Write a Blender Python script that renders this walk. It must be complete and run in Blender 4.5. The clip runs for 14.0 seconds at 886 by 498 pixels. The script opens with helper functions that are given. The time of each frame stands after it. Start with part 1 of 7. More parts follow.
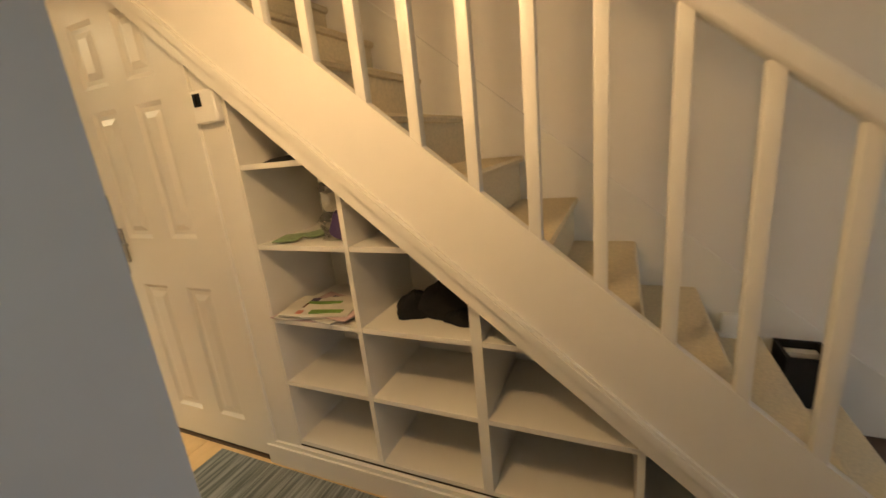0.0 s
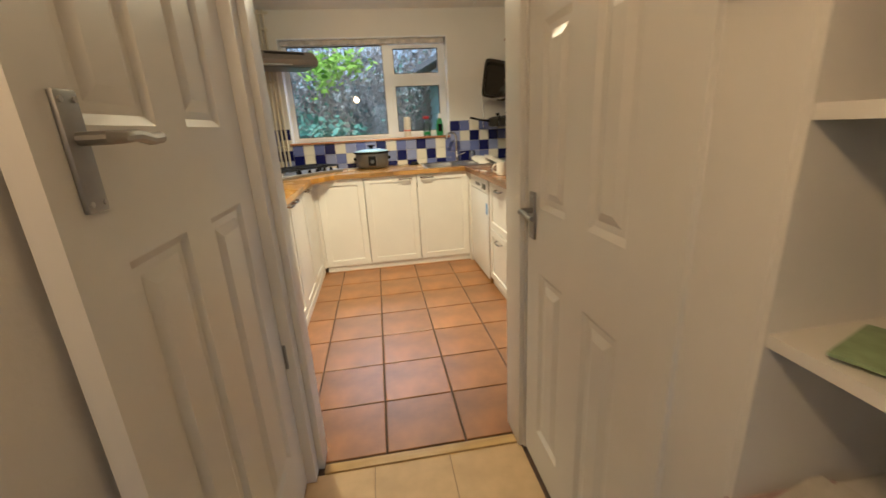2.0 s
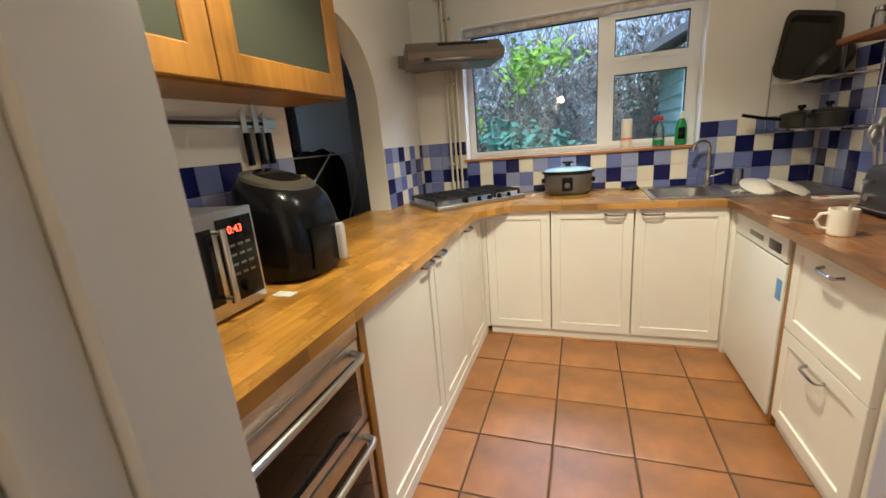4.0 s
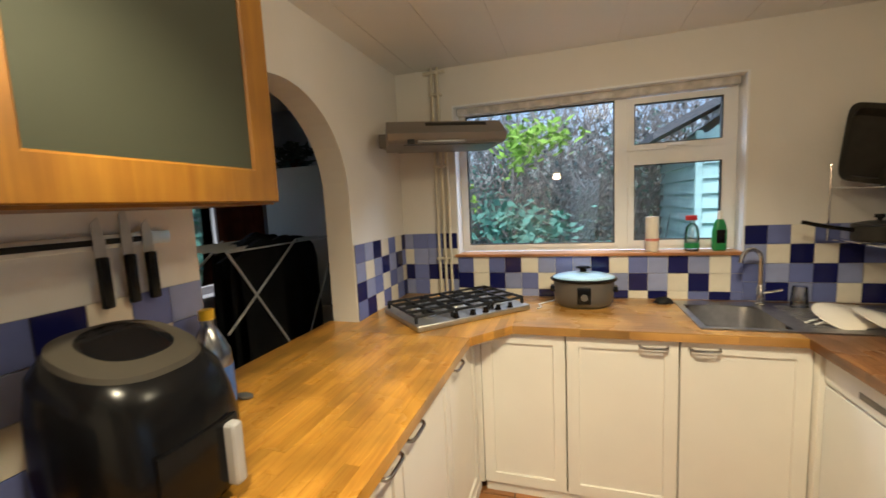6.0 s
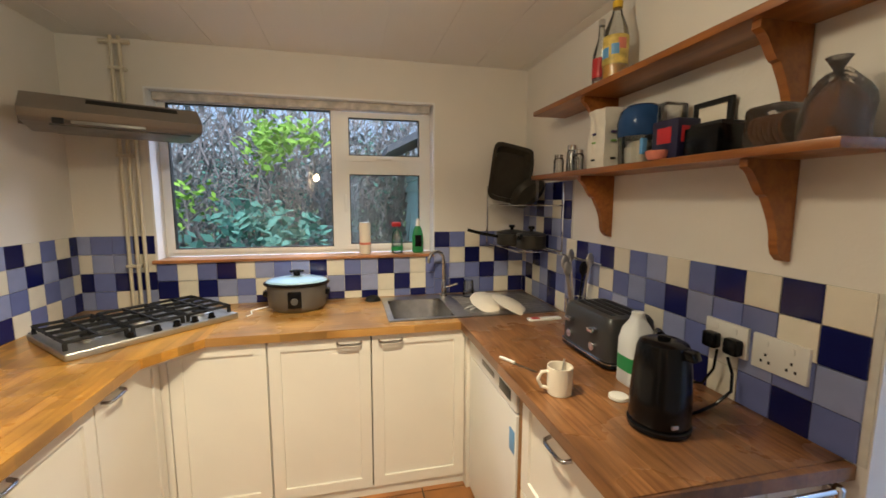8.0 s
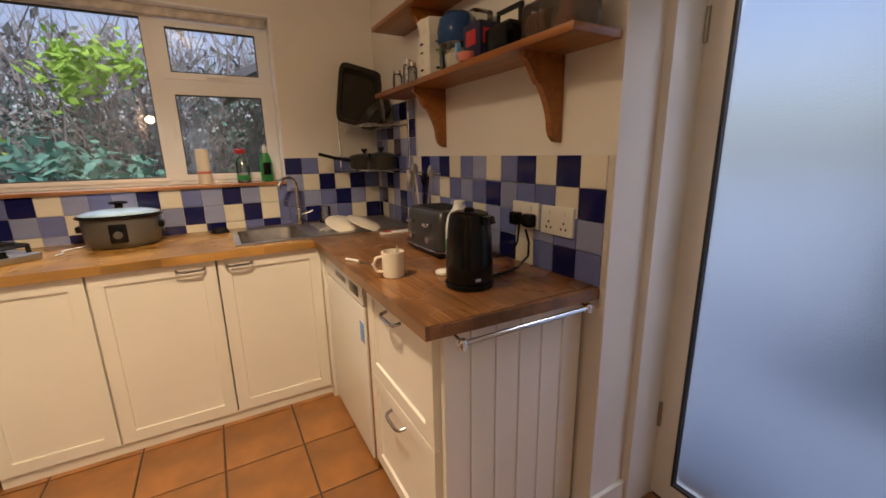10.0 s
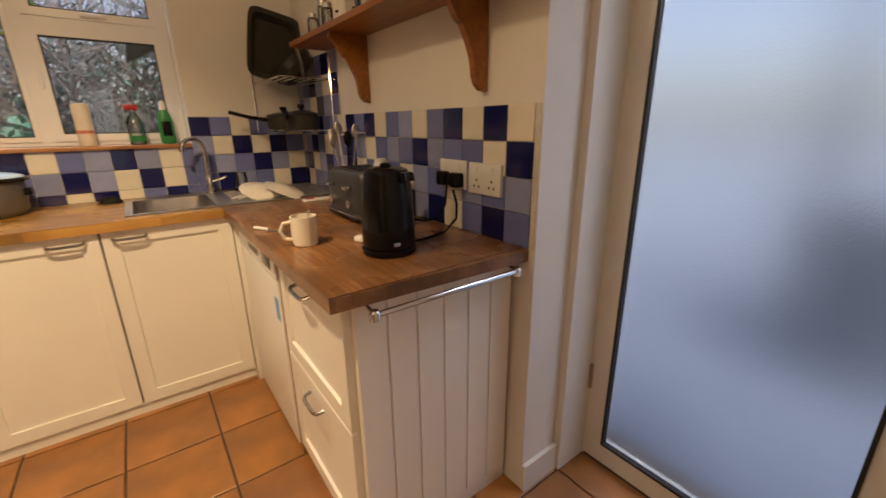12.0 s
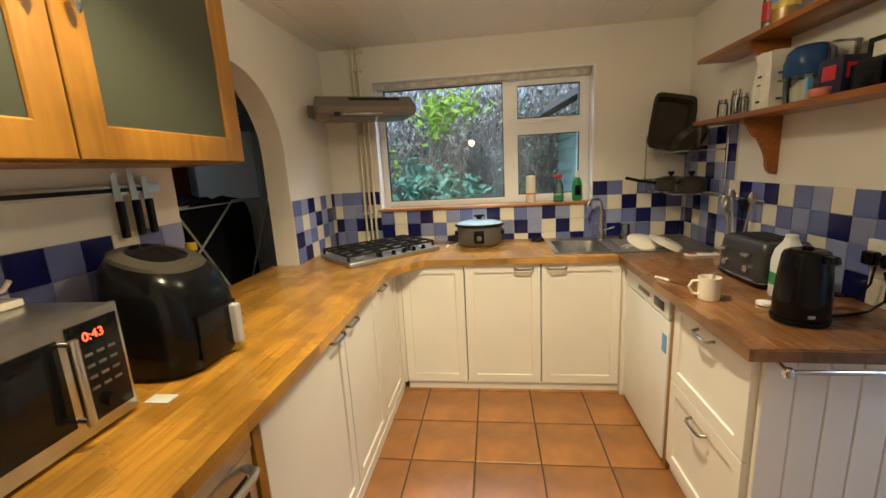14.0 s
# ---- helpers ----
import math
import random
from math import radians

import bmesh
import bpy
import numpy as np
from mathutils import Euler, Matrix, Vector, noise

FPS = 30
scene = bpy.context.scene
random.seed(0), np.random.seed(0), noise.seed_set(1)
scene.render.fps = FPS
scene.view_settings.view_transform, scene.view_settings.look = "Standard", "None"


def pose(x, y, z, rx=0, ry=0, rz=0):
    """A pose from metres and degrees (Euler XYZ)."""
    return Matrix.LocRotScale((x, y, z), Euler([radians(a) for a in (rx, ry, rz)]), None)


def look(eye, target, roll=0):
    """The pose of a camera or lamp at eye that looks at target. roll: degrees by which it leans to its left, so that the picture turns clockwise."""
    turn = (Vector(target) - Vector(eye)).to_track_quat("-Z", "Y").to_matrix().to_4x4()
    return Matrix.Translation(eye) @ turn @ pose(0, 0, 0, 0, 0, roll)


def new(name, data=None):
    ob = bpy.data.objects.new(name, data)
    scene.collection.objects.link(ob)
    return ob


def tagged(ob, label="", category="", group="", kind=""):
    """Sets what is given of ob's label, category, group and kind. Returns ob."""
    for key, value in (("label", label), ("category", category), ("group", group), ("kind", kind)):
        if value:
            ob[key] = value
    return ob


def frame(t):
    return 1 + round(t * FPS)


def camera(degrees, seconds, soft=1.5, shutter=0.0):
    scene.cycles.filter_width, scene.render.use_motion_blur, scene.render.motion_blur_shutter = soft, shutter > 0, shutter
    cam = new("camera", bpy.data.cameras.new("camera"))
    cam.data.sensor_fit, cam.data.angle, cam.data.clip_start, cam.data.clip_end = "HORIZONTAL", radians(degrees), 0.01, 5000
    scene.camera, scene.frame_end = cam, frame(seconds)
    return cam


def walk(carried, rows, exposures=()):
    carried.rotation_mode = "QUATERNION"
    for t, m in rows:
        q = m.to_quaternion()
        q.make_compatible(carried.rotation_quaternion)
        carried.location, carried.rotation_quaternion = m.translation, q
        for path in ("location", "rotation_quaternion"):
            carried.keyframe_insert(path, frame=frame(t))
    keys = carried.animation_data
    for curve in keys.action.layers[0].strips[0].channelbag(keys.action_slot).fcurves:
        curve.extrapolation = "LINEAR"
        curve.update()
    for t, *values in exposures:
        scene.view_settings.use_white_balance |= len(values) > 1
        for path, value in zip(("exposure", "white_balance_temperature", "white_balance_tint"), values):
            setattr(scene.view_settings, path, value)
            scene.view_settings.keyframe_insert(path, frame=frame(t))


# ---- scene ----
# camera and walk
cam = camera(95.5, 14.0, 1.5, 0.2)
PATH = [
    (0, (1.112, 0.491, 1.293), (2.867, 1.3, 0.777), -5.8),
    (0.5, (1.381, 0.656, 1.279), (2.932, 1.804, 0.754), -5.2),
    (1, (1.498, 0.843, 1.292), (2.785, 2.272, 0.745), -4.5),
    (1.5, (1.629, 1.073, 1.296), (2.419, 2.82, 0.726), -4.3),
    (2, (1.656, 1.305, 1.277), (1.934, 3.198, 0.693), -3.1),
    (2.5, (1.635, 1.552, 1.283), (1.539, 3.466, 0.712), -3.6),
    (3, (1.672, 1.867, 1.31), (1.374, 3.765, 0.755), -4.1),
    (3.5, (1.689, 2.204, 1.309), (1.189, 4.063, 0.765), -4.3),
    (3.7, (1.698, 2.316, 1.318), (1.107, 4.15, 0.781), -4.8),
    (5.8, (1.529, 3.048, 1.488), (0.797, 4.894, 1.251), -3.3),
    (6, (1.533, 3.09, 1.516), (0.934, 4.985, 1.294), -2.8),
    (6.5, (1.64, 3.136, 1.548), (1.32, 5.101, 1.367), -1.6),
    (7, (1.686, 3.158, 1.571), (1.723, 5.15, 1.393), 0.2),
    (7.5, (1.826, 3.122, 1.567), (2.096, 5.092, 1.357), 0.2),
    (8, (1.909, 3.08, 1.528), (2.352, 5.015, 1.286), 0.2),
    (8.2, (1.947, 3.056, 1.507), (2.461, 4.971, 1.244), 0.0),
    (10.3, (2.063, 2.897, 1.317), (3.12, 4.52, 0.817), -0.8),
    (10.5, (2.126, 2.943, 1.305), (3.261, 4.508, 0.791), -0.6),
    (11, (2.225, 2.985, 1.288), (3.489, 4.439, 0.749), -0.9),
    (11.5, (2.241, 2.963, 1.269), (3.578, 4.335, 0.692), -0.8),
    (12, (2.165, 2.951, 1.27), (3.307, 4.482, 0.678), -0.6),
    (12.5, (2.034, 2.897, 1.309), (2.829, 4.649, 0.763), -0.3),
    (13, (1.825, 2.828, 1.369), (2.091, 4.746, 0.869), -0.7),
    (13.5, (1.734, 2.697, 1.406), (1.58, 4.639, 0.955), -2.1),
    (14, (1.706, 2.547, 1.484), (1.454, 4.491, 1.085), -3.1),
]
walk(cam, [(t, look(eye, target, roll)) for t, eye, target, roll in PATH], [
    (0.0, 1.5, 7000, 10), (0.5, 1.5, 6000, 10), (1.0, 1.35, 5800, 11), (1.5, 1.0, 5900, 12), (2.5, 0.92, 5900, 12), (3.5, 0.95, 5450, 12), (6.0, 0.85, 5950, 14), (8.2, 0.86, 5950, 16),
    (10.5, 0.42, 7000, 29), (11.5, 0.55, 7000, 29), (12.5, 0.58, 8200, 25), (13.2, 0.70, 8300, 24), (14.0, 0.80, 6350, 12)])

# ---------------------------------------------------------------- world and light
world = bpy.data.worlds.new("overcast_sky")
scene.world = world
world.use_nodes = True
wn = world.node_tree.nodes
sky = wn.new("ShaderNodeTexSky")
sky.sky_type = "NISHITA"
sky.sun_disc = False
sky.sun_elevation, sky.sun_rotation = radians(62), radians(-160)
sky.dust_density = 3.0
world.node_tree.links.new(sky.outputs[0], wn["Background"].inputs[0])
wn["Background"].inputs[1].default_value = 0.15


def lamp(name, kind, place, power, colour, size, target=None):
    data = bpy.data.lights.new(name, kind)
    data.energy, data.color = power, colour
    ob = new(name, data)
    if kind == "SUN":
        data.angle = radians(size)
    elif kind == "POINT":
        data.shadow_soft_size = size
    elif kind == "SPOT":
        data.shadow_soft_size = size
        data.spot_size, data.spot_blend = radians(112), 0.7
    ob.matrix_world = look(place, target or (place[0], place[1] + 0.001, place[2] - 1))
    return ob


lamp("sun", "SUN", (-1, -1, 12), 2.2, (1.0, 0.97, 0.92), 15, (1.2, 5, 0))
WARM = (1.0, 0.85, 0.52)
lamp("kitchen_bulb", "SPOT", (1.16, 3.36, 2.24), 40.0, WARM, 0.05, (1.0, 3.45, 0.9))
lamp("kitchen_bulb_spill", "POINT", (1.16, 3.36, 2.24), 3.0, WARM, 0.05)
lamp("kitchen_bulb", "SPOT", (1.90, 4.00, 2.18), 52.0, WARM, 0.05, (1.70, 4.65, 0.5))
lamp("kitchen_bulb_spill", "POINT", (1.90, 4.00, 2.18), 8.0, WARM, 0.05)
lamp("hall_bulb", "POINT", (1.34, 1.02, 1.90), 8.2, (1.0, 0.65, 0.32), 0.06)
for name, place, target, w, h, power in (("back_door_daylight", (3.95, 3.22, 2.55), (2.0, 3.22, 0.25), 1.1, 0.8, 17.0), ("kitchen_window_daylight", (1.63, 6.45, 2.72), (1.63, 5.1, 0.9), 1.5, 0.7, 38.0), ("front_door_daylight", (1.95, -1.88, 1.15), (1.95, 0, 1.15), 0.75, 1.8, 1.2), ("front_room_daylight", (-0.4, -1.88, 1.5), (-0.4, 0, 1.4), 1.5, 1.2, 1.7)):
    ob = lamp(name, "AREA", place, power, (0.80, 0.88, 1.0), 0, target)
    ob.data.shape, ob.data.size, ob.data.size_y = "RECTANGLE", w, h


# ---------------------------------------------------------------- materials
def mat(name, colour, rough=0.5, metal=0.0, vary=0.08, scale=6.0, bump=0.0, bump_scale=40.0, spread=0.0, coat=0.0, trans=0.0, ior=1.45):
    m = bpy.data.materials.new(name)
    m.use_nodes = True
    nt = m.node_tree
    b = nt.nodes["Principled BSDF"]
    b.inputs["Roughness"].default_value = rough
    b.inputs["Metallic"].default_value = metal
    b.inputs["Coat Weight"].default_value = coat
    b.inputs["Coat Roughness"].default_value = 0.15
    b.inputs["Transmission Weight"].default_value = trans
    b.inputs["IOR"].default_value = ior
    co = nt.nodes.new("ShaderNodeTexCoord")
    n1 = nt.nodes.new("ShaderNodeTexNoise")
    n1.inputs["Scale"].default_value = scale
    n1.inputs["Detail"].default_value = 6
    nt.links.new(co.outputs["Object"], n1.inputs["Vector"])
    ramp = nt.nodes.new("ShaderNodeMapRange")
    ramp.inputs["From Min"].default_value, ramp.inputs["From Max"].default_value = 0.25, 0.75
    ramp.inputs["To Min"].default_value, ramp.inputs["To Max"].default_value = 1 - vary, 1 + vary
    nt.links.new(n1.outputs["Fac"], ramp.inputs["Value"])
    mul = nt.nodes.new("ShaderNodeVectorMath")
    mul.operation = "SCALE"
    mul.inputs[0].default_value = colour
    fac = ramp.outputs[0]
    if spread:
        info = nt.nodes.new("ShaderNodeObjectInfo")
        r2 = nt.nodes.new("ShaderNodeMapRange")
        r2.inputs["To Min"].default_value, r2.inputs["To Max"].default_value = 1 - spread, 1 + spread
        nt.links.new(info.outputs["Random"], r2.inputs["Value"])
        mm = nt.nodes.new("ShaderNodeMath")
        mm.operation = "MULTIPLY"
        nt.links.new(fac, mm.inputs[0])
        nt.links.new(r2.outputs[0], mm.inputs[1])
        fac = mm.outputs[0]
    nt.links.new(fac, mul.inputs["Scale"])
    nt.links.new(mul.outputs[0], b.inputs["Base Color"])
    rr = nt.nodes.new("ShaderNodeMapRange")
    rr.inputs["To Min"].default_value, rr.inputs["To Max"].default_value = max(rough - 0.03, 0.0), min(rough + 0.03, 1)
    n3 = nt.nodes.new("ShaderNodeTexNoise")
    n3.inputs["Scale"].default_value = scale * 3.1
    nt.links.new(co.outputs["Object"], n3.inputs["Vector"])
    nt.links.new(n3.outputs["Fac"], rr.inputs["Value"])
    if not trans:
        nt.links.new(rr.outputs[0], b.inputs["Roughness"])
    if bump:
        n2 = nt.nodes.new("ShaderNodeTexNoise")
        n2.inputs["Scale"].default_value = bump_scale
        n2.inputs["Detail"].default_value = 4
        nt.links.new(co.outputs["Object"], n2.inputs["Vector"])
        bp = nt.nodes.new("ShaderNodeBump")
        bp.inputs["Strength"].default_value = bump
        bp.inputs["Distance"].default_value = 0.01
        nt.links.new(n2.outputs["Fac"], bp.inputs["Height"])
        nt.links.new(bp.outputs[0], b.inputs["Normal"])
    return m


def wood(name, dark, light, along="Y", stave=0.0, rough=0.35, ring=14.0, coat=0.2):
    """Grained wood; with staves, a butcher's block of glued strips along one axis."""
    m = bpy.data.materials.new(name)
    m.use_nodes = True
    nt = m.node_tree
    b = nt.nodes["Principled BSDF"]
    b.inputs["Roughness"].default_value = rough
    b.inputs["Coat Weight"].default_value = coat
    b.inputs["Coat Roughness"].default_value = 0.3
    co = nt.nodes.new("ShaderNodeTexCoord")
    mp = nt.nodes.new("ShaderNodeMapping")
    mp.inputs["Scale"].default_value = {"X": (1.2, ring, ring), "Y": (ring, 1.2, ring), "Z": (ring, ring, 1.2)}[along]
    nt.links.new(co.outputs["Object"], mp.inputs["Vector"])
    n1 = nt.nodes.new("ShaderNodeTexNoise")
    n1.inputs["Scale"].default_value = 2.2
    n1.inputs["Detail"].default_value = 9
    n1.inputs["Distortion"].default_value = 0.6
    nt.links.new(mp.outputs[0], n1.inputs["Vector"])
    ramp = nt.nodes.new("ShaderNodeValToRGB")
    ramp.color_ramp.elements[0].position, ramp.color_ramp.elements[1].position = 0.3, 0.72
    ramp.color_ramp.elements[0].color, ramp.color_ramp.elements[1].color = (*dark, 1), (*light, 1)
    nt.links.new(n1.outputs["Fac"], ramp.inputs[0])
    col = ramp.outputs[0]
    big = nt.nodes.new("ShaderNodeTexNoise")
    big.inputs["Scale"].default_value = 3.5
    big.inputs["Detail"].default_value = 5
    nt.links.new(co.outputs["Object"], big.inputs["Vector"])
    stain = nt.nodes.new("ShaderNodeMapRange")
    stain.inputs["From Min"].default_value, stain.inputs["From Max"].default_value = 0.3, 0.62
    stain.inputs["To Min"].default_value, stain.inputs["To Max"].default_value = 0.62, 1.08
    nt.links.new(big.outputs["Fac"], stain.inputs["Value"])
    fac = stain.outputs[0]
    if stave:
        br = nt.nodes.new("ShaderNodeTexBrick")
        br.offset, br.offset_frequency = 0.37, 2
        br.inputs["Color1"].default_value, br.inputs["Color2"].default_value = (0.60, 0.60, 0.60, 1), (1.16, 1.16, 1.16, 1)
        br.inputs["Mortar"].default_value = (0.74, 0.74, 0.74, 1)
        br.inputs["Scale"].default_value = 1.0
        br.inputs["Mortar Size"].default_value = 0.0006
        br.inputs["Brick Width"].default_value, br.inputs["Row Height"].default_value = 0.21, stave
        mp2 = nt.nodes.new("ShaderNodeMapping")
        mp2.inputs["Rotation"].default_value = (0, 0, radians(90) if along == "Y" else 0)
        nt.links.new(co.outputs["Object"], mp2.inputs["Vector"])
        nt.links.new(mp2.outputs[0], br.inputs["Vector"])
        mm = nt.nodes.new("ShaderNodeMath")
        mm.operation = "MULTIPLY"
        nt.links.new(br.outputs["Color"], mm.inputs[0])
        nt.links.new(fac, mm.inputs[1])
        fac = mm.outputs[0]
    sc = nt.nodes.new("ShaderNodeVectorMath")
    sc.operation = "SCALE"
    nt.links.new(col, sc.inputs[0])
    nt.links.new(fac, sc.inputs["Scale"])
    nt.links.new(sc.outputs[0], b.inputs["Base Color"])
    bp = nt.nodes.new("ShaderNodeBump")
    bp.inputs["Strength"].default_value = 0.12
    bp.inputs["Distance"].default_value = 0.004
    nt.links.new(n1.outputs["Fac"], bp.inputs["Height"])
    nt.links.new(bp.outputs[0], b.inputs["Normal"])
    return m


def glass(name, tint=(1, 1, 1), rough=0.0, clear=0.9):
    """Thin pane: mostly clear, with a mirror part at its surface."""
    m = bpy.data.materials.new(name)
    m.use_nodes = True
    nt = m.node_tree
    nt.nodes.remove(nt.nodes["Principled BSDF"])
    t = nt.nodes.new("ShaderNodeBsdfTransparent")
    t.inputs[0].default_value = (*tint, 1)
    g = nt.nodes.new("ShaderNodeBsdfGlossy")
    g.inputs["Roughness"].default_value = rough
    mx = nt.nodes.new("ShaderNodeMixShader")
    fr_ = nt.nodes.new("ShaderNodeFresnel")
    fr_.inputs[0].default_value = 1.5
    ad = nt.nodes.new("ShaderNodeMath")
    ad.inputs[1].default_value = max(0.96 - clear, 0.0)
    ad.use_clamp = True
    nt.links.new(fr_.outputs[0], ad.inputs[0])
    nt.links.new(ad.outputs[0], mx.inputs[0])
    nt.links.new(t.outputs[0], mx.inputs[1])
    nt.links.new(g.outputs[0], mx.inputs[2])
    nt.links.new(mx.outputs[0], nt.nodes["Material Output"].inputs[0])
    return m


def glow(name, colour, strength):
    m = mat(name, colour, 0.4)
    b = m.node_tree.nodes["Principled BSDF"]
    b.inputs["Emission Color"].default_value = (*colour, 1)
    b.inputs["Emission Strength"].default_value = strength
    return m


def striped(name, a, b_, scale):
    """Woven rug: narrow bands across, with fibre noise."""
    m = mat(name, a, 0.95, vary=0.25, scale=60, bump=0.6, bump_scale=300)
    nt = m.node_tree
    b = nt.nodes["Principled BSDF"]
    co = nt.nodes["Texture Coordinate"]
    mp = nt.nodes.new("ShaderNodeMapping")
    mp.inputs["Scale"].default_value = (3, scale, 1)
    nt.links.new(co.outputs["Object"], mp.inputs["Vector"])
    n = nt.nodes.new("ShaderNodeTexNoise")
    n.inputs["Scale"].default_value = 1.0
    n.inputs["Detail"].default_value = 5
    nt.links.new(mp.outputs[0], n.inputs["Vector"])
    r = nt.nodes.new("ShaderNodeValToRGB")
    r.color_ramp.elements[0].position, r.color_ramp.elements[1].position = 0.4, 0.6
    r.color_ramp.elements[0].color, r.color_ramp.elements[1].color = (*a, 1), (*b_, 1)
    nt.links.new(n.outputs["Fac"], r.inputs[0])
    nt.links.new(r.outputs[0], b.inputs["Base Color"])
    return m


WALL = mat("wall_paint", (0.74, 0.71, 0.66), 0.75, vary=0.03, scale=3, bump=0.10, bump_scale=70)
CEIL = mat("ceiling_paint", (0.76, 0.75, 0.72), 0.42, vary=0.03, scale=2, bump=0.1, bump_scale=30)
GLOSS = mat("white_gloss_paint", (0.74, 0.72, 0.67), 0.34, vary=0.02, scale=4, bump=0.012, bump_scale=90)
CABW = mat("white_cabinet_foil", (0.80, 0.77, 0.70), 0.38, vary=0.025, scale=4, bump=0.02, bump_scale=60)
APPL = mat("white_appliance", (0.78, 0.78, 0.76), 0.3, vary=0.02)
UPVC = mat("white_upvc", (0.80, 0.81, 0.82), 0.3, vary=0.03, scale=8)
BEAD = mat("black_gasket", (0.02, 0.02, 0.02), 0.6)
TCREAM = mat("tile_cream", (0.74, 0.69, 0.58), 0.12, vary=0.05, scale=14, spread=0.06, bump=0.05, bump_scale=18)
TLIGHT = mat("tile_periwinkle", (0.27, 0.305, 0.50), 0.12, vary=0.08, scale=14, spread=0.12, bump=0.05, bump_scale=18)
TMID = mat("tile_mid_blue", (0.145, 0.175, 0.39), 0.12, vary=0.08, scale=14, spread=0.12, bump=0.05, bump_scale=18)
TDARK = mat("tile_navy", (0.010, 0.012, 0.085), 0.10, vary=0.1, scale=14, spread=0.2, bump=0.05, bump_scale=18)
GROUT = mat("tile_grout", (0.62, 0.60, 0.55), 0.85, vary=0.08, scale=30)
TERRA = mat("terracotta_tile", (0.29, 0.115, 0.025), 0.34, vary=0.5, scale=5, spread=0.12, bump=0.05, bump_scale=22)
tn_ = TERRA.node_tree.nodes["Principled BSDF"]
tn_.inputs["Coat Weight"].default_value, tn_.inputs["Coat IOR"].default_value, tn_.inputs["Coat Roughness"].default_value = 0.8, 1.6, 0.40
FGROUT = mat("floor_grout", (0.10, 0.065, 0.045), 0.9, vary=0.2, scale=20)
VINYL = mat("beige_vinyl", (0.55, 0.38, 0.20), 0.42, vary=0.16, scale=9, spread=0.1, bump=0.04, bump_scale=30)
BLOCKY = wood("oak_block_along_y", (0.40, 0.17, 0.016), (0.60, 0.31, 0.042), "Y", 0.042, 0.30, 9.0, 0.4)
BLOCKX = wood("oak_block_along_x", (0.43, 0.20, 0.04), (0.57, 0.32, 0.085), "X", 0.042, 0.30, 9.0, 0.9)
# Oak block in darker tones, for the east worktops.
DARKOAK = wood("dark_oak_block", (0.15, 0.058, 0.018), (0.33, 0.15, 0.052), "Y", 0.042)
PINE = wood("orange_pine", (0.21, 0.058, 0.006), (0.35, 0.12, 0.015), "Y", 0, 0.35, 20)
BEECH = wood("beech_cabinet", (0.23, 0.092, 0.006), (0.33, 0.150, 0.014), "Z", 0, 0.4, 16, 0.1)
SILLW = wood("sill_wood", (0.30, 0.12, 0.04), (0.48, 0.22, 0.08), "X", 0, 0.4, 18)
STRIPW = wood("threshold_wood", (0.48, 0.30, 0.10), (0.62, 0.42, 0.17), "X", 0, 0.4, 18)
CURTW = mat("brown_curtain", (0.20, 0.05, 0.02), 0.9, vary=0.2, scale=14, bump=0.3, bump_scale=160)
STEEL = mat("brushed_steel", (0.55, 0.54, 0.52), 0.30, 1.0, vary=0.08, scale=30)
SATIN = mat("satin_handle_metal", (0.34, 0.33, 0.315), 0.42, 1.0, vary=0.06, scale=30)
CHROME = mat("chrome", (0.75, 0.75, 0.76), 0.09, 1.0, vary=0.03)
SINKS = mat("worn_sink_steel", (0.50, 0.49, 0.48), 0.34, 1.0, vary=0.15, scale=24)
TRAYS = mat("hob_steel", (0.50, 0.49, 0.46), 0.36, 0.9, vary=0.08, scale=30)
HOODM = mat("hood_grey_metal", (0.21, 0.185, 0.165), 0.45, 0.35, vary=0.05, scale=8)
BLACK = mat("black_plastic", (0.005, 0.005, 0.006), 0.20, vary=0.15, scale=12)
BLACKM = mat("black_matt", (0.012, 0.012, 0.013), 0.6, vary=0.2, scale=20)
BLACKG = mat("black_glass", (0.006, 0.006, 0.007), 0.07, vary=0.1)
IRON = mat("cast_iron", (0.016, 0.016, 0.017), 0.55, vary=0.2, scale=40, bump=0.2, bump_scale=120)
NONSTICK = mat("nonstick_pan", (0.035, 0.031, 0.025), 0.38, vary=0.2, scale=20)
CHARC = mat("charcoal_enamel", (0.045, 0.044, 0.046), 0.33, 0.3, vary=0.1)
GREYM = mat("grey_enamel", (0.16, 0.155, 0.15), 0.35, 0.5, vary=0.08)
WHITEP = mat("white_plastic", (0.78, 0.77, 0.73), 0.4, vary=0.03)
CERAM = mat("cream_ceramic", (0.76, 0.70, 0.60), 0.18, vary=0.03)
PIPEW = mat("painted_pipe", (0.62, 0.56, 0.44), 0.4, vary=0.05)
CARPET = mat("beige_carpet", (0.64, 0.55, 0.38), 0.97, vary=0.12, scale=90, bump=0.35, bump_scale=420)
RUG = striped("grey_rug", (0.10, 0.115, 0.12), (0.27, 0.29, 0.30), 62)
CLOTH = mat("dark_cloth", (0.006, 0.006, 0.007), 0.95, vary=0.4, scale=10, bump=0.4, bump_scale=200)
GLASSC = glass("window_glass", (0.97, 0.99, 1.0), 0.0, 0.95)
JARG = glass("clear_plastic", (0.90, 0.92, 0.92), 0.08, 0.82)
LABELB = mat("blue_bottle_label", (0.06, 0.14, 0.40), 0.4, vary=0.15, scale=30)
PINKPR = mat("pink_print", (0.50, 0.37, 0.38), 0.55, vary=0.2, scale=20)
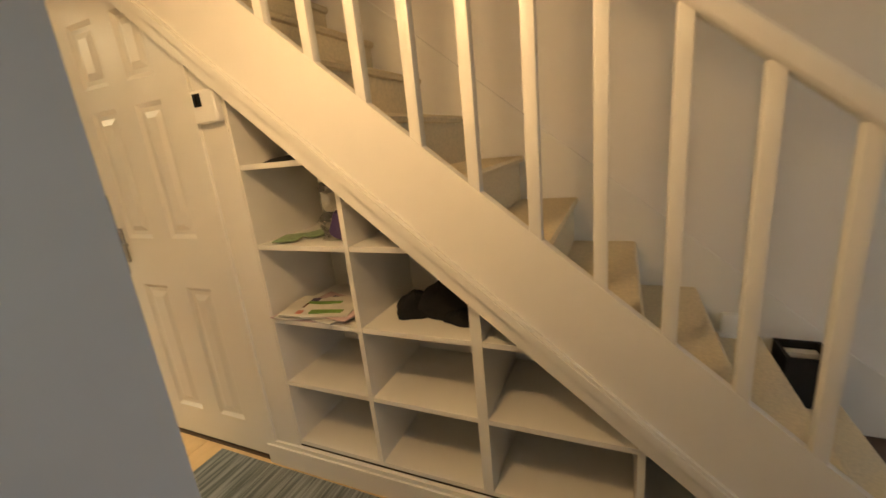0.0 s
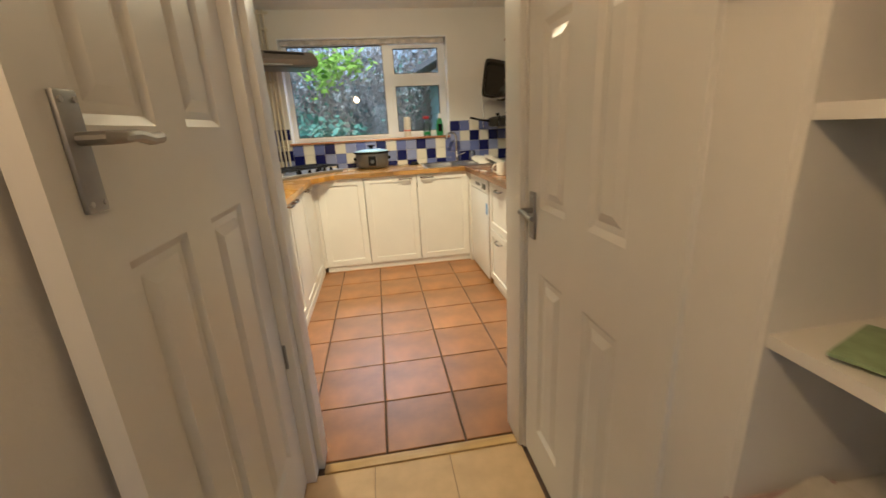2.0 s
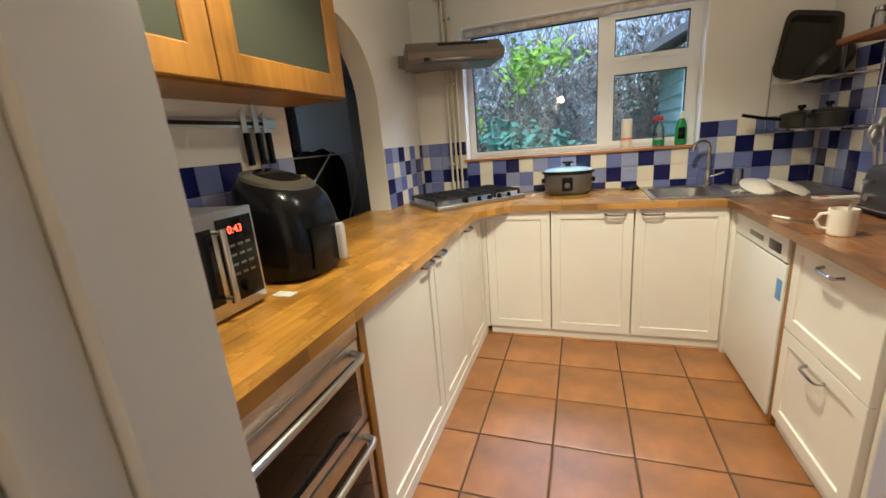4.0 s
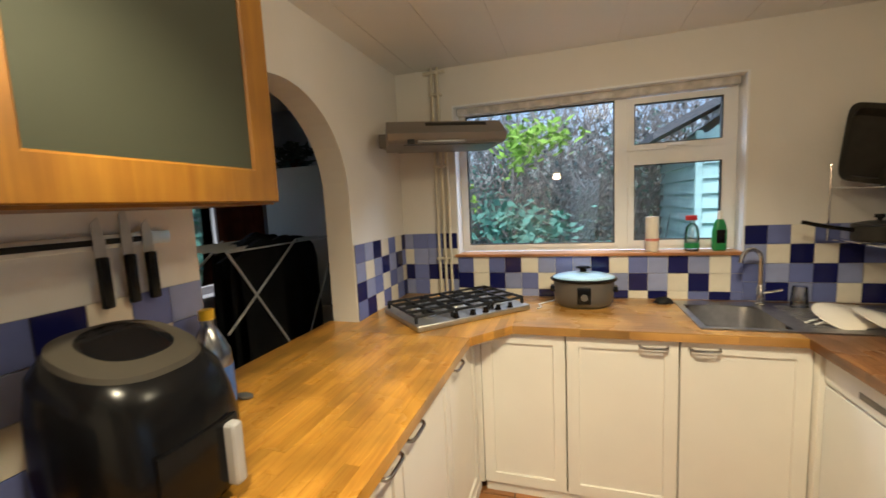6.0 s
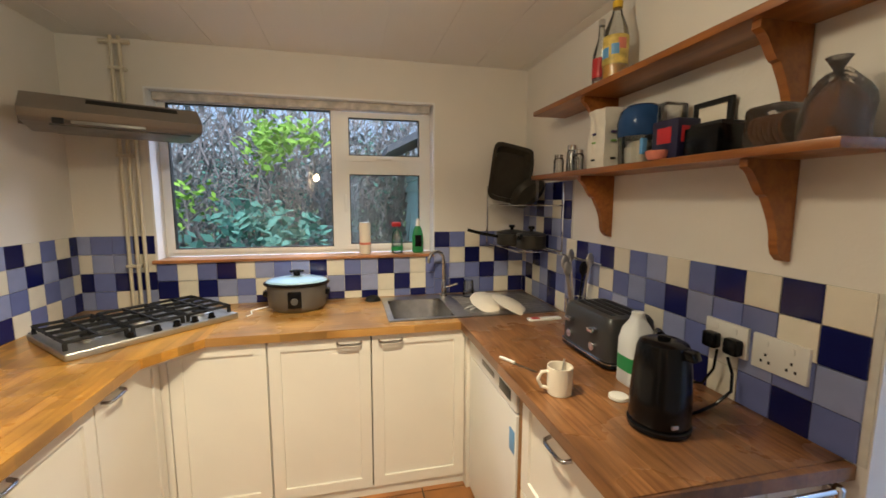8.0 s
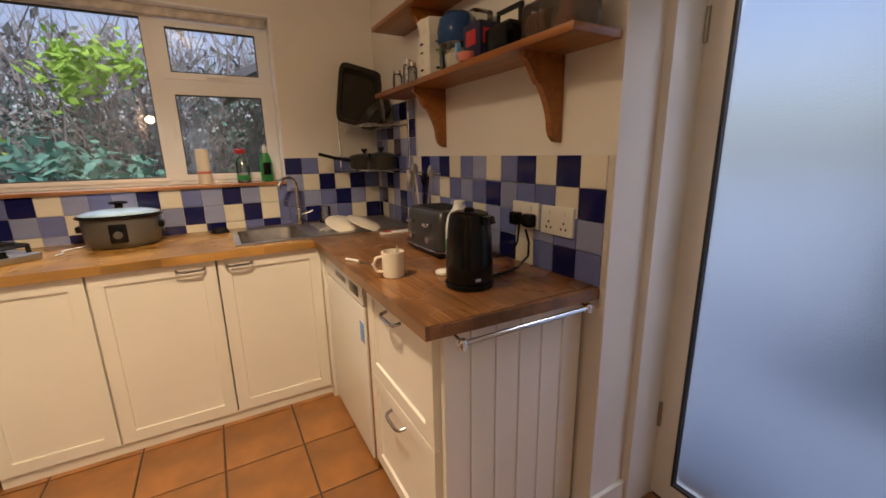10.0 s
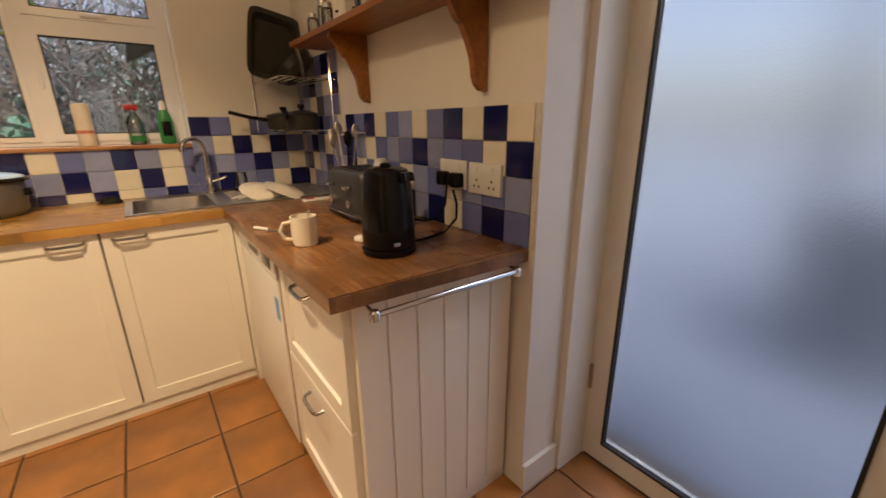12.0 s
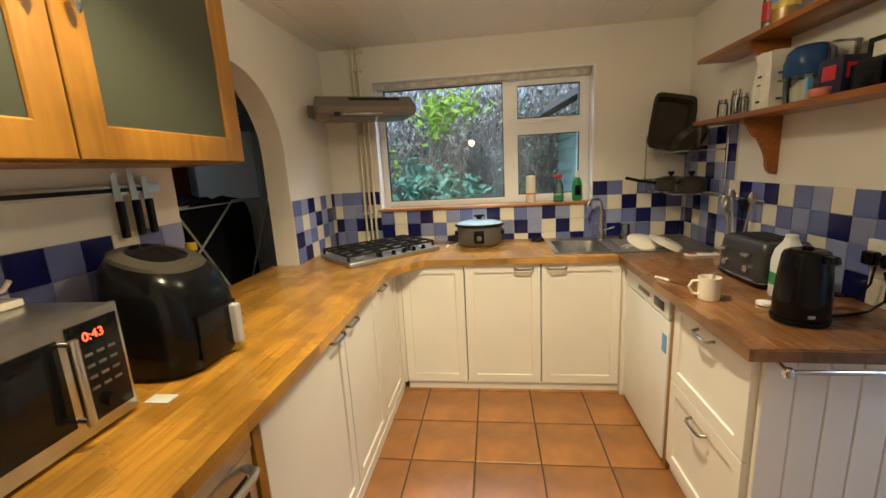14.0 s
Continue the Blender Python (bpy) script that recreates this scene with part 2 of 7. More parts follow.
FROST = mat("frosted_glass", (0.80, 0.92, 1.0), 0.50, vary=0.01, trans=1.0, ior=1.2, bump=0.25, bump_scale=260)
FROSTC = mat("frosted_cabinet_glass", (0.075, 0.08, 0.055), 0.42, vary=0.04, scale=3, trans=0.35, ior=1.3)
SKYP = mat("pale_blue_label", (0.12, 0.32, 0.62), 0.4)
REDP = mat("red_print", (0.42, 0.02, 0.025), 0.4)
PINKP = mat("pink_plastic", (0.62, 0.20, 0.14), 0.4)
GREENP = mat("green_plastic", (0.02, 0.22, 0.07), 0.35)
YELP = mat("yellow_plastic", (0.72, 0.46, 0.02), 0.35)
ORANGEL = mat("orange_liquid", (0.70, 0.36, 0.02), 0.2)
PURP = mat("purple_packet", (0.06, 0.035, 0.12), 0.45)
BROWNB = mat("brown_bread", (0.13, 0.05, 0.02), 0.8, vary=0.2, scale=20)
PAPER = mat("printed_paper", (0.66, 0.64, 0.58), 0.6, vary=0.12, scale=18)
GREENB = mat("green_print", (0.16, 0.30, 0.06), 0.55)
DKGREEN = mat("pale_green_print", (0.26, 0.36, 0.20), 0.5, vary=0.3, scale=30)
MILK = mat("milk_plastic", (0.62, 0.64, 0.65), 0.35)
LEAF_A = mat("leaf_dark", (0.10, 0.15, 0.15), 0.95, vary=0.35, scale=3)
LEAF_B = mat("leaf_bright", (0.24, 0.46, 0.06), 0.85, vary=0.3, scale=3)
LEAF_C = mat("leaf_blue_green", (0.10, 0.26, 0.20), 0.95, vary=0.4, scale=3)
TWIG = mat("bare_twig", (0.22, 0.21, 0.20), 0.8, vary=0.3, scale=5)
LAWN = mat("lawn", (0.06, 0.12, 0.03), 0.9, vary=0.4, scale=8)
SHEDG = mat("pale_green_board", (0.38, 0.60, 0.56), 0.6, vary=0.1, scale=6)
CONC = mat("grey_concrete", (0.30, 0.30, 0.30), 0.85, vary=0.15, scale=6)
# Opaque pale blue paints in the window's reflection on the glass lid.
SKYLID = mat("sky_tinted_lid", (0.46, 0.70, 0.86), 0.06, vary=0.1, scale=12, coat=1.0)
# Chrome pulls: the colour is darkened for the dark surroundings they mirror.
DIMCHROME = mat("dimmed_chrome", (0.40, 0.39, 0.38), 0.22, 1.0, vary=0.08, scale=30)
for m_ in (BLACK, BLACKG, BLACKM, NONSTICK, IRON):
    m_.node_tree.nodes["Principled BSDF"].inputs["Specular IOR Level"].default_value = 0.28
RED = glow("red_led_digits", (1.0, 0.06, 0.02), 3.0)


# ---------------------------------------------------------------- mesh helpers
def box(bm, x0, x1, y0, y1, z0, z1):
    m = Matrix.Translation(((x0 + x1) / 2, (y0 + y1) / 2, (z0 + z1) / 2)) @ Matrix.Diagonal((x1 - x0, y1 - y0, z1 - z0, 1))
    return bmesh.ops.create_cube(bm, size=1, matrix=m)["verts"]


def bev(bm, w, seg=2):
    bmesh.ops.bevel(bm, geom=list(bm.edges), offset=w, segments=seg, affect="EDGES", profile=0.6)


def bbox(x0, x1, y0, y1, z0, z1, w=0.004, seg=2):
    bm = bmesh.new()
    box(bm, x0, x1, y0, y1, z0, z1)
    if w:
        bev(bm, w, seg)
    return bm


def rod(bm, a, b, r, r2=None, seg=12):
    a, b = Vector(a), Vector(b)
    d = b - a
    m = Matrix.Translation((a + b) / 2) @ d.to_track_quat("Z", "Y").to_matrix().to_4x4()
    bmesh.ops.create_cone(bm, cap_ends=True, segments=seg, radius1=r, radius2=r if r2 is None else r2, depth=d.length, matrix=m)


def tube(bm, pts, r, seg=8):
    """A round bar swept along a line of points."""
    pts = [Vector(p) for p in pts]
    rings = []
    side = None
    for i, p in enumerate(pts):
        d = (pts[min(i + 1, len(pts) - 1)] - pts[max(i - 1, 0)]).normalized()
        if side is None:
            side = d.orthogonal().normalized()
        side = (side - d * side.dot(d)).normalized()
        up = d.cross(side)
        rings.append([bm.verts.new(p + r * (math.cos(a) * side + math.sin(a) * up)) for a in (2 * math.pi * k / seg for k in range(seg))])
    for p, q in zip(rings, rings[1:]):
        for k in range(seg):
            bm.faces.new((p[k], p[(k + 1) % seg], q[(k + 1) % seg], q[k]))
    bm.faces.new(rings[0][::-1])
    bm.faces.new(rings[-1])


def lathe(bm, profile, centre=(0, 0, 0), seg=28, sx=1.0, sy=1.0, turn=0.0):
    """Turned shape from (radius, height) pairs, closed at both ends."""
    rings = []
    c, s = math.cos(turn), math.sin(turn)
    for r, z in profile:
        ring = []
        for k in range(seg):
            a = 2 * math.pi * k / seg
            x, y = r * sx * math.cos(a), r * sy * math.sin(a)
            ring.append(bm.verts.new((centre[0] + c * x - s * y, centre[1] + s * x + c * y, centre[2] + z)))
        rings.append(ring)
    for p, q in zip(rings, rings[1:]):
        for k in range(seg):
            bm.faces.new((p[k], p[(k + 1) % seg], q[(k + 1) % seg], q[k]))
    bm.faces.new(rings[0][::-1])
    bm.faces.new(rings[-1])


def squircle(bm, levels, centre, power=4.0, seg=36, turn=0.0):
    """Rounded-box body from (half_x, half_y, z) levels."""
    rings = []
    c, s = math.cos(turn), math.sin(turn)
    for hx, hy, z in levels:
        ring = []
        for k in range(seg):
            a = 2 * math.pi * k / seg
            ca, sa = math.cos(a), math.sin(a)
            x = hx * math.copysign(abs(ca) ** (2 / power), ca)
            y = hy * math.copysign(abs(sa) ** (2 / power), sa)
            ring.append(bm.verts.new((centre[0] + c * x - s * y, centre[1] + s * x + c * y, centre[2] + z)))
        rings.append(ring)
    for p, q in zip(rings, rings[1:]):
        for k in range(seg):
            bm.faces.new((p[k], p[(k + 1) % seg], q[(k + 1) % seg], q[k]))
    bm.faces.new(rings[0][::-1])
    bm.faces.new(rings[-1])


def prism(bm, poly, axis, a, b):
    """A flat outline pushed along an axis from a to b."""
    def at(u, v, w):
        return {"x": (w, u, v), "y": (u, w, v), "z": (u, v, w)}[axis]
    p = [bm.verts.new(at(u, v, a)) for u, v in poly]
    q = [bm.verts.new(at(u, v, b)) for u, v in poly]
    n = len(poly)
    bm.faces.new(p[::-1])
    bm.faces.new(q)
    for k in range(n):
        bm.faces.new((p[k], p[(k + 1) % n], q[(k + 1) % n], q[k]))
    bmesh.ops.recalc_face_normals(bm, faces=list(bm.faces))


OFFSET = {}


def finish(name, bm, material, shift, smooth):
    me = bpy.data.meshes.new(name)
    bmesh.ops.recalc_face_normals(bm, faces=list(bm.faces))
    bm.transform(Matrix.Translation(-shift))
    bm.to_mesh(me)
    bm.free()
    me.materials.append(material)
    if smooth:
        me.shade_smooth()
        me.set_sharp_from_angle(angle=radians(35))
    return me


def thing(name, at, label, category, group="", kind=""):
    ob = new(name)
    ob.location = at
    ob.empty_display_size = 0.05
    OFFSET[ob] = Vector(at)
    return tagged(ob, label, category, group, kind)


def part(name, bm, material, parent, label="", smooth=True):
    me = finish(name, bm, material, OFFSET[parent], smooth)
    ob = new(name, me)
    ob.parent = parent
    OFFSET[ob] = OFFSET[parent]
    return tagged(ob, label)


def solid(name, bm, material, label, category, group="", kind="", at=None, smooth=True):
    """A thing of one mesh."""
    bm.verts.ensure_lookup_table()
    lo = Vector([min(v.co[i] for v in bm.verts) for i in range(3)])
    hi = Vector([max(v.co[i] for v in bm.verts) for i in range(3)])
    at = Vector(at) if at else Vector(((lo.x + hi.x) / 2, (lo.y + hi.y) / 2, lo.z))
    ob = new(name, finish(name, bm, material, at, smooth))
    ob.location = at
    OFFSET[ob] = at
    return tagged(ob, label, category, group, kind)


def boxes(*rows):
    bm = bmesh.new()
    for r in rows:
        box(bm, *r)
    return bm


def structure(name, bm, material, label, category):
    ob = new(name, finish(name, bm, material, Vector((0, 0, 0)), False))
    OFFSET[ob] = Vector((0, 0, 0))
    return tagged(ob, label, category, "", "structure")


def words(name, body, size, m, material, parent):
    """Flat lettering as a mesh, at the pose m."""
    cu = bpy.data.curves.new(name, "FONT")
    cu.body, cu.size, cu.extrude = body, size, 0.0004
    tmp = bpy.data.objects.new(name, cu)
    scene.collection.objects.link(tmp)
    me = bpy.data.meshes.new_from_object(tmp.evaluated_get(bpy.context.evaluated_depsgraph_get()))
    bpy.data.objects.remove(tmp)
    me.transform(Matrix.Translation(-OFFSET[parent]) @ m)
    me.materials.append(material)
    ob = new(name, me)
    ob.parent = parent
    return ob


# ---------------------------------------------------------------- structure: kitchen shell
CZ = 2.37
WT = 0.91
XL, XR, YW, YS = 0.45, 3.065, 5.645, 2.64

wall_north = structure("wall_north", boxes(
    (0.30, 0.83, YW, 5.93, 0, 2.6), (2.435, 3.60, YW, 5.93, 0, 2.6),
    (0.83, 2.435, YW, 5.93, 0, 1.165), (0.83, 2.435, YW, 5.93, 2.13, 2.6)), WALL, "cream painted plaster wall with a window opening", "wall")
bm = bmesh.new()
arch = [(4.03, WT - 0.03), (4.03, 1.59)]
arch += [(4.49 - 0.46 * math.cos(a), 1.59 + 0.46 * math.sin(a)) for a in (math.pi * k / 24 for k in range(1, 24))]
arch += [(4.95, 1.59), (4.95, WT - 0.03)]
prism(bm, [(2.75, 0), (2.75, 2.6), (YW, 2.6), (YW, 0), (4.95, 0)] + arch[::-1] + [(4.03, 0)], "x", 0.30, XL)
box(bm, 0.30, XL, 4.03, 4.95, 0, WT - 0.045)
wall_west = structure("wall_west", bm, WALL, "cream painted wall with a plain rounded arch", "wall")
wall_east = structure("wall_east", boxes((XR, 3.24, 3.70, YW, 0, 2.6), (3.24, 3.60, 3.70, YW, 0, 2.6)), WALL, "cream painted wall ending in a square corner", "wall")
structure("wall_garden_side", boxes((3.38, 3.60, 2.64, 2.80, 0, 2.6), (3.38, 3.60, 2.80, 3.70, 2.02, 2.6)), WALL, "white painted wall around the back door", "wall")
wall_south = structure("wall_south", boxes(
    (0.30, 1.31, 2.65, 2.75, 0, 2.6), (2.14, 3.38, 2.65, 2.75, 0, 2.6), (1.31, 2.14, 2.65, 2.75, 2.03, 2.6)), WALL, "white painted wall between kitchen and hall", "wall")
# plank ceiling of the kitchen
bm = bmesh.new()
x = 0.30
while x < 3.6:
    box(bm, x + 0.002, min(x + 0.296, 3.6), 2.75, YW, CZ, CZ + 0.02)
    x += 0.3
box(bm, 0.30, 3.6, 2.75, YW, CZ + 0.004, CZ + 0.06)
ceiling = structure("ceiling", bm, CEIL, "white painted ceiling of wide boards", "ceiling")
floor = structure("floor", boxes((0.30, 3.6, 2.65, YW, -0.10, -0.006)), FGROUT, "terracotta tile floor with dark grout", "floor")
hall_floor = structure("floor_hall", boxes((-1.7, 3.1, -1.9, 2.65, -0.10, -0.006)), FGROUT, "beige vinyl tile floor", "floor")

# hall shell
wall_hall_west = structure("wall_hall_west", boxes((1.10, 1.225, 0.825, 2.65, 0, 2.6), (1.10, 1.225, -1.9, -0.02, 0, 2.6), (1.10, 1.225, -0.02, 0.825, 2.06, 2.6)), WALL, "white painted hall wall with a doorway", "wall")
wall_stair = structure("wall_stair", boxes((3.0, 3.1, -1.9, 2.65, 0, 4.6)), WALL, "white painted wall beside the stairs", "wall")
wall_front = structure("wall_front", boxes(
    (1.10, 1.55, -2.0, -1.9, 0, 4.6), (2.35, 3.1, -2.0, -1.9, 0, 4.6), (1.55, 2.35, -2.0, -1.9, 2.1, 4.6)), WALL, "white painted wall with the front doorway", "wall")
structure("wall_stair_top", boxes((1.10, 3.1, 2.75, 2.85, 2.62, 4.6), (1.10, 1.225, -1.9, 2.75, 2.6, 4.6)), WALL, "white painted upper stairwell wall", "wall")
ceiling_hall = structure("ceiling_hall", boxes((-1.7, 2.06, -1.9, 2.64, CZ + 0.004, CZ + 0.1), (1.10, 3.1, -2.0, 2.85, 4.6, 4.7)), CEIL, "white plaster hall ceiling", "ceiling")
structure("wall_front_room", boxes((-1.7, -1.6, -1.9, 2.75, 0, 2.6), (-1.6, -1.15, -2.0, -1.9, 0, 2.6), (0.35, 1.10, -2.0, -1.9, 0, 2.6), (-1.15, 0.35, -2.0, -1.9, 0, 0.9), (-1.15, 0.35, -2.0, -1.9, 2.1, 2.6), (-1.6, 1.10, 2.55, 2.649, 0, 2.6)), WALL, "plain white walls of the front room", "wall")

# utility room beyond the arch
structure("wall_utility", boxes(
    (-1.75, -1.60, 2.75, 5.0, 0, 2.6), (-1.75, -1.60, 6.12, 6.72, 0, 2.6), (-1.75, -1.60, 5.0, 6.12, 0, 0.78), (-1.75, -1.60, 5.0, 6.12, 2.15, 2.6),
    (-1.75, 0.30, 2.65, 2.75, 0, 2.6), (-1.75, 0.45, 6.72, 6.85, 0, 2.6), (0.30, 0.45, 5.93, 6.72, 0, 2.6)), mat("utility_paint", (0.58, 0.62, 0.68), 0.7, vary=0.04, bump=0.1), "pale blue-white wall of the utility room", "wall")
structure("floor_utility", boxes((-1.75, 0.30, 2.75, 6.72, -0.1, 0)), CONC, "plain grey utility room floor", "floor")
structure("ceiling_utility", boxes((-1.75, 0.30, 2.75, 6.72, 2.55, 2.60)), CEIL, "white utility room ceiling", "ceiling")

# skirting, linings and casings
trim = structure("trim", boxes(
    (3.063, 3.255, 3.685, 3.70, 0, 0.11), (3.24, 3.393, 3.672, 3.70, 0, 2.02)), GLOSS, "white gloss skirting and door lining", "trim")
door_lining = thing("door_lining", (1.725, 2.68, 0), "white gloss door lining with stops", "door frame", "", "structure")
for n, r in (("rebate", (1.262, 1.309, 2.590, 2.649, 0, 2.03)), ("jamb", (1.310, 1.332, 2.6495, 2.752, 0, 2.03)), ("jamb", (2.118, 2.14, 2.60, 2.752, 0, 2.03)), ("head", (1.332, 2.118, 2.60, 2.752, 2.01, 2.03)),
             ("architrave", (1.26, 1.312, 2.752, 2.768, 0, 2.08)), ("architrave", (2.138, 2.20, 2.752, 2.768, 0, 2.08))):
    part(n, bbox(*r, 0.003), GLOSS, door_lining)
# White gloss greyed here to carry the shade this casing stands in.
casing = structure("door_casing", boxes((1.06, 1.266, 0.80, 0.825, 0, 2.06), (1.225, 1.266, 0.825, 0.875, 0, 2.10), (1.06, 1.255, -0.02, 0.005, 0, 2.06), (1.06, 1.255, 0.005, 0.80, 2.03, 2.06)), mat("shaded_white_gloss", (0.50, 0.49, 0.49), 0.35), "white door casing of the front room, its shade painted grey", "door frame")
strike = thing("strike_plate", (1.268, 0.81, 1.23), "small dark metal strike plate on the door casing", "strike plate")
part("plate", bbox(1.2662, 1.2685, 0.803, 0.822, 1.225, 1.28, 0.0006), SATIN, strike)
threshold = solid("threshold_strip", bbox(1.335, 2.116, 2.618, 2.662, -0.004, 0.008, 0.003), STRIPW, "pale wooden threshold strip between vinyl and tiles", "threshold")

# ---------------------------------------------------------------- window
window_1 = thing("window_1", (1.63, 5.78, 1.165), "white plastic window with a fixed pane, fanlight and small casement", "window", "", "structure")
bm = boxes((0.84, 0.866, 5.765, 5.835, 1.185, 2.12), (2.394, 2.43, 5.765, 5.835, 1.185, 2.12), (0.866, 2.394, 5.765, 5.835, 1.185, 1.206),
           (0.866, 2.394, 5.765, 5.835, 2.098, 2.12), (1.822, 1.872, 5.765, 5.835, 1.206, 2.098), (1.872, 2.394, 5.765, 5.835, 1.724, 1.772))
part("window_frame", bm, UPVC, window_1, "", False)
for n, (a, b, c, d) in enumerate(((0.866, 1.822, 1.206, 2.098), (1.872, 2.394, 1.772, 2.076), (1.872, 2.394, 1.206, 1.724))):
    w = 0.022 if n == 0 else 0.035
    bm = boxes((a, a + w, 5.755, 5.80, c, d), (b - w, b, 5.755, 5.80, c, d), (a + w, b - w, 5.755, 5.80, c, c + w), (a + w, b - w, 5.755, 5.80, d - w, d))
    sash = part("sash", bm, UPVC, window_1, "", False)
    g = 0.005
    bm = boxes((a + w, a + w + g, 5.758, 5.79, c + w, d - w), (b - w - g, b - w, 5.758, 5.79, c + w, d - w), (a + w, b - w, 5.758, 5.79, c + w, c + w + g), (a + w, b - w, 5.758, 5.79, d - w - g, d - w))
    part("gasket", bm, BEAD, window_1, "black rubber gasket", False)
    p = part("pane", boxes((a + w, b - w, 5.776, 5.780, c + w, d - w)), GLASSC, window_1, "clear glass pane", False)
    p.visible_shadow = False
bm = bbox(1.872, 1.886, 5.735, 5.755, 1.45, 1.56, 0.003)
part("handle", bm, UPVC, window_1, "white casement handle")
bm = bbox(2.08, 2.18, 5.735, 5.757, 1.782, 1.797, 0.003)
part("handle", bm, UPVC, window_1, "white fanlight catch")
for a in ((0.8295, 0.8395, 5.642, 5.766, 1.183, 2.13), (2.4305, 2.4405, 5.642, 5.766, 1.183, 2.13), (0.8395, 2.4305, 5.642, 5.766, 2.122, 2.132)):
    part("reveal_board", boxes(a), UPVC, window_1, "white reveal lining board", False)
part("window_sill", bbox(0.815, 2.43, 5.615, 5.765, 1.163, 1.183, 0.006), SILLW, window_1, "narrow reddish wooden sill")
part("blind_rail", bbox(0.845, 2.42, 5.70, 5.76, 2.078, 2.122, 0.006), mat("marbled_rail", (0.55, 0.51, 0.46), 0.5, vary=0.35, scale=22), window_1, "grey marbled blind rail under the lintel")

# window of the utility room
window_2 = thing("window_2", (-1.62, 5.56, 0.70), "white framed utility room window facing shrubs", "window", "", "structure")
part("window_frame", boxes((-1.70, -1.64, 5.0, 5.05, 0.80, 2.15), (-1.70, -1.64, 6.07, 6.12, 0.80, 2.15), (-1.70, -1.64, 5.05, 6.07, 0.80, 0.87), (-1.70, -1.64, 5.05, 6.07, 2.09, 2.15)), UPVC, window_2, "", False)
p = part("pane", boxes((-1.672, -1.668, 5.05, 6.07, 0.87, 2.09)), GLASSC, window_2, "clear glass pane", False)
p.visible_shadow = False
part("window_sill", bbox(-1.64, -1.50, 4.95, 6.16, 0.77, 0.80, 0.005), UPVC, window_2, "white window board")

# ---------------------------------------------------------------- frosted back door
door_1 = thing("door_1", (3.41, 3.26, 0), "white back door with one tall frosted pane", "door", "", "structure")
y0, y1 = 2.862, 3.668
part("frame", boxes((3.393, 3.46, 3.668, 3.70, 0, 2.02), (3.383, 3.46, 2.80, 2.858, 0, 2.02), (3.393, 3.46, 2.858, 3.668, 1.985, 2.02)), GLOSS, door_1, "", False)
bm = boxes((3.393, 3.435, y0, 2.955, 0.01, 1.98), (3.393, 3.435, 3.597, y1, 0.01, 1.98), (3.393, 3.435, 2.955, 3.597, 0.01, 0.092), (3.393, 3.435, 2.955, 3.597, 1.88, 1.98))
leaf = part("leaf", bm, GLOSS, door_1, "", False)
bm = boxes((3.388, 3.41, 2.955, 2.965, 0.092, 1.88), (3.388, 3.41, 3.587, 3.597, 0.092, 1.88), (3.388, 3.41, 2.965, 3.587, 0.092, 0.102), (3.388, 3.41, 2.965, 3.587, 1.87, 1.88))
part("gasket", bm, BEAD, leaf, "black glazing gasket", False)
p = part("pane", boxes((3.408, 3.414, 2.965, 3.587, 0.102, 1.87)), FROST, leaf, "frosted glass pane", False)
p.visible_shadow = False
bm = bbox(3.383, 3.393, 2.888, 2.93, 0.95, 1.12, 0.003)
bm2 = bmesh.new()
tube(bm2, [(3.385, 2.909, 1.06), (3.345, 2.909, 1.06), (3.338, 2.925, 1.06), (3.338, 2.99, 1.058), (3.338, 3.03, 1.056)], 0.009)
part("handle", bm2, SATIN, leaf, "satin metal lever handle")
part("back_plate", bm, SATIN, leaf, "satin metal back plate")
for z in (0.36, 1.70):
    bm = bmesh.new()
    rod(bm, (3.388, 3.668, z - 0.05), (3.388, 3.668, z + 0.05), 0.007)
    part("hinge", bm, SATIN, door_1, "steel hinge")


# ---------------------------------------------------------------- hall
def panel_face(bm, x, side, y0, y1, z0, z1):
    """A sunk moulded panel on a door face at x; side is the way that it faces."""
    s = side
    rings = []
    for inset, depth in ((0.0, 0.0), (0.016, -0.0095), (0.032, -0.0095), (0.056, -0.0005)):
        rings.append([bm.verts.new((x + s * depth, y, z)) for y, z in ((y0 + inset, z0 + inset), (y1 - inset, z0 + inset), (y1 - inset, z1 - inset), (y0 + inset, z1 - inset))])
    for p, q in zip(rings, rings[1:]):
        for k in range(4):
            bm.faces.new((p[k], p[(k + 1) % 4], q[(k + 1) % 4], q[k]))
    bm.faces.new(rings[-1])


def panel_door(bm, xa, xb, y0, y1, z0, z1, panels, side):
    """A door leaf in a y-z plane whose face on one side carries sunk panels."""
    face, back = (xb, xa) if side > 0 else (xa, xb)
    ys = sorted({y0, y1, *[p[0] for p in panels], *[p[1] for p in panels]})
    zs = sorted({z0, z1, *[p[2] for p in panels], *[p[3] for p in panels]})
    for ya, yb in zip(ys, ys[1:]):
        for za, zb in zip(zs, zs[1:]):
            if any(p[0] <= ya and yb <= p[1] and p[2] <= za and zb <= p[3] for p in panels):
                continue
            bm.faces.new([bm.verts.new((face, y, z)) for y, z in ((ya, za), (yb, za), (yb, zb), (ya, zb))])
    for p in panels:
        panel_face(bm, face, side, *p)
    bmesh.ops.remove_doubles(bm, verts=list(bm.verts), dist=0.0004)
    inner = face - side * 0.010
    box(bm, min(inner, back), max(inner, back), y0, y1, z0, z1)
    for a, b in (((y0, z0), (y1, z0)), ((y0, z1), (y1, z1)), ((y0, z0), (y0, z1)), ((y1, z0), (y1, z1))):
        bm.faces.new([bm.verts.new(c) for c in ((face, *a), (face, *b), (inner, *b), (inner, *a))])


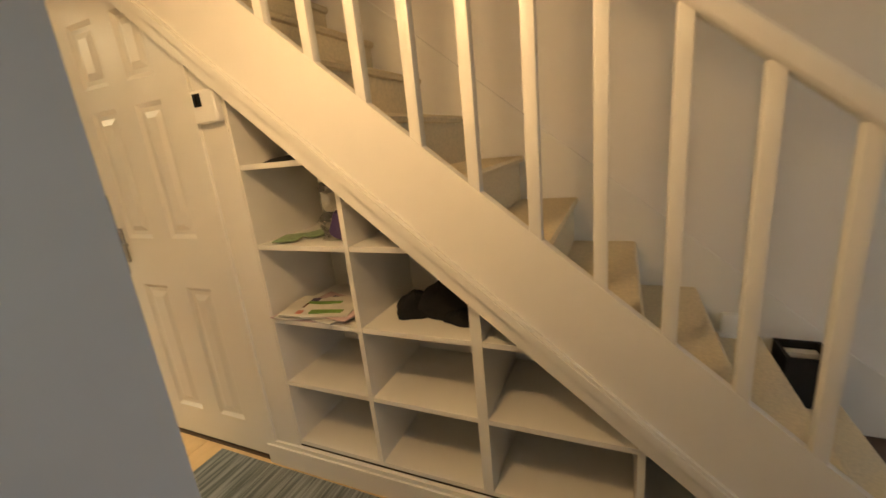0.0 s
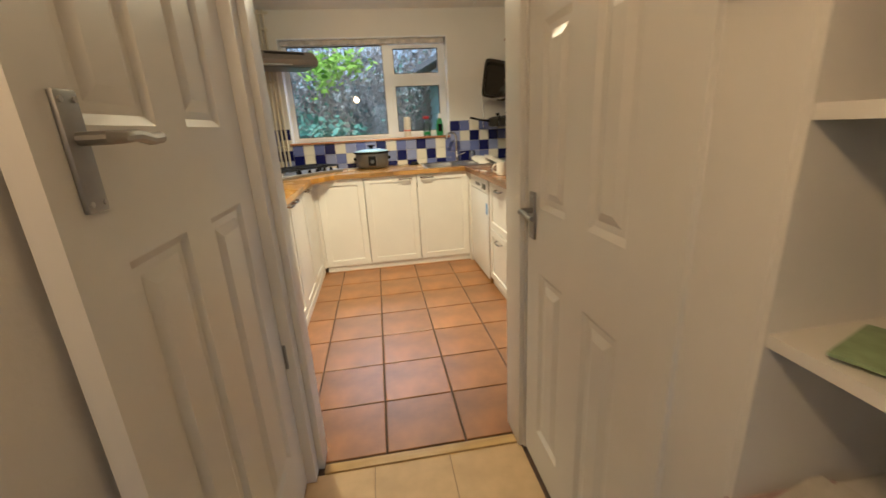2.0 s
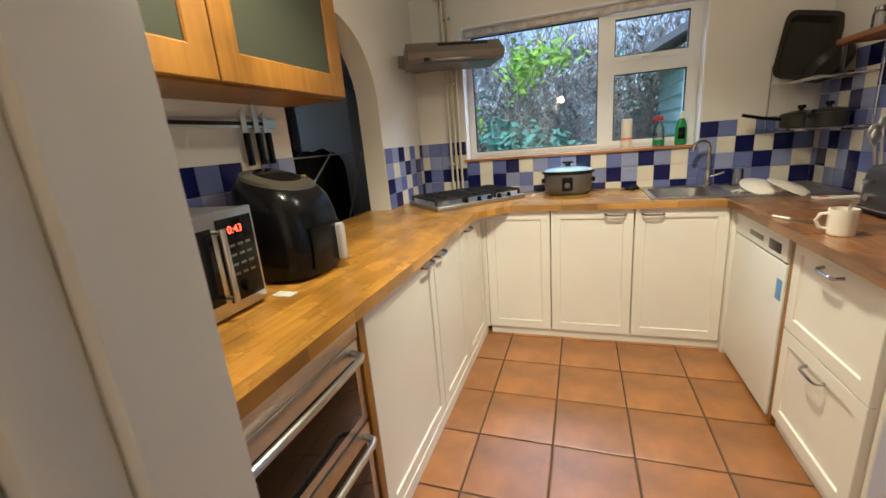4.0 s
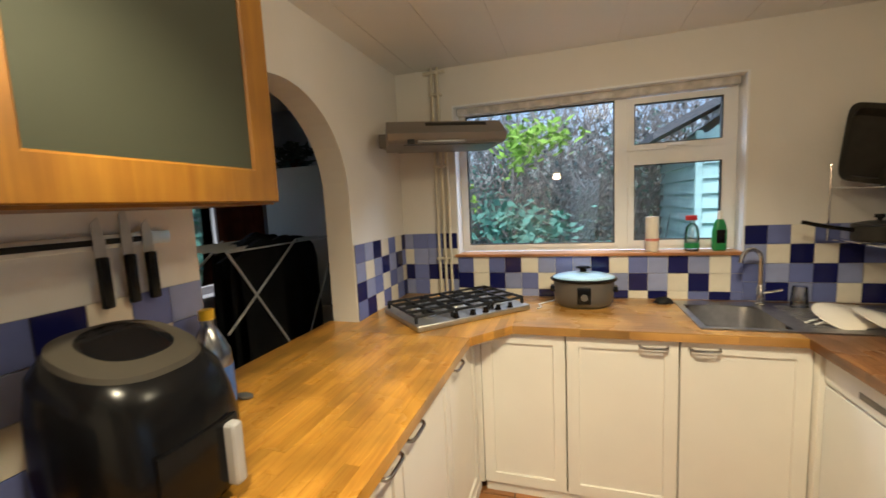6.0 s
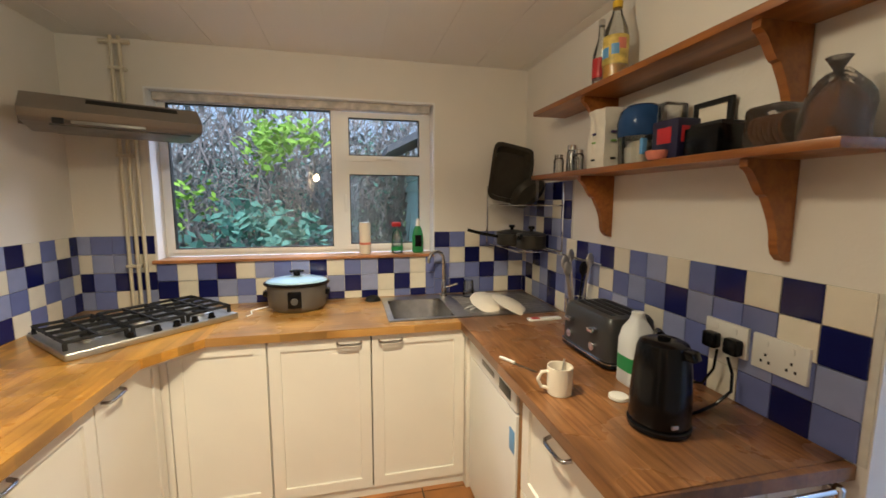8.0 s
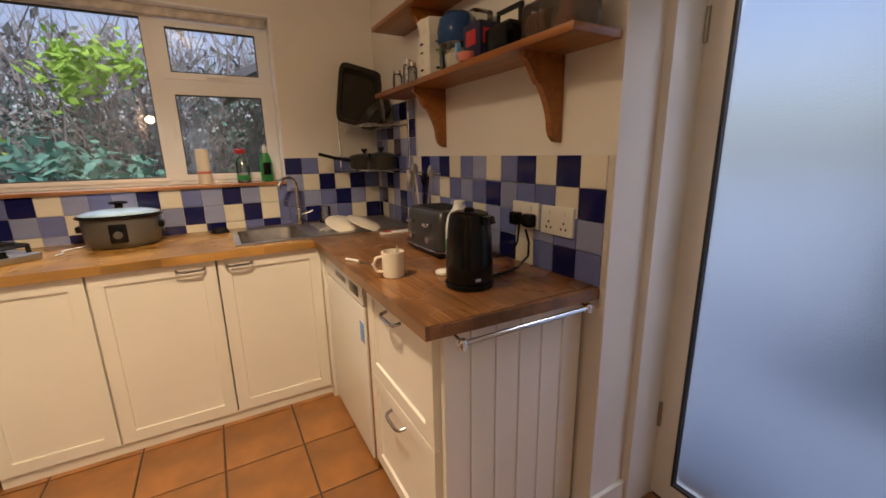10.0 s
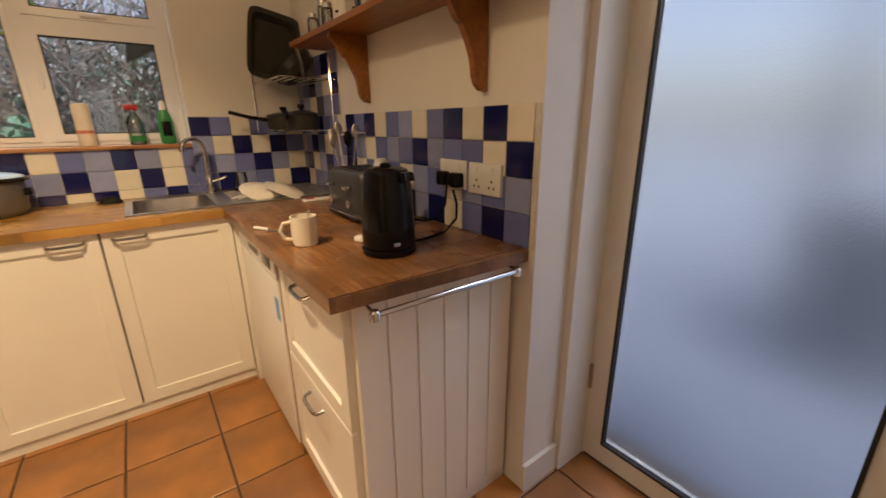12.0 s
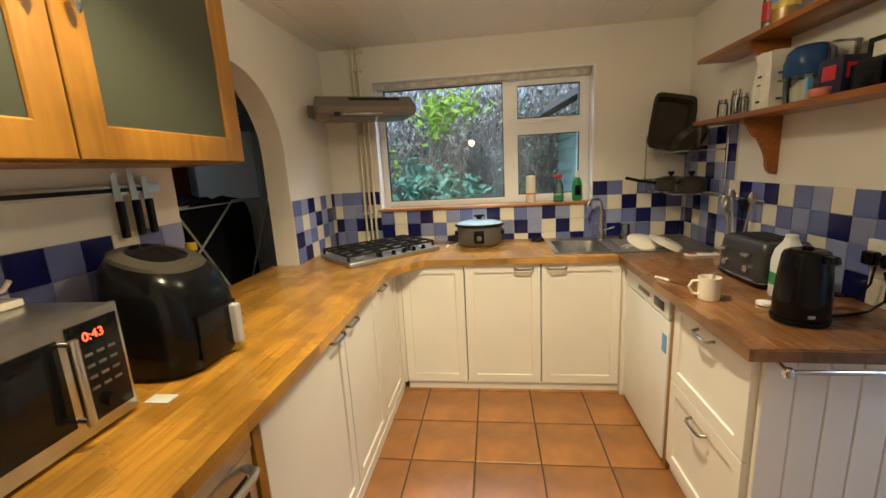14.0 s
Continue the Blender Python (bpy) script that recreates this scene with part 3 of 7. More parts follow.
def lever(parent, x, y, z, side, way, name="handle"):
    """Lever on a tall plate, the lever running along y in the given way."""
    plate = part(name, bbox(min(x, x + side * 0.008), max(x, x + side * 0.008), y - 0.021, y + 0.021, z - 0.095, z + 0.06, 0.003), SATIN, parent, "satin metal lever handle on a tall plate")
    bm = bmesh.new()
    h = x + side * 0.05
    tube(bm, [(x, y, z), (h - side * 0.008, y, z), (h, y + way * 0.012, z), (h, y + way * 0.05, z + 0.002), (h, y + way * 0.085, z - 0.004), (h, y + way * 0.115, z - 0.002)], 0.009, 10)
    part("lever", bm, SATIN, plate)
    bm = bmesh.new()
    for dz in (-0.083, 0.048):
        for dy in (-0.013, 0.013):
            rod(bm, (x + side * 0.008, y + dy, z + dz), (x + side * 0.010, y + dy, z + dz), 0.004, seg=8)
    part("screws", bm, STEEL, plate)


# kitchen door, folded back against the hall wall
door_2 = thing("door_2", (1.256, 2.2, 0), "white moulded panel door standing wide open", "door", "", "structure")
bm = bmesh.new()
panel_door(bm, 1.240, 1.275, 1.835, 2.587, 0.012, 1.99,
           [(1.945, 2.14, 0.24, 1.106), (2.26, 2.47, 0.24, 1.106), (1.93, 2.125, 1.303, 1.86), (2.245, 2.435, 1.303, 1.86)], 1)
leaf = part("leaf", bm, GLOSS, door_2, "", False)
lever(leaf, 1.275, 1.905, 1.285, 1, 1)
for z in (0.55, 1.75):
    bm = bmesh.new()
    rod(bm, (1.281, 2.592, z - 0.045), (1.281, 2.592, z + 0.045), 0.006)
    part("hinge", bm, SATIN, door_2, "steel hinge")

# cupboard door under the stairs
door_3 = thing("door_3", (2.16, 2.25, 0), "white moulded panel cupboard door under the stairs, closed", "door", "", "structure")
bm = bmesh.new()
panel_door(bm, 2.142, 2.177, 1.895, 2.585, 0.012, 1.97,
           [(2.03, 2.19, 0.17, 0.80), (2.31, 2.48, 0.17, 0.80), (2.03, 2.19, 1.015, 1.54), (2.31, 2.48, 1.015, 1.54), (2.03, 2.19, 1.625, 1.86), (2.31, 2.48, 1.625, 1.86)], -1)
leaf = part("leaf", bm, GLOSS, door_3, "", False)
lever(leaf, 2.142, 2.535, 1.0, -1, -1)
structure("cupboard_frame", boxes((2.136, 2.20, 1.718, 1.89, 0.115, 2.10), (2.136, 2.20, 2.59, 2.599, 0, 2.10), (2.136, 2.20, 1.89, 2.59, 1.975, 2.10)), GLOSS, "white gloss cupboard door frame", "door frame")
structure("cupboard_architrave", boxes((2.124, 2.136, 1.845, 1.893, 0.115, 2.05)), GLOSS, "white gloss architrave strip", "trim")

thermo = thing("thermostat", (2.13, 1.78, 1.45), "white wall thermostat with a small dark screen", "thermostat")
part("body", bbox(2.104, 2.136, 1.715, 1.827, 1.428, 1.535, 0.012, 3), WHITEP, thermo)
part("screen", bbox(2.1025, 2.105, 1.775, 1.812, 1.482, 1.524, 0.0008), BLACKG, thermo, "dark display")

# shelf unit under the stairs
def slope(y, c=0.098, m=0.838):
    return c + m * y


unit = thing("understair_shelves", (2.30, 1.1, 0), "white built-in shelves stepped under the sloping stairs", "shelves")
DX0, DX1, T = 2.142, 2.52, 0.018
for z, ya in ((1.28, None), (0.992, None), (0.70, None), (0.425, None), (0.142, None)):
    ylow = max((z - 0.098) / 0.838 + 0.02, 0.10)
    part("shelf", boxes((DX0, DX1, ylow, 1.717, z - T, z)), GLOSS, unit, "", False)
for y, w in ((1.717, 0.02), (1.31, 0.018), (0.885, 0.035), (0.43, 0.02)):
    bm = bmesh.new()
    prism(bm, [(y - w / 2, 0.13), (y + w / 2, 0.13), (y + w / 2, slope(y + w / 2)), (y - w / 2, slope(y - w / 2))], "x", DX0 - 0.004, DX1)
    part("divider", bm, GLOSS, unit, "", False)
bm = bmesh.new()
prism(bm, [(0.05, 0.10), (1.72, 0.10), (1.72, slope(1.72) - 0.002), (0.05, slope(0.05))], "x", DX1 + 0.001, DX1 + 0.02)
part("back_panel", bm, GLOSS, unit, "", False)
bm = bmesh.new()
prism(bm, [(0.02, slope(0.02)), (1.72, slope(1.72)), (1.72, slope(1.72) + 0.02), (0.02, slope(0.02) + 0.02)], "x", DX0 + 0.004, DX1 + 0.02)
part("sloping_top", bm, GLOSS, unit, "", False)
structure("baseboard", boxes((2.118, 2.142, -0.6, 1.893, 0, 0.095), (2.126, 2.142, -0.6, 1.893, 0.095, 0.115)), GLOSS, "white gloss skirting board below the shelves", "baseboard")

# stair stringer, steps and balustrade
stairs = thing("staircase", (2.55, 0.8, 0), "straight staircase with beige carpet and white painted stringers", "stairs")
bm = bmesh.new()
prism(bm, [(-0.39, 0.131), (-0.39, 0.137), (2.60, 0.465 + 0.84 * 2.60), (2.60, 0.20 + 0.84 * 2.60), (-0.082, 0.131)], "x", 2.092, 2.124)
part("stringer", bm, GLOSS, stairs, "white painted stringer board", False)
for c, w, x in ((0.100, 0.050, 2.108), (0.158, 0.030, 2.098), (0.189, 0.012, 2.102)):
    bm = bmesh.new()
    prism(bm, [(0.02, c + 0.84 * 0.02), (2.598, c + 0.84 * 2.598), (2.598, c + w + 0.84 * 2.598), (0.02, c + w + 0.84 * 0.02)], "x", x - 0.022 if x < 2.105 else x - 0.016, 2.1405 if c == 0.100 else x)
    part("moulding", bm, GLOSS, stairs, "white painted moulding", False)
bm = bmesh.new()
prism(bm, [(-0.6, 0.0), (-0.6, 0.14), (-0.35, 0.33), (2.60, 0.60 + 0.845 * 2.60), (2.60, 2.3), (-0.05, 0.0)], "x", 2.975, 2.998)
part("wall_stringer", bm, GLOSS, stairs, "white painted wall stringer", False)
for k in range(1, 14):
    y, z = 0.2356 * k - 0.49, 0.199 * k
    bm = bmesh.new()
    prism(bm, [(y, z - 0.03), (y - 0.016, z - 0.026), (y - 0.022, z - 0.012), (y - 0.014, z - 0.001), (y, z), (y + 0.246, z), (y + 0.246, z - 0.03), (y + 0.012, z - 0.03), (y + 0.012, z - 0.199), (y, z - 0.199)], "x", 2.125, 2.974)
    part("step", bm, CARPET, stairs, "beige carpeted step", False)
rail = thing("stair_balustrade", (2.108, 0.6, 0.5), "white painted stair balustrade with square spindles", "balustrade")
bm = bmesh.new()
prism(bm, [(-0.55, 1.175 - 0.84 * 0.55), (2.55, 1.175 + 0.84 * 2.55), (2.55, 1.235 + 0.84 * 2.55), (-0.55, 1.235 - 0.84 * 0.55)], "x", 2.08, 2.138)
bev(bm, 0.014, 3)
part("handrail", bm, GLOSS, rail)
for k in range(-3, 16):
    y = 0.079 + 0.1521 * k
    zb, zt = 0.465 + 0.84 * (y - 0.016) - 0.03, 1.185 + 0.84 * y
    part("spindle", bbox(2.0945, 2.1265, y - 0.016, y + 0.016, zb, zt, 0.004), GLOSS, rail)
part("newel_post", bbox(2.07, 2.15, -0.63, -0.55, 0, 1.05, 0.006), GLOSS, rail)

# things at the foot of the stairs
sock = thing("wall_plug", (2.985, 0.05, 0.40), "white plug-in unit on the stair wall", "plug")
part("body", bbox(2.935, 2.974, 0.04, 0.105, 0.405, 0.495, 0.008), WHITEP, sock)
part("lip", bbox(2.928, 2.974, 0.035, 0.11, 0.39, 0.405, 0.004), WHITEP, sock)
crate = thing("storage_crate", (2.87, -0.15, 0.199), "black open box holding a white sheet on the bottom stair", "box")
bm = boxes((2.80, 2.96, -0.225, -0.213, 0.212, 0.40), (2.80, 2.96, -0.087, -0.075, 0.212, 0.40), (2.80, 2.812, -0.213, -0.087, 0.212, 0.40), (2.948, 2.96, -0.213, -0.087, 0.212, 0.40), (2.80, 2.96, -0.225, -0.075, 0.200, 0.212))
part("body", bm, BLACKM, crate, "", False)
solid("paper_sheet", bbox(2.90, 2.935, -0.205, -0.095, 0.2125, 0.375, 0.002), PAPER, "white folded sheet in the black box", "paper")

# things on the shelves
def draped(bm, cx, cy, z, rx, ry, h, seed, seg=30, rings=9):
    """A slumped lump of cloth or bag, uneven all round."""
    vs = []
    for j in range(rings + 1):
        a = j / rings * math.pi / 2
        ring = []
        for k in range(seg):
            t = 2 * math.pi * k / seg
            n = noise.noise((math.cos(t) * 1.6 + seed, math.sin(t) * 1.6, j * 0.25))
            r = math.cos(a) * (1 + 0.28 * n)
            ring.append(bm.verts.new((cx + rx * r * math.cos(t), cy + ry * r * math.sin(t), z + h * math.sin(a) * (1 + 0.18 * noise.noise((t, seed, 1.0))))))
        vs.append(ring)
    for p, q in zip(vs, vs[1:]):
        for k in range(seg):
            bm.faces.new((p[k], p[(k + 1) % seg], q[(k + 1) % seg], q[k]))
    bm.faces.new(vs[0][::-1])
    bmesh.ops.remove_doubles(bm, verts=list(bm.verts), dist=0.0005)


bm = bmesh.new()
draped(bm, 2.345, 1.025, 0.7005, 0.11, 0.135, 0.135, 3.0, 40, 12)
draped(bm, 2.31, 1.175, 0.7005, 0.07, 0.075, 0.075, 7.0, 40, 12)
draped(bm, 2.29, 0.975, 0.7005, 0.06, 0.085, 0.05, 5.0, 40, 10)
solid("knitted_hat", bm, CLOTH, "black knitted hat lying on a white shelf", "hat")
mags = ((2.235, 1.585, 0.701, 4, PINKPR), (2.25, 1.53, 0.706, -16, PAPER), (2.235, 1.56, 0.711, 14, PAPER), (2.255, 1.49, 0.716, -9, PINKPR), (2.235, 1.535, 0.721, 12, PAPER))
for n, (x, y, z, r, m) in enumerate(mags):
    th = thing("magazine", (x, y, z), "printed leaflet with coloured blocks, lying in a fanned pile", "magazine", "magazines on the shelf")
    bm = bmesh.new()
    box(bm, x - 0.095, x + 0.095, y - 0.135, y + 0.135, z, z + 0.0045)
    bmesh.ops.subdivide_edges(bm, edges=[e for e in bm.edges if abs(e.verts[0].co.y - e.verts[1].co.y) > 0.1], cuts=7, use_grid_fill=True)
    for v in bm.verts:
        u = (v.co.y - y) / 0.135
        v.co.z += 0.006 * u * u * (1 if u > 0 else 0.3) + 0.0015 * math.sin(u * 5 + n)
    part("cover", bm, m, th)
    if n > 2:
        for bx, by, w, h, mm in ((-0.07, -0.10, 0.03, 0.13, GREENB), (0.02, -0.06, 0.022, 0.15, GREENB), (-0.02, 0.075, 0.05, 0.035, BROWNB), (0.045, 0.05, 0.03, 0.04, PURP), (-0.075, 0.06, 0.03, 0.05, PINKP)):
            part("printed_block", bbox(x + bx, x + bx + w, y + by, y + by + h, z + 0.0028, z + 0.0078, 0.0004), mm, th, "printed picture or colour band", False)
    th.rotation_euler = (0, 0, radians(r))
for x, y, r in ((2.22, 1.62, 20), (2.30, 1.55, -15)):
    th = solid("leaflet", bbox(x - 0.06, x + 0.06, y - 0.045, y + 0.045, 0.999, 1.004, 0.001), DKGREEN, "pale green paper leaflet lying on the shelf", "leaflet", "leaflets on the shelf")
    th.rotation_euler = (0, 0, radians(r))
bm = bmesh.new()
draped(bm, 2.26, 1.55, 1.2805, 0.10, 0.13, 0.018, 5.0)
solid("dark_folder", bm, BLACKM, "dark flat folder on the top shelf", "folder")
FILM = glass("crumpled_film", (0.93, 0.91, 0.88), 0.16, 0.85)
nt_ = FILM.node_tree
bp_, nz_ = nt_.nodes.new("ShaderNodeBump"), nt_.nodes.new("ShaderNodeTexNoise")
nz_.inputs["Scale"].default_value = 24
bp_.inputs["Strength"].default_value, bp_.inputs["Distance"].default_value = 1.0, 0.02
nt_.links.new(nz_.outputs["Fac"], bp_.inputs["Height"])
nt_.links.new(bp_.outputs[0], nt_.nodes["Glossy BSDF"].inputs["Normal"])
bagged = thing("plastic_bag", (2.27, 1.42, 0.993), "crumpled clear plastic bag with a purple packet inside", "bag")
bm = bmesh.new()
rows_ = []
for j_ in range(15):
    f = j_ / 14
    rad = 0.085 * (1 - 0.25 * f) * (0.15 if j_ == 14 else 1)
    row = []
    for k in range(32):
        a = 2 * math.pi * k / 32
        w = 1 + 0.38 * noise.noise((math.cos(a) * 2.4, math.sin(a) * 2.4, f * 5.0)) + 0.16 * noise.noise((math.cos(a) * 7, math.sin(a) * 7, f * 13))
        row.append(bm.verts.new((2.29 + 1.0 * rad * w * math.cos(a), 1.413 + rad * w * math.sin(a) * 0.98, 0.9935 + 0.215 * f * (1 + 0.1 * noise.noise((a, 2.0, f))))))
    rows_.append(row)
for p, q in zip(rows_, rows_[1:]):
    for k in range(32):
        bm.faces.new((p[k], p[(k + 1) % 32], q[(k + 1) % 32], q[k]))
part("film", bm, FILM, bagged, "crumpled clear film")
bm = bmesh.new()
box(bm, -0.055, 0.055, -0.035, 0.035, 0, 0.085)
bmesh.ops.subdivide_edges(bm, edges=list(bm.edges), cuts=4, use_grid_fill=True)
for v in bm.verts:
    v.co += Vector((noise.noise(v.co * 30), noise.noise(v.co * 30 + Vector((3, 0, 0))), noise.noise(v.co * 30 + Vector((0, 7, 0))))) * 0.010
bm.transform(Matrix.Translation((2.255, 1.385, 1.006)) @ Matrix.Rotation(radians(20), 4, "X"))
part("packet", bm, PURP, bagged, "creased purple packet")
bm = bmesh.new()
box(bm, -0.05, 0.05, -0.045, 0.045, 0, 0.07)
bmesh.ops.subdivide_edges(bm, edges=list(bm.edges), cuts=4, use_grid_fill=True)
for v in bm.verts:
    v.co += Vector((noise.noise(v.co * 26), noise.noise(v.co * 26 + Vector((3, 0, 0))), noise.noise(v.co * 26 + Vector((0, 7, 0))))) * 0.012
bm.transform(Matrix.Translation((2.29, 1.41, 1.105)) @ Matrix.Rotation(radians(-14), 4, "Y"))
part("paper_wrap", bm, PAPER, bagged, "white paper wrapping")

rug = solid("hall_rug", bbox(1.42, 2.105, -0.4, 2.187, -0.002, 0.010, 0.004), RUG, "grey striped woven rug on the hall floor", "rug")

# front door with a frosted upper light, beyond the foot of the stairs
door_4 = thing("door_4", (1.95, -1.95, 0), "white front door with a frosted light", "door", "", "structure")
part("leaf", boxes((1.55, 1.68, -1.96, -1.92, 0, 2.1), (2.22, 2.35, -1.96, -1.92, 0, 2.1), (1.68, 2.22, -1.96, -1.92, 0, 0.5), (1.68, 2.22, -1.96, -1.92, 1.95, 2.1)), GLOSS, door_4, "", False)
p = part("pane", boxes((1.68, 2.22, -1.943, -1.938, 0.5, 1.95)), FROST, door_4, "frosted glass", False)
p.visible_shadow = False
hl = thing("ceiling_light", (1.34, 1.02, 1.92), "white pendant lampholder hanging from the hall ceiling, lit", "ceiling light")
bm = bmesh.new()
lathe(bm, [(0.02, 0.292), (0.045, 0.291), (0.05, 0.27), (0.02, 0.255)], (1.34, 1.02, 2.08))
part("rose", bm, WHITEP, hl)
bm = bmesh.new()
rod(bm, (1.34, 1.02, 2.0), (1.34, 1.02, 2.34), 0.004, seg=8)
part("flex", bm, WHITEP, hl)
bm = bmesh.new()
rod(bm, (1.34, 1.02, 1.965), (1.34, 1.02, 2.01), 0.018, 0.012)
part("lampholder", bm, WHITEP, hl)


# ---------------------------------------------------------------- kitchen units
def bow_handle(name, parent, a, b, out, r=0.0062):
    """A bowed metal pull between two feet; out is the way it stands off."""
    a, b, out = Vector(a), Vector(b), Vector(out)
    d = b - a
    pts = [a, a + out * 0.75 + d * 0.04, a + out * 0.95 + d * 0.14, a + out + d * 0.3, a + out + d * 0.7, a + out * 0.95 + d * 0.86, a + out * 0.75 + d * 0.96, b]
    bm = bmesh.new()
    tube(bm, pts, r, 8)
    return part(name, bm, DIMCHROME, parent, "bowed chrome handle, dark reflections set in its colour")


def shaker(parent, axis, face, u0, u1, z0, z1, side, name="door", mw=0.055, mat_=None):
    """A shaker front in the plane axis = face, facing side (+1 or -1), from u0 to u1."""
    bm = bmesh.new()
    rings = []
    for inset, depth in ((0, 0.018), (0, 0.0015), (0.0015, 0), (mw, 0), (mw + 0.002, 0.009)):
        f = face - side * depth
        ring = ((u0 + inset, z0 + inset), (u1 - inset, z0 + inset), (u1 - inset, z1 - inset), (u0 + inset, z1 - inset))
        rings.append([bm.verts.new((f, u, z) if axis == "x" else (u, f, z)) for u, z in ring])
    for p, q in zip(rings, rings[1:]):
        for k in range(4):
            bm.faces.new((p[k], p[(k + 1) % 4], q[(k + 1) % 4], q[k]))
    bm.faces.new(rings[0])
    bm.faces.new(rings[-1])
    ob = part(name, bm, mat_ or CABW, parent, "", False)
    return ob


DT, DB, PL = 0.868, 0.055, 0.05
# back run: three doors
for a, b, hx in ((1.095, 1.508, None), (1.512, 1.990, 1.83), (1.994, 2.474, 2.03)):
    c = thing("base_cabinet", ((a + b) / 2, 5.3, 0), "white shaker base cabinet under the worktop", "cabinet", "base cabinets")
    part("body", boxes((a, b, 5.046, 5.60, PL, 0.869 if a < 1.9 else 0.735)), CABW, c, "", False)
    d = shaker(c, "y", 5.026, a + 0.002, b - 0.002, DB, DT, -1)
    if hx:
        bow_handle("handle", d, (hx, 5.026, 0.838), (hx + 0.115, 5.026, 0.838), (0, -0.028, -0.004))
solid("corner_filler", bbox(1.046, 1.0935, 5.021, 5.048, PL, 0.869, 0.001), CABW, "white filler strip in the cabinet corner", "panel")
solid("corner_filler", bbox(2.4755, 2.53, 4.987, 5.048, 0.0, 0.869, 0.001), CABW, "white filler strip beside the dishwasher", "panel")
structure("plinth", boxes((1.10, 2.50, 5.040, 5.055, 0, PL + 0.006), (1.055, 1.07, 3.44, 5.04, 0, PL + 0.006), (2.515, 2.53, 3.80, 4.345, 0, PL + 0.04)), CABW, "white plinth board under the cabinets", "plinth")
# left run
for a, b, hy in ((3.445, 4.078, 3.93), (4.082, 4.56, 4.10), (4.564, 5.02, 4.60)):
    c = thing("base_cabinet", (0.8, (a + b) / 2, 0), "white shaker base cabinet under the oak worktop", "cabinet", "base cabinets")
    part("body", boxes((0.50, 1.046, a, b, PL, 0.869)), CABW, c, "", False)
    d = shaker(c, "x", 1.066, a + 0.002, b - 0.002, DB, DT, 1)
    bow_handle("handle", d, (1.066, hy, 0.838), (1.066, hy + 0.115, 0.838), (0.028, 0, -0.004))
solid("end_panel", bbox(0.50, 1.068, 3.408, 3.442, 0, 0.869, 0.002), BEECH, "raw beech end panel beside the oven", "panel")
# built-under double oven
oven = thing("double_oven", (0.8, 3.1, 0), "stainless steel built-under double oven with two dark glass doors", "oven")
part("body", boxes((0.50, 1.045, 2.82, 3.405, 0.06, 0.868)), STEEL, oven, "", False)
part("control_panel", bbox(1.045, 1.066, 2.822, 3.403, 0.80, 0.866, 0.003), STEEL, oven)
for z0, z1 in ((0.52, 0.795), (0.085, 0.51)):
    d = part("oven_door", bbox(1.045, 1.062, 2.824, 3.401, z0, z1, 0.003), STEEL, oven, "steel framed oven door")
    part("window", bbox(1.0605, 1.064, 2.86, 3.37, z0 + 0.03, z1 - 0.055, 0.001), BLACKG, d, "dark oven glass")
    bm = bmesh.new()
    tube(bm, [(1.062, 2.86, z1 - 0.03), (1.10, 2.87, z1 - 0.03), (1.108, 2.90, z1 - 0.03), (1.112, 3.11, z1 - 0.03), (1.108, 3.33, z1 - 0.03), (1.10, 3.355, z1 - 0.03), (1.062, 3.365, z1 - 0.03)], 0.011, 10)
    part("handle", bm, STEEL, d, "curved steel handle")
# right run
dw = thing("dishwasher", (2.78, 4.68, 0), "white freestanding dishwasher under the worktop", "dishwasher")
part("body", bbox(2.515, 3.05, 4.385, 4.985, 0.02, 0.855, 0.004), APPL, dw)
part("front", bbox(2.49, 2.515, 4.388, 4.982, 0.02, 0.735, 0.008, 3), APPL, dw)
cp = part("control_panel", bbox(2.487, 2.515, 4.388, 4.982, 0.742, 0.853, 0.008, 3), APPL, dw)
part("display", bbox(2.4855, 2.488, 4.44, 4.56, 0.765, 0.81, 0.001), BLACKG, cp, "dark display panel")
part("recess_handle", bbox(2.4858, 2.488, 4.62, 4.78, 0.775, 0.80, 0.001), GREYM, cp, "grey recessed grip")
part("energy_label", bbox(2.4885, 2.4905, 4.40, 4.45, 0.57, 0.66, 0.0005), SKYP, dw, "small blue sticker")
solid("end_panel", bbox(2.495, 3.05, 4.345, 4.378, 0, 0.868, 0.002), BEECH, "raw beech panel beside the dishwasher", "panel")
dr = thing("drawer_cabinet", (2.78, 4.07, 0), "white two-drawer cabinet with a boarded end", "cabinet")
part("body", boxes((2.508, 3.05, 3.80, 4.342, PL + 0.02, 0.868)), CABW, dr, "", False)
for z0, z1 in ((0.065, 0.48), (0.486, 0.866)):
    d = shaker(dr, "x", 2.49, 3.80, 4.338, z0, z1, -1, "drawer")
    bow_handle("handle", d, (2.49, 4.01, z1 - 0.055), (2.49, 4.13, z1 - 0.055), (-0.03, 0, -0.006))
endp = thing("boarded_end", (2.78, 3.79, 0), "white tongue-and-groove end panel of the drawer cabinet", "panel")
xs = 2.512
while xs < 3.04:
    part("board", bbox(xs + 0.001, min(xs + 0.089, 3.058), 3.776, 3.796, 0.06, 0.868, 0.003, 1), CABW, endp)
    xs += 0.09
part("plinth", boxes((2.53, 3.055, 3.785, 3.80, 0, 0.06)), CABW, endp, "", False)
tr = thing("towel_rail", (2.78, 3.73, 0.83), "chrome towel rail under the worktop edge", "towel rail")
bm = bmesh.new()
rod(bm, (2.53, 3.727, 0.847), (3.035, 3.727, 0.847), 0.008)
part("bar", bm, CHROME, tr)
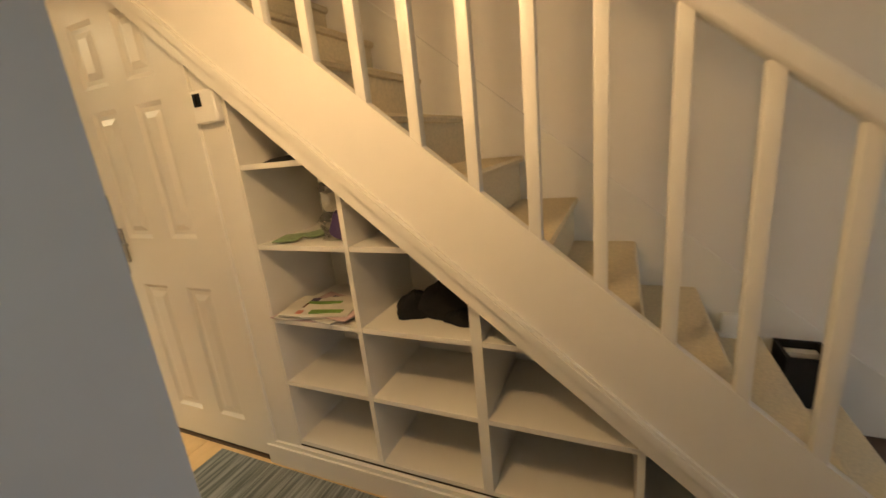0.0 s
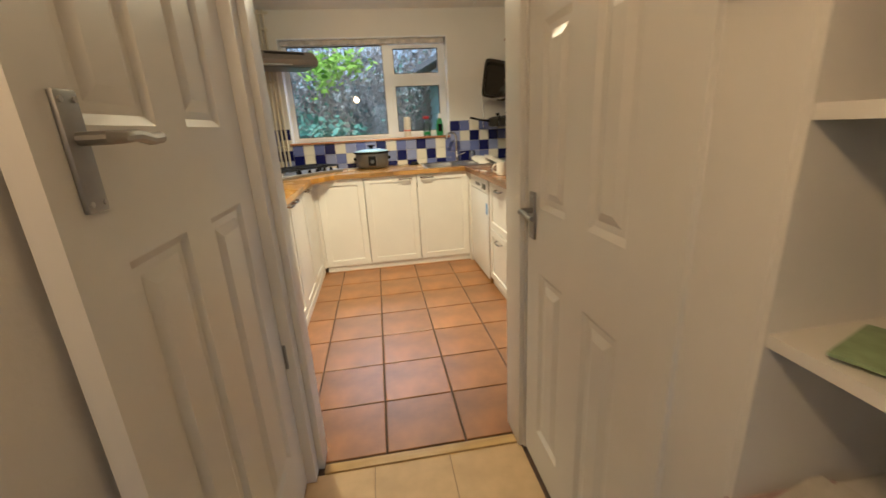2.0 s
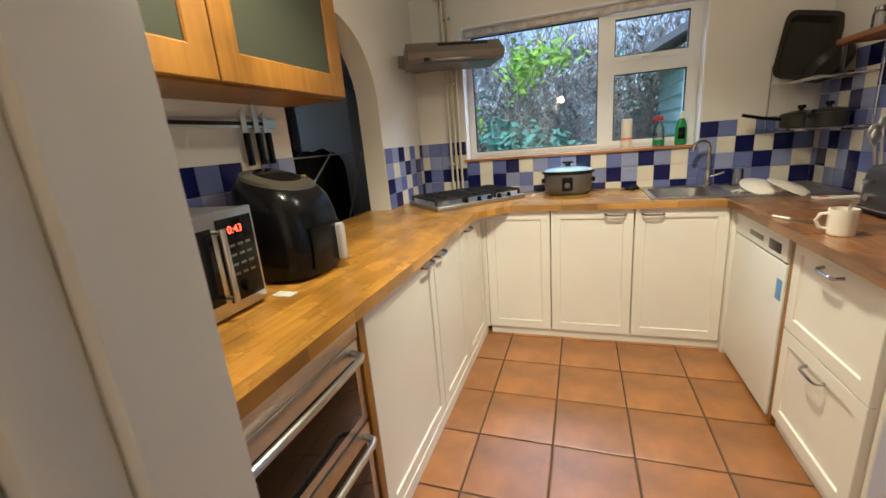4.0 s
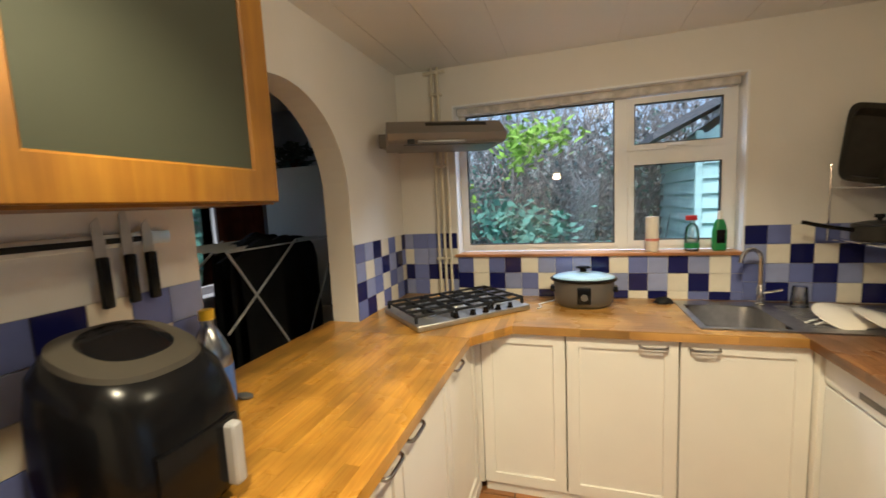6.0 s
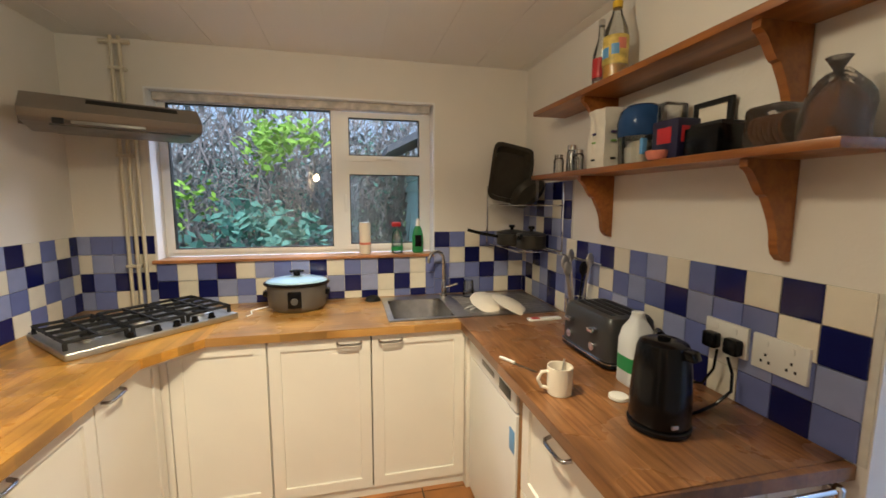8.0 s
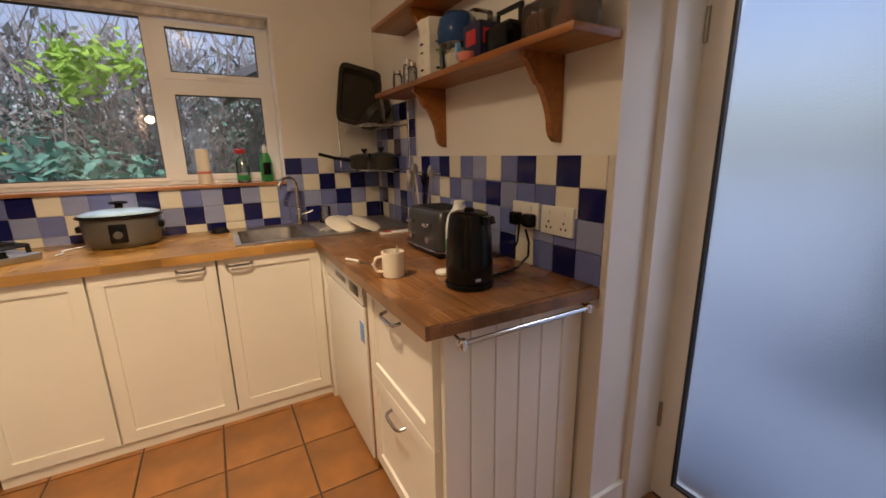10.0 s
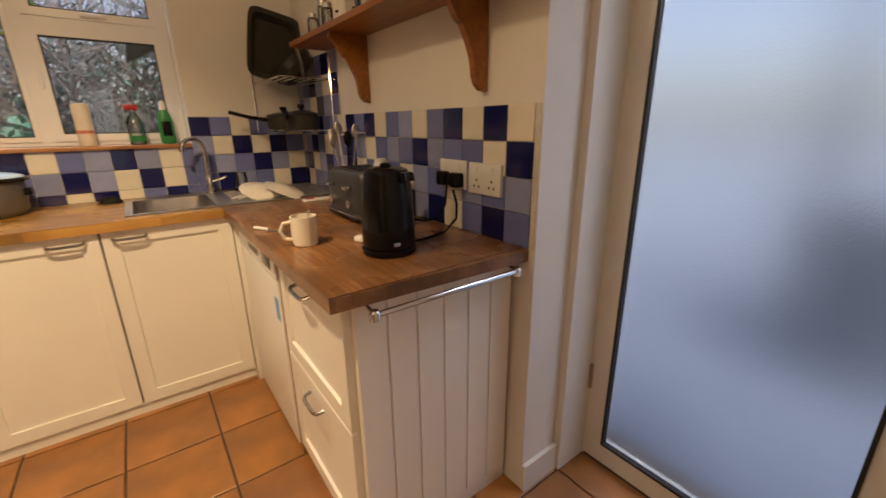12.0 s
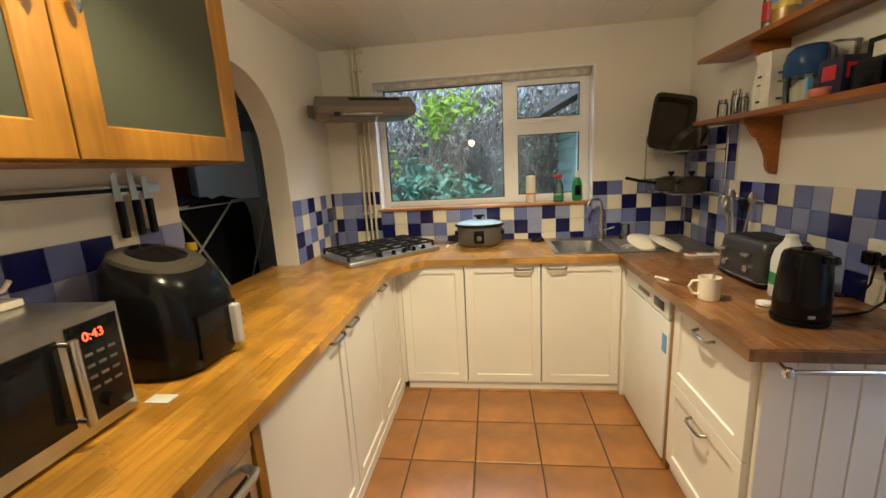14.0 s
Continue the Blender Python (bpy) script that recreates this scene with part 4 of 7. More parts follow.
for x in (2.545, 3.02):
    bm = bmesh.new()
    rod(bm, (x, 3.776, 0.855), (x, 3.727, 0.847), 0.006)
    lathe(bm, [(0.014, 0), (0.014, 0.02), (0.009, 0.026)], (x, 3.727, 0.834))
    part("bracket", bm, CHROME, tr)

# worktops
bm = bmesh.new()
prism(bm, [(XL + 0.002, 2.752), (1.098, 2.752), (1.098, 4.80), (1.262, 5.002), (1.262, 5.643), (XL + 0.002, 5.643), (XL + 0.002, 4.95), (0.275, 4.948), (0.275, 4.032), (XL + 0.002, 4.03)], "z", 0.8705, WT - 0.0043)
for a_, b_ in (([(0.454, 4.801), (1.098, 4.801), (1.262, 5.002), (1.262, 5.643), (0.454, 5.643)], 0), ([(0.275, 4.032), (0.4535, 4.032), (0.4535, 4.948), (0.275, 4.948)], 0)):
    prism(bm, a_, "z", WT - 0.0042, WT)
worktop = solid("worktop", bm, BLOCKY, "oiled oak block worktop with a cut-off corner under the hob", "worktop", smooth=False)
bm = bmesh.new()
prism(bm, [(1.2625, 5.002), (2.4635, 5.002), (2.4635, 5.07), (2.09, 5.085), (2.09, 5.58), (2.4635, 5.60), (2.4635, 5.643), (1.2625, 5.643)], "z", 0.8705, WT - 0.0043)
prism(bm, [(2.0885, 5.0705), (2.0885, 5.5795), (2.4635, 5.60), (2.4635, 5.643), (1.2625, 5.643), (1.2625, 5.60), (2.085, 5.60), (2.085, 5.07)], "z", WT - 0.0042, WT)
w2 = solid("worktop", bm, BLOCKX, "oiled oak block worktop along the window", "worktop", smooth=False)
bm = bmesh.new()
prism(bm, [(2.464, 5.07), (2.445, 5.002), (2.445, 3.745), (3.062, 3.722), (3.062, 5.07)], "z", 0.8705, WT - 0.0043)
w3 = solid("worktop", bm, DARKOAK, "darker oak block worktop beside the kettle", "worktop", smooth=False)
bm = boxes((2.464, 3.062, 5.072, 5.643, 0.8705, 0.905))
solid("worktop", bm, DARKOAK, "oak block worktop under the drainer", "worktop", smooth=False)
bm = bmesh.new()
prism(bm, [(1.068, 4.85), (1.25, 5.028), (1.068, 5.028)], "z", 0.845, 0.8695)
solid("corner_infill", bm, CABW, "white triangular infill below the cut-off worktop corner", "panel", smooth=False)

def ring(xa, xb, y0, y1, z0, z1, wy, wz):
    """A mitred frame in a y-z plane, one connected mesh with softened edges."""
    bm = bmesh.new()
    loops = []
    for x, dy, dz in ((xa, 0, 0), (xb - 0.003, 0, 0), (xb, 0.003, 0.003), (xb, wy - 0.005, wz - 0.005), (xb - 0.005, wy, wz), (xa, wy, wz)):
        loops.append([bm.verts.new((x, y, z)) for y, z in ((y0 + dy, z0 + dz), (y1 - dy, z0 + dz), (y1 - dy, z1 - dz), (y0 + dy, z1 - dz))])
    for p, q in zip(loops, loops[1:] + loops[:1]):
        for k in range(4):
            bm.faces.new((p[k], p[(k + 1) % 4], q[(k + 1) % 4], q[k]))
    return bm


# wall cabinet with frosted doors
wc = thing("wall_cabinet", (0.6, 3.4, 1.54), "beech wall cabinet with frosted glass doors", "cabinet")
for n, r in (("bottom", (0.452, 0.735, 2.78, 4.045, 1.538, 1.556)), ("top", (0.452, 0.735, 2.78, 4.045, 2.24, 2.258)), ("side", (0.452, 0.735, 4.027, 4.045, 1.556, 2.24)),
             ("side", (0.452, 0.735, 3.387, 3.405, 1.556, 2.24)), ("side", (0.452, 0.735, 2.78, 2.798, 1.556, 2.24)), ("back", (0.452, 0.465, 2.798, 4.027, 1.556, 2.24)),
             ("shelf", (0.465, 0.70, 2.798, 3.387, 1.87, 1.885)), ("shelf", (0.465, 0.70, 3.405, 4.027, 1.87, 1.885))):
    part(n, boxes(r), BEECH, wc, "", False)
for a, b, hy in ((3.408, 4.044, 3.45), (2.79, 3.402, 3.36)):
    d = part("door", ring(0.737, 0.757, a, b, 1.545, 2.25, 0.085, 0.085), BEECH, wc, "", False)
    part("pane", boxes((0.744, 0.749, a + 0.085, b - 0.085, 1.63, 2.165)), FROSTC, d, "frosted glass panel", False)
    bm = bmesh.new()
    rod(bm, (0.757, hy, 1.90), (0.775, hy, 1.90), 0.006)
    lathe(bm, [(0.004, -0.03), (0.009, -0.02), (0.011, 0), (0.009, 0.02), (0.004, 0.03)], (0.782, hy, 1.90))
    part("handle", bm, CHROME, d, "small chrome drop pull")

# hob at a slant in the corner
HC, HA = Vector((0.896, 5.252, WT)), radians(45.5)
HOB = Matrix.Translation((0, -0.030, 0)) @ Matrix.Diagonal((1, 0.885, 1, 1))
hob = thing("gas_hob", HC, "stainless steel five-burner gas hob set at a slant", "hob")


def local(bm, centre, turn, fit=Matrix()):
    bm.transform(Matrix.Translation(centre) @ Matrix.Rotation(turn, 4, "Z") @ fit)
    return bm


part("tray", local(bbox(-0.345, 0.345, -0.26, 0.26, 0.0, 0.03, 0.008, 3), HC, HA, HOB), TRAYS, hob)
part("rear_strip", local(bbox(-0.34, 0.34, 0.235, 0.258, 0.03, 0.036, 0.002), HC, HA, HOB), STEEL, hob)
burners = ((-0.225, -0.10, 0.035), (-0.225, 0.115, 0.045), (0.0, 0.01, 0.06), (0.225, -0.10, 0.045), (0.225, 0.115, 0.035))
for x, y, r in burners:
    bm = bmesh.new()
    lathe(bm, [(r * 1.25, 0.03), (r * 1.25, 0.036), (r, 0.04), (r, 0.048)], (x, y, 0), 20)
    b = part("burner", local(bm, HC, HA, HOB), STEEL, hob, "steel burner ring")
    bm = bmesh.new()
    lathe(bm, [(r * 0.85, 0.048), (r * 0.85, 0.054), (r * 0.4, 0.057)], (x, y, 0), 20)
    part("cap", local(bm, HC, HA, HOB), IRON, b, "black burner cap")
for x0, x1 in ((-0.335, -0.117), (-0.109, 0.109), (0.117, 0.335)):
    z0, z1 = 0.058, 0.070
    ring_ = bmesh.new()
    xm = (x0 + x1) / 2
    tube(ring_, [(xm, -0.205, 0.064), (x0 + 0.006, -0.205, 0.064), (x0 + 0.006, 0.225, 0.064), (x1 - 0.006, 0.225, 0.064), (x1 - 0.006, -0.205, 0.064), (xm, -0.205, 0.064)], 0.0075, 4)
    sup = part("pan_support", local(ring_, HC, HA, HOB), IRON, hob, "black cast-iron pan support", False)
    bars = [(xm - 0.005, xm + 0.005, -0.205, 0.225, z0, z1 + 0.002)]
    bars += [(x0, x1, y - 0.005, y + 0.005, z0, z1 + 0.0025) for y in (-0.10, 0.01, 0.115)]
    for r in bars:
        part("bar", local(boxes(r), HC, HA, HOB), IRON, sup, "", False)
    for x in (x0 + 0.008, x1 - 0.008):
        for y in (-0.20, 0.22):
            part("foot", local(boxes((x - 0.007, x + 0.007, y - 0.007, y + 0.007, 0.028, z0)), HC, HA, HOB), IRON, sup, "", False)
for x in (-0.12, -0.02, 0.06, 0.14, 0.22):
    bm = bmesh.new()
    lathe(bm, [(0.018, 0.0305), (0.018, 0.036), (0.014, 0.038), (0.013, 0.054), (0.010, 0.056)], (x, -0.235, 0), 16)
    part("knob", local(bm, HC, HA, HOB), BLACK, hob, "black control knob")

# slanted cooker hood
HD, HT = Vector((0.873, 5.313, 1.835)), radians(26)
hood = thing("cooker_hood", HD, "grey slimline cooker hood set across the corner", "cooker hood")
bm = bmesh.new()
prism(bm, [(-0.20, 0.045), (-0.185, 0.012), (-0.155, 0.0), (0.20, 0.0), (0.20, 0.13), (-0.07, 0.128)], "x", -0.325, 0.30)
bev(bm, 0.006, 2)
part("body", local(bm, HD, HT), HOODM, hood)
bm = bmesh.new()
prism(bm, [(-0.122, 0.094), (-0.090, 0.114), (-0.091, 0.1165), (-0.123, 0.0965)], "x", -0.12, 0.21)
wm = bmesh.new()
prism(wm, [(0.455, 5.33), (0.58, 5.36), (1.03, 5.585), (1.0, 5.642), (0.455, 5.642)], "z", 1.865, 1.945)
part("wall_mount", wm, HOODM, hood, "", False)
part("vent_slot", local(bm, HD, HT), BLACKM, hood, "long dark vent slot", False)
part("filter", local(bbox(-0.24, 0.26, -0.12, 0.18, -0.006, 0.002, 0.002), HD, HT), GREYM, hood, "grey filter underneath")
part("light_lens", local(bbox(-0.17, 0.08, -0.186, -0.165, -0.004, 0.012, 0.003), HD, HT), GREYM, hood, "pale grey light lens under the front edge")
part("switch", local(bbox(-0.225, -0.19, -0.195, -0.175, -0.006, 0.016, 0.002), HD, HT), BLACKM, hood, "small dark switch")

# gas pipes in the corner
pipes = thing("gas_pipes", (0.75, 5.61, WT), "painted vertical pipes clipped to the wall", "pipes")
for x in (0.712, 0.752, 0.79):
    bm = bmesh.new()
    rod(bm, (x, 5.612, WT), (x, 5.612, CZ - 0.002 if x < 0.76 else 1.86), 0.0095)
    part("pipe", bm, PIPEW, pipes)
for z in (1.15, 1.75, 2.2):
    part("clip", bbox(0.695, 0.77, 5.60, 5.644, z, z + 0.015, 0.003), PIPEW, pipes)
bm = bmesh.new()
rod(bm, (0.66, 5.612, CZ - 0.03), (0.80, 5.612, CZ - 0.03), 0.011)
part("elbow", bm, PIPEW, pipes)

# sink, drainer and tap
sink = thing("sink", (2.57, 5.33, WT), "stainless steel inset sink with a drainer to one side", "sink")
bm = bmesh.new()
z = WT + 0.004
box(bm, 2.085, 2.115, 5.08, 5.585, WT - 0.005, z)
box(bm, 2.115, 2.44, 5.08, 5.11, WT - 0.005, z)
box(bm, 2.115, 2.44, 5.50, 5.585, WT - 0.005, z)
box(bm, 2.44, 3.035, 5.08, 5.585, WT - 0.005, z)
part("rim", bm, SINKS, sink, "", False)
bm = bmesh.new()
lv = [(0.163, 0.195, 0.0), (0.158, 0.19, -0.03), (0.15, 0.18, -0.13), (0.12, 0.15, -0.155), (0.02, 0.02, -0.16)]
squircle(bm, lv, (2.2775, 5.305, WT), 5)
bm.faces.ensure_lookup_table()
bmesh.ops.delete(bm, geom=[max(bm.faces, key=lambda f: f.calc_center_median().z if len(f.verts) > 8 else -9)], context="FACES")
part("bowl", bm, SINKS, sink)
for n in range(9):
    part("drainer_rib", bbox(2.53, 3.0, 5.15 + n * 0.045, 5.165 + n * 0.045, z - 0.001, z + 0.003, 0.0012), SINKS, sink)
tap = thing("mixer_tap", (2.475, 5.53, WT), "chrome swan-neck mixer tap behind the sink", "tap")
bm = bmesh.new()
lathe(bm, [(0.024, 0.004), (0.024, 0.012), (0.017, 0.02), (0.017, 0.10), (0.012, 0.11)], (2.475, 5.53, WT), 16)
part("base", bm, CHROME, tap)
bm = bmesh.new()
pts = [(2.475, 5.53, WT + 0.1), (2.475, 5.53, WT + 0.24)]
pts += [(2.475 - 0.055 * (1 - math.cos(a)), 5.53 - 0.03 * (1 - math.cos(a)), WT + 0.24 + 0.06 * math.sin(a)) for a in (math.pi * k / 8 for k in range(1, 8))]
pts += [(2.365, 5.47, WT + 0.235)]
tube(bm, pts, 0.011, 12)
part("spout", bm, CHROME, tap)
bm = bmesh.new()
tube(bm, [(2.488, 5.525, WT + 0.07), (2.52, 5.51, WT + 0.08), (2.555, 5.49, WT + 0.095)], 0.006)
part("lever", bm, CHROME, tap)

# pine shelves with scroll brackets
for zt, tag in ((1.66, "lower"), (1.995, "upper")):
    sh = thing("pine_shelf", (3.0, 4.45, zt - 0.29), "orange varnished pine wall shelf on scroll brackets", "shelf", "pine wall shelves")
    part("board", bbox(2.872, 3.063, 3.71, 5.14, zt - 0.024, zt, 0.004), PINE, sh)
    for y in (4.70, 3.932):
        prof = [(3.063, zt - 0.024), (2.895, zt - 0.024), (2.893, zt - 0.045)]
        prof += [(2.897 + 0.068 * k / 6, zt - 0.05 - 0.07 * math.sin(math.pi / 2 * k / 6) ** 2) for k in range(1, 7)]
        prof += [(2.965 + 0.048 * math.sin(math.pi / 2 * k / 6), zt - 0.12 - 0.13 * k / 6) for k in range(1, 7)]
        prof += [(3.022, zt - 0.275), (3.04, zt - 0.292), (3.063, zt - 0.296)]
        if zt > 1.8:
            prof = [(px, max(pz, 1.672)) for px, pz in prof]
            prof = [p for i, p in enumerate(prof) if i == 0 or (Vector(p) - Vector(prof[i - 1])).length > 0.002]
        bm = bmesh.new()
        prism(bm, prof, "y", y - 0.012, y + 0.012)
        part("bracket", bm, PINE, sh, "scroll cut bracket", False)


# ---------------------------------------------------------------- kitchen things
def bottle(name, x, y, z, profile, material, label, cap=None, band=None, group=""):
    th = thing(name, (x, y, z), label, "bottle", group)
    bm = bmesh.new()
    lathe(bm, profile, (x, y, z), 22)
    part("body", bm, material, th)
    if cap:
        r, z0, z1, m = cap
        bm = bmesh.new()
        lathe(bm, [(r, z0), (r, z1 - 0.003), (r * 0.85, z1)], (x, y, z), 16)
        part("cap", bm, m, th)
    if band:
        r, z0, z1, m = band
        bm = bmesh.new()
        lathe(bm, [(r, z0), (r + 0.0008, z0 + 0.001), (r + 0.0008, z1 - 0.001), (r, z1)], (x, y, z), 22)
        part("label", bm, m, th, "printed label")
    return th


# microwave
mw = thing("microwave", (0.62, 3.13, WT), "steel microwave with a dark door and red digits", "microwave")
part("casing", bbox(0.465, 0.765, 2.885, 3.385, 0.925, 1.205, 0.006), STEEL, mw)
part("front_frame", bbox(0.765, 0.782, 2.885, 3.385, 0.922, 1.207, 0.004), STEEL, mw)
part("door_glass", bbox(0.779, 0.786, 2.905, 3.235, 0.962, 1.168, 0.002), BLACKG, mw, "dark glass door")
cpn = part("control_panel", bbox(0.779, 0.786, 3.255, 3.375, 0.952, 1.185, 0.002), BLACKG, mw, "black control panel")
bm = bmesh.new()
rod(bm, (0.815, 3.243, 0.965), (0.815, 3.243, 1.165), 0.009)
rod(bm, (0.782, 3.243, 0.975), (0.815, 3.243, 0.975), 0.006)
rod(bm, (0.782, 3.243, 1.155), (0.815, 3.243, 1.155), 0.006)
part("handle", bm, STEEL, mw, "steel bar handle")
words("digits", "0:43", 0.030, Matrix.Translation((0.7868, 3.285, 1.142)) @ Matrix.Rotation(radians(90), 4, "Z") @ Matrix.Rotation(radians(90), 4, "X"), RED, cpn)
for r in range(4):
    for c in range(3):
        part("button", bbox(0.7855, 0.7875, 3.282 + c * 0.028, 3.300 + c * 0.028, 1.105 - r * 0.027, 1.112 - r * 0.027, 0.0006), GREYM, cpn)
bm = bmesh.new()
rod(bm, (0.786, 3.315, 0.985), (0.80, 3.315, 0.985), 0.016)
part("dial", bm, BLACK, cpn)
for x in (0.49, 0.74):
    for y in (2.91, 3.36):
        bm = bmesh.new()
        rod(bm, (x, y, WT), (x, y, 0.926), 0.012)
        part("foot", bm, BLACKM, mw)
pk = thing("plastic_clip", (0.50, 3.33, 1.206), "cream plastic clip on top of the microwave", "clip")
bm = bbox(0.47, 0.56, 3.29, 3.36, 1.206, 1.226, 0.006)
part("base", bm, CERAM, pk)
bm = bmesh.new()
tube(bm, [(0.48, 3.30, 1.222), (0.51, 3.32, 1.238), (0.53, 3.345, 1.25), (0.545, 3.35, 1.27)], 0.006)
part("arm", bm, CERAM, pk)
solid("paper_scrap", bbox(0.77, 0.84, 3.41, 3.45, WT + 0.0005, WT + 0.004, 0.001), PAPER, "crumpled white paper slip beside the microwave", "paper")

# air fryer
HANDG = mat("grey_handle", (0.42, 0.42, 0.43), 0.35, vary=0.05)
TAUPE = mat("taupe_plastic", (0.055, 0.048, 0.038), 0.4, vary=0.06)


def sloped(bm):
    """Tip the upper half of the fryer down towards its drawer."""
    for v in bm.verts:
        f = max(0.0, (v.co.z - WT - 0.12) / 0.19)
        v.co.z -= 0.24 * f * (v.co.x - 0.645)
        v.co.x -= 0.02 * f


fr = thing("air_fryer", (0.645, 3.64, WT), "glossy black air fryer with a domed lid", "air fryer")
bm = bmesh.new()
squircle(bm, [(0.13, 0.13, 0.0), (0.15, 0.148, 0.012), (0.165, 0.158, 0.06), (0.168, 0.160, 0.14), (0.162, 0.154, 0.21), (0.15, 0.142, 0.265), (0.125, 0.12, 0.295), (0.10, 0.097, 0.305)], (0.645, 3.64, WT), 3.0, 44)
sloped(bm)
part("body", bm, BLACK, fr)
bm = bmesh.new()
squircle(bm, [(0.125, 0.119, 0.2955), (0.122, 0.116, 0.307), (0.085, 0.08, 0.316)], (0.645, 3.64, WT), 2.6, 36)
sloped(bm)
part("rim", bm, TAUPE, fr, "taupe grey top rim")
bm = bmesh.new()
squircle(bm, [(0.082, 0.077, 0.316), (0.078, 0.073, 0.319)], (0.645, 3.64, WT), 2.4, 30)
sloped(bm)
part("touch_panel", bm, BLACKG, fr)
part("drawer_seam", bbox(0.80, 0.8125, 3.55, 3.73, WT + 0.03, WT + 0.16, 0.006), BLACK, fr)
part("handle", bbox(0.802, 0.838, 3.69, 3.72, WT + 0.03, WT + 0.15, 0.010, 3), HANDG, fr, "pale grey drawer handle")

fr.location, fr.scale = (0.685, 3.655, WT), (0.92, 1.0, 1.14)
MILKY = glass("cloudy_bottle", (0.78, 0.80, 0.74), 0.15, 0.62)
# oil bottle behind the fryer, phone-like cable end
bottle("oil_bottle", 0.52, 3.975, WT, [(0.050, 0), (0.056, 0.008), (0.056, 0.17), (0.054, 0.21), (0.026, 0.275), (0.018, 0.285), (0.018, 0.305)], MILKY,
       "clear cooking oil bottle with a yellow cap and blue label", (0.021, 0.305, 0.335, YELP), (0.0565, 0.05, 0.165, LABELB))
bm = bmesh.new()
lathe(bm, [(0.012, 0.0), (0.018, 0.003), (0.018, 0.011), (0.012, 0.014)], (0.50, 4.10, WT), 14, 1.8, 1.0)
solid("bottle_stopper", bm, GREYM, "small grey plastic stopper on the oak worktop", "stopper")

# knife rack
kr = thing("knife_rack", (0.46, 3.55, 1.45), "magnetic steel knife rack on the wall", "knife rack")
part("rail", bbox(0.452, 0.468, 3.16, 3.935, 1.448, 1.482, 0.002), STEEL, kr, "steel strip")
part("magnet_strip", bbox(0.467, 0.470, 3.165, 3.88, 1.458, 1.472, 0.0008), BLACKM, kr, "black magnetic strip")
for y, l in ((3.752, 0.13), (3.815, 0.15), (3.868, 0.12)):
    kn = thing("kitchen_knife", (0.475, y, 1.28), "steel kitchen knife with a black handle", "knife", "knives on the rack")
    bm = bmesh.new()
    prism(bm, [(y - 0.013, 1.428), (y + 0.013, 1.428), (y + 0.014, 1.47), (y + 0.004, 1.395 + l), (y - 0.012, 1.395 + l * 0.9)], "x", 0.471, 0.4735)
    part("blade", bm, STEEL, kn, "", False)
    part("grip", bbox(0.468, 0.486, y - 0.013, y + 0.012, 1.43 - 0.125, 1.43, 0.006, 2), BLACK, kn, "black handle")

# slow cooker
sc = thing("slow_cooker", (1.605, 5.44, WT), "oval grey slow cooker with a glass lid", "slow cooker")
S = (1.605, 5.44, WT)
bm = bmesh.new()
lathe(bm, [(0.12, 0.0), (0.14, 0.012), (0.155, 0.03), (0.160, 0.09), (0.162, 0.145)], S, 40, 1.0, 0.76)
part("housing", bm, GREYM, sc)
bm = bmesh.new()
lathe(bm, [(0.162, 0.145), (0.176, 0.149), (0.180, 0.157), (0.172, 0.163), (0.150, 0.163)], S, 40, 1.0, 0.76)
part("stoneware_rim", bm, BLACK, sc)
bm = bmesh.new()
lathe(bm, [(0.166, 0.164), (0.160, 0.172), (0.13, 0.182), (0.08, 0.190), (0.02, 0.193)], S, 40, 1.0, 0.76)
part("lid", bm, SKYLID, sc, "glass lid with the window's pale blue reflection painted in")
bm = bmesh.new()
lathe(bm, [(0.014, 0.193), (0.014, 0.208), (0.03, 0.213), (0.03, 0.222), (0.018, 0.226)], S, 20, 1.3, 0.8)
part("knob", bm, BLACK, sc)
for s in (-1, 1):
    part("side_handle", bbox(1.605 + s * 0.158 - 0.02, 1.605 + s * 0.158 + 0.02, 5.405, 5.475, WT + 0.085, WT + 0.115, 0.008, 3), BLACK, sc)
bm = bbox(1.57, 1.64, 5.305, 5.325, WT + 0.035, WT + 0.125, 0.008, 3)
part("control_panel", bm, BLACK, sc)
bm = bmesh.new()
rod(bm, (1.605, 5.305, WT + 0.075), (1.605, 5.293, WT + 0.075), 0.018)
part("dial", bm, GREYM, sc)
cord = thing("power_cord", (1.40, 5.52, WT), "thin cream power cord lying on the worktop", "cord")
bm = bmesh.new()
tube(bm, [(1.47, 5.52, WT + 0.02), (1.43, 5.50, WT + 0.006), (1.39, 5.46, WT + 0.005), (1.36, 5.42, WT + 0.005), (1.38, 5.36, WT + 0.005), (1.36, 5.32, WT + 0.005)], 0.004, 6)
part("cable", bm, WHITEP, cord)

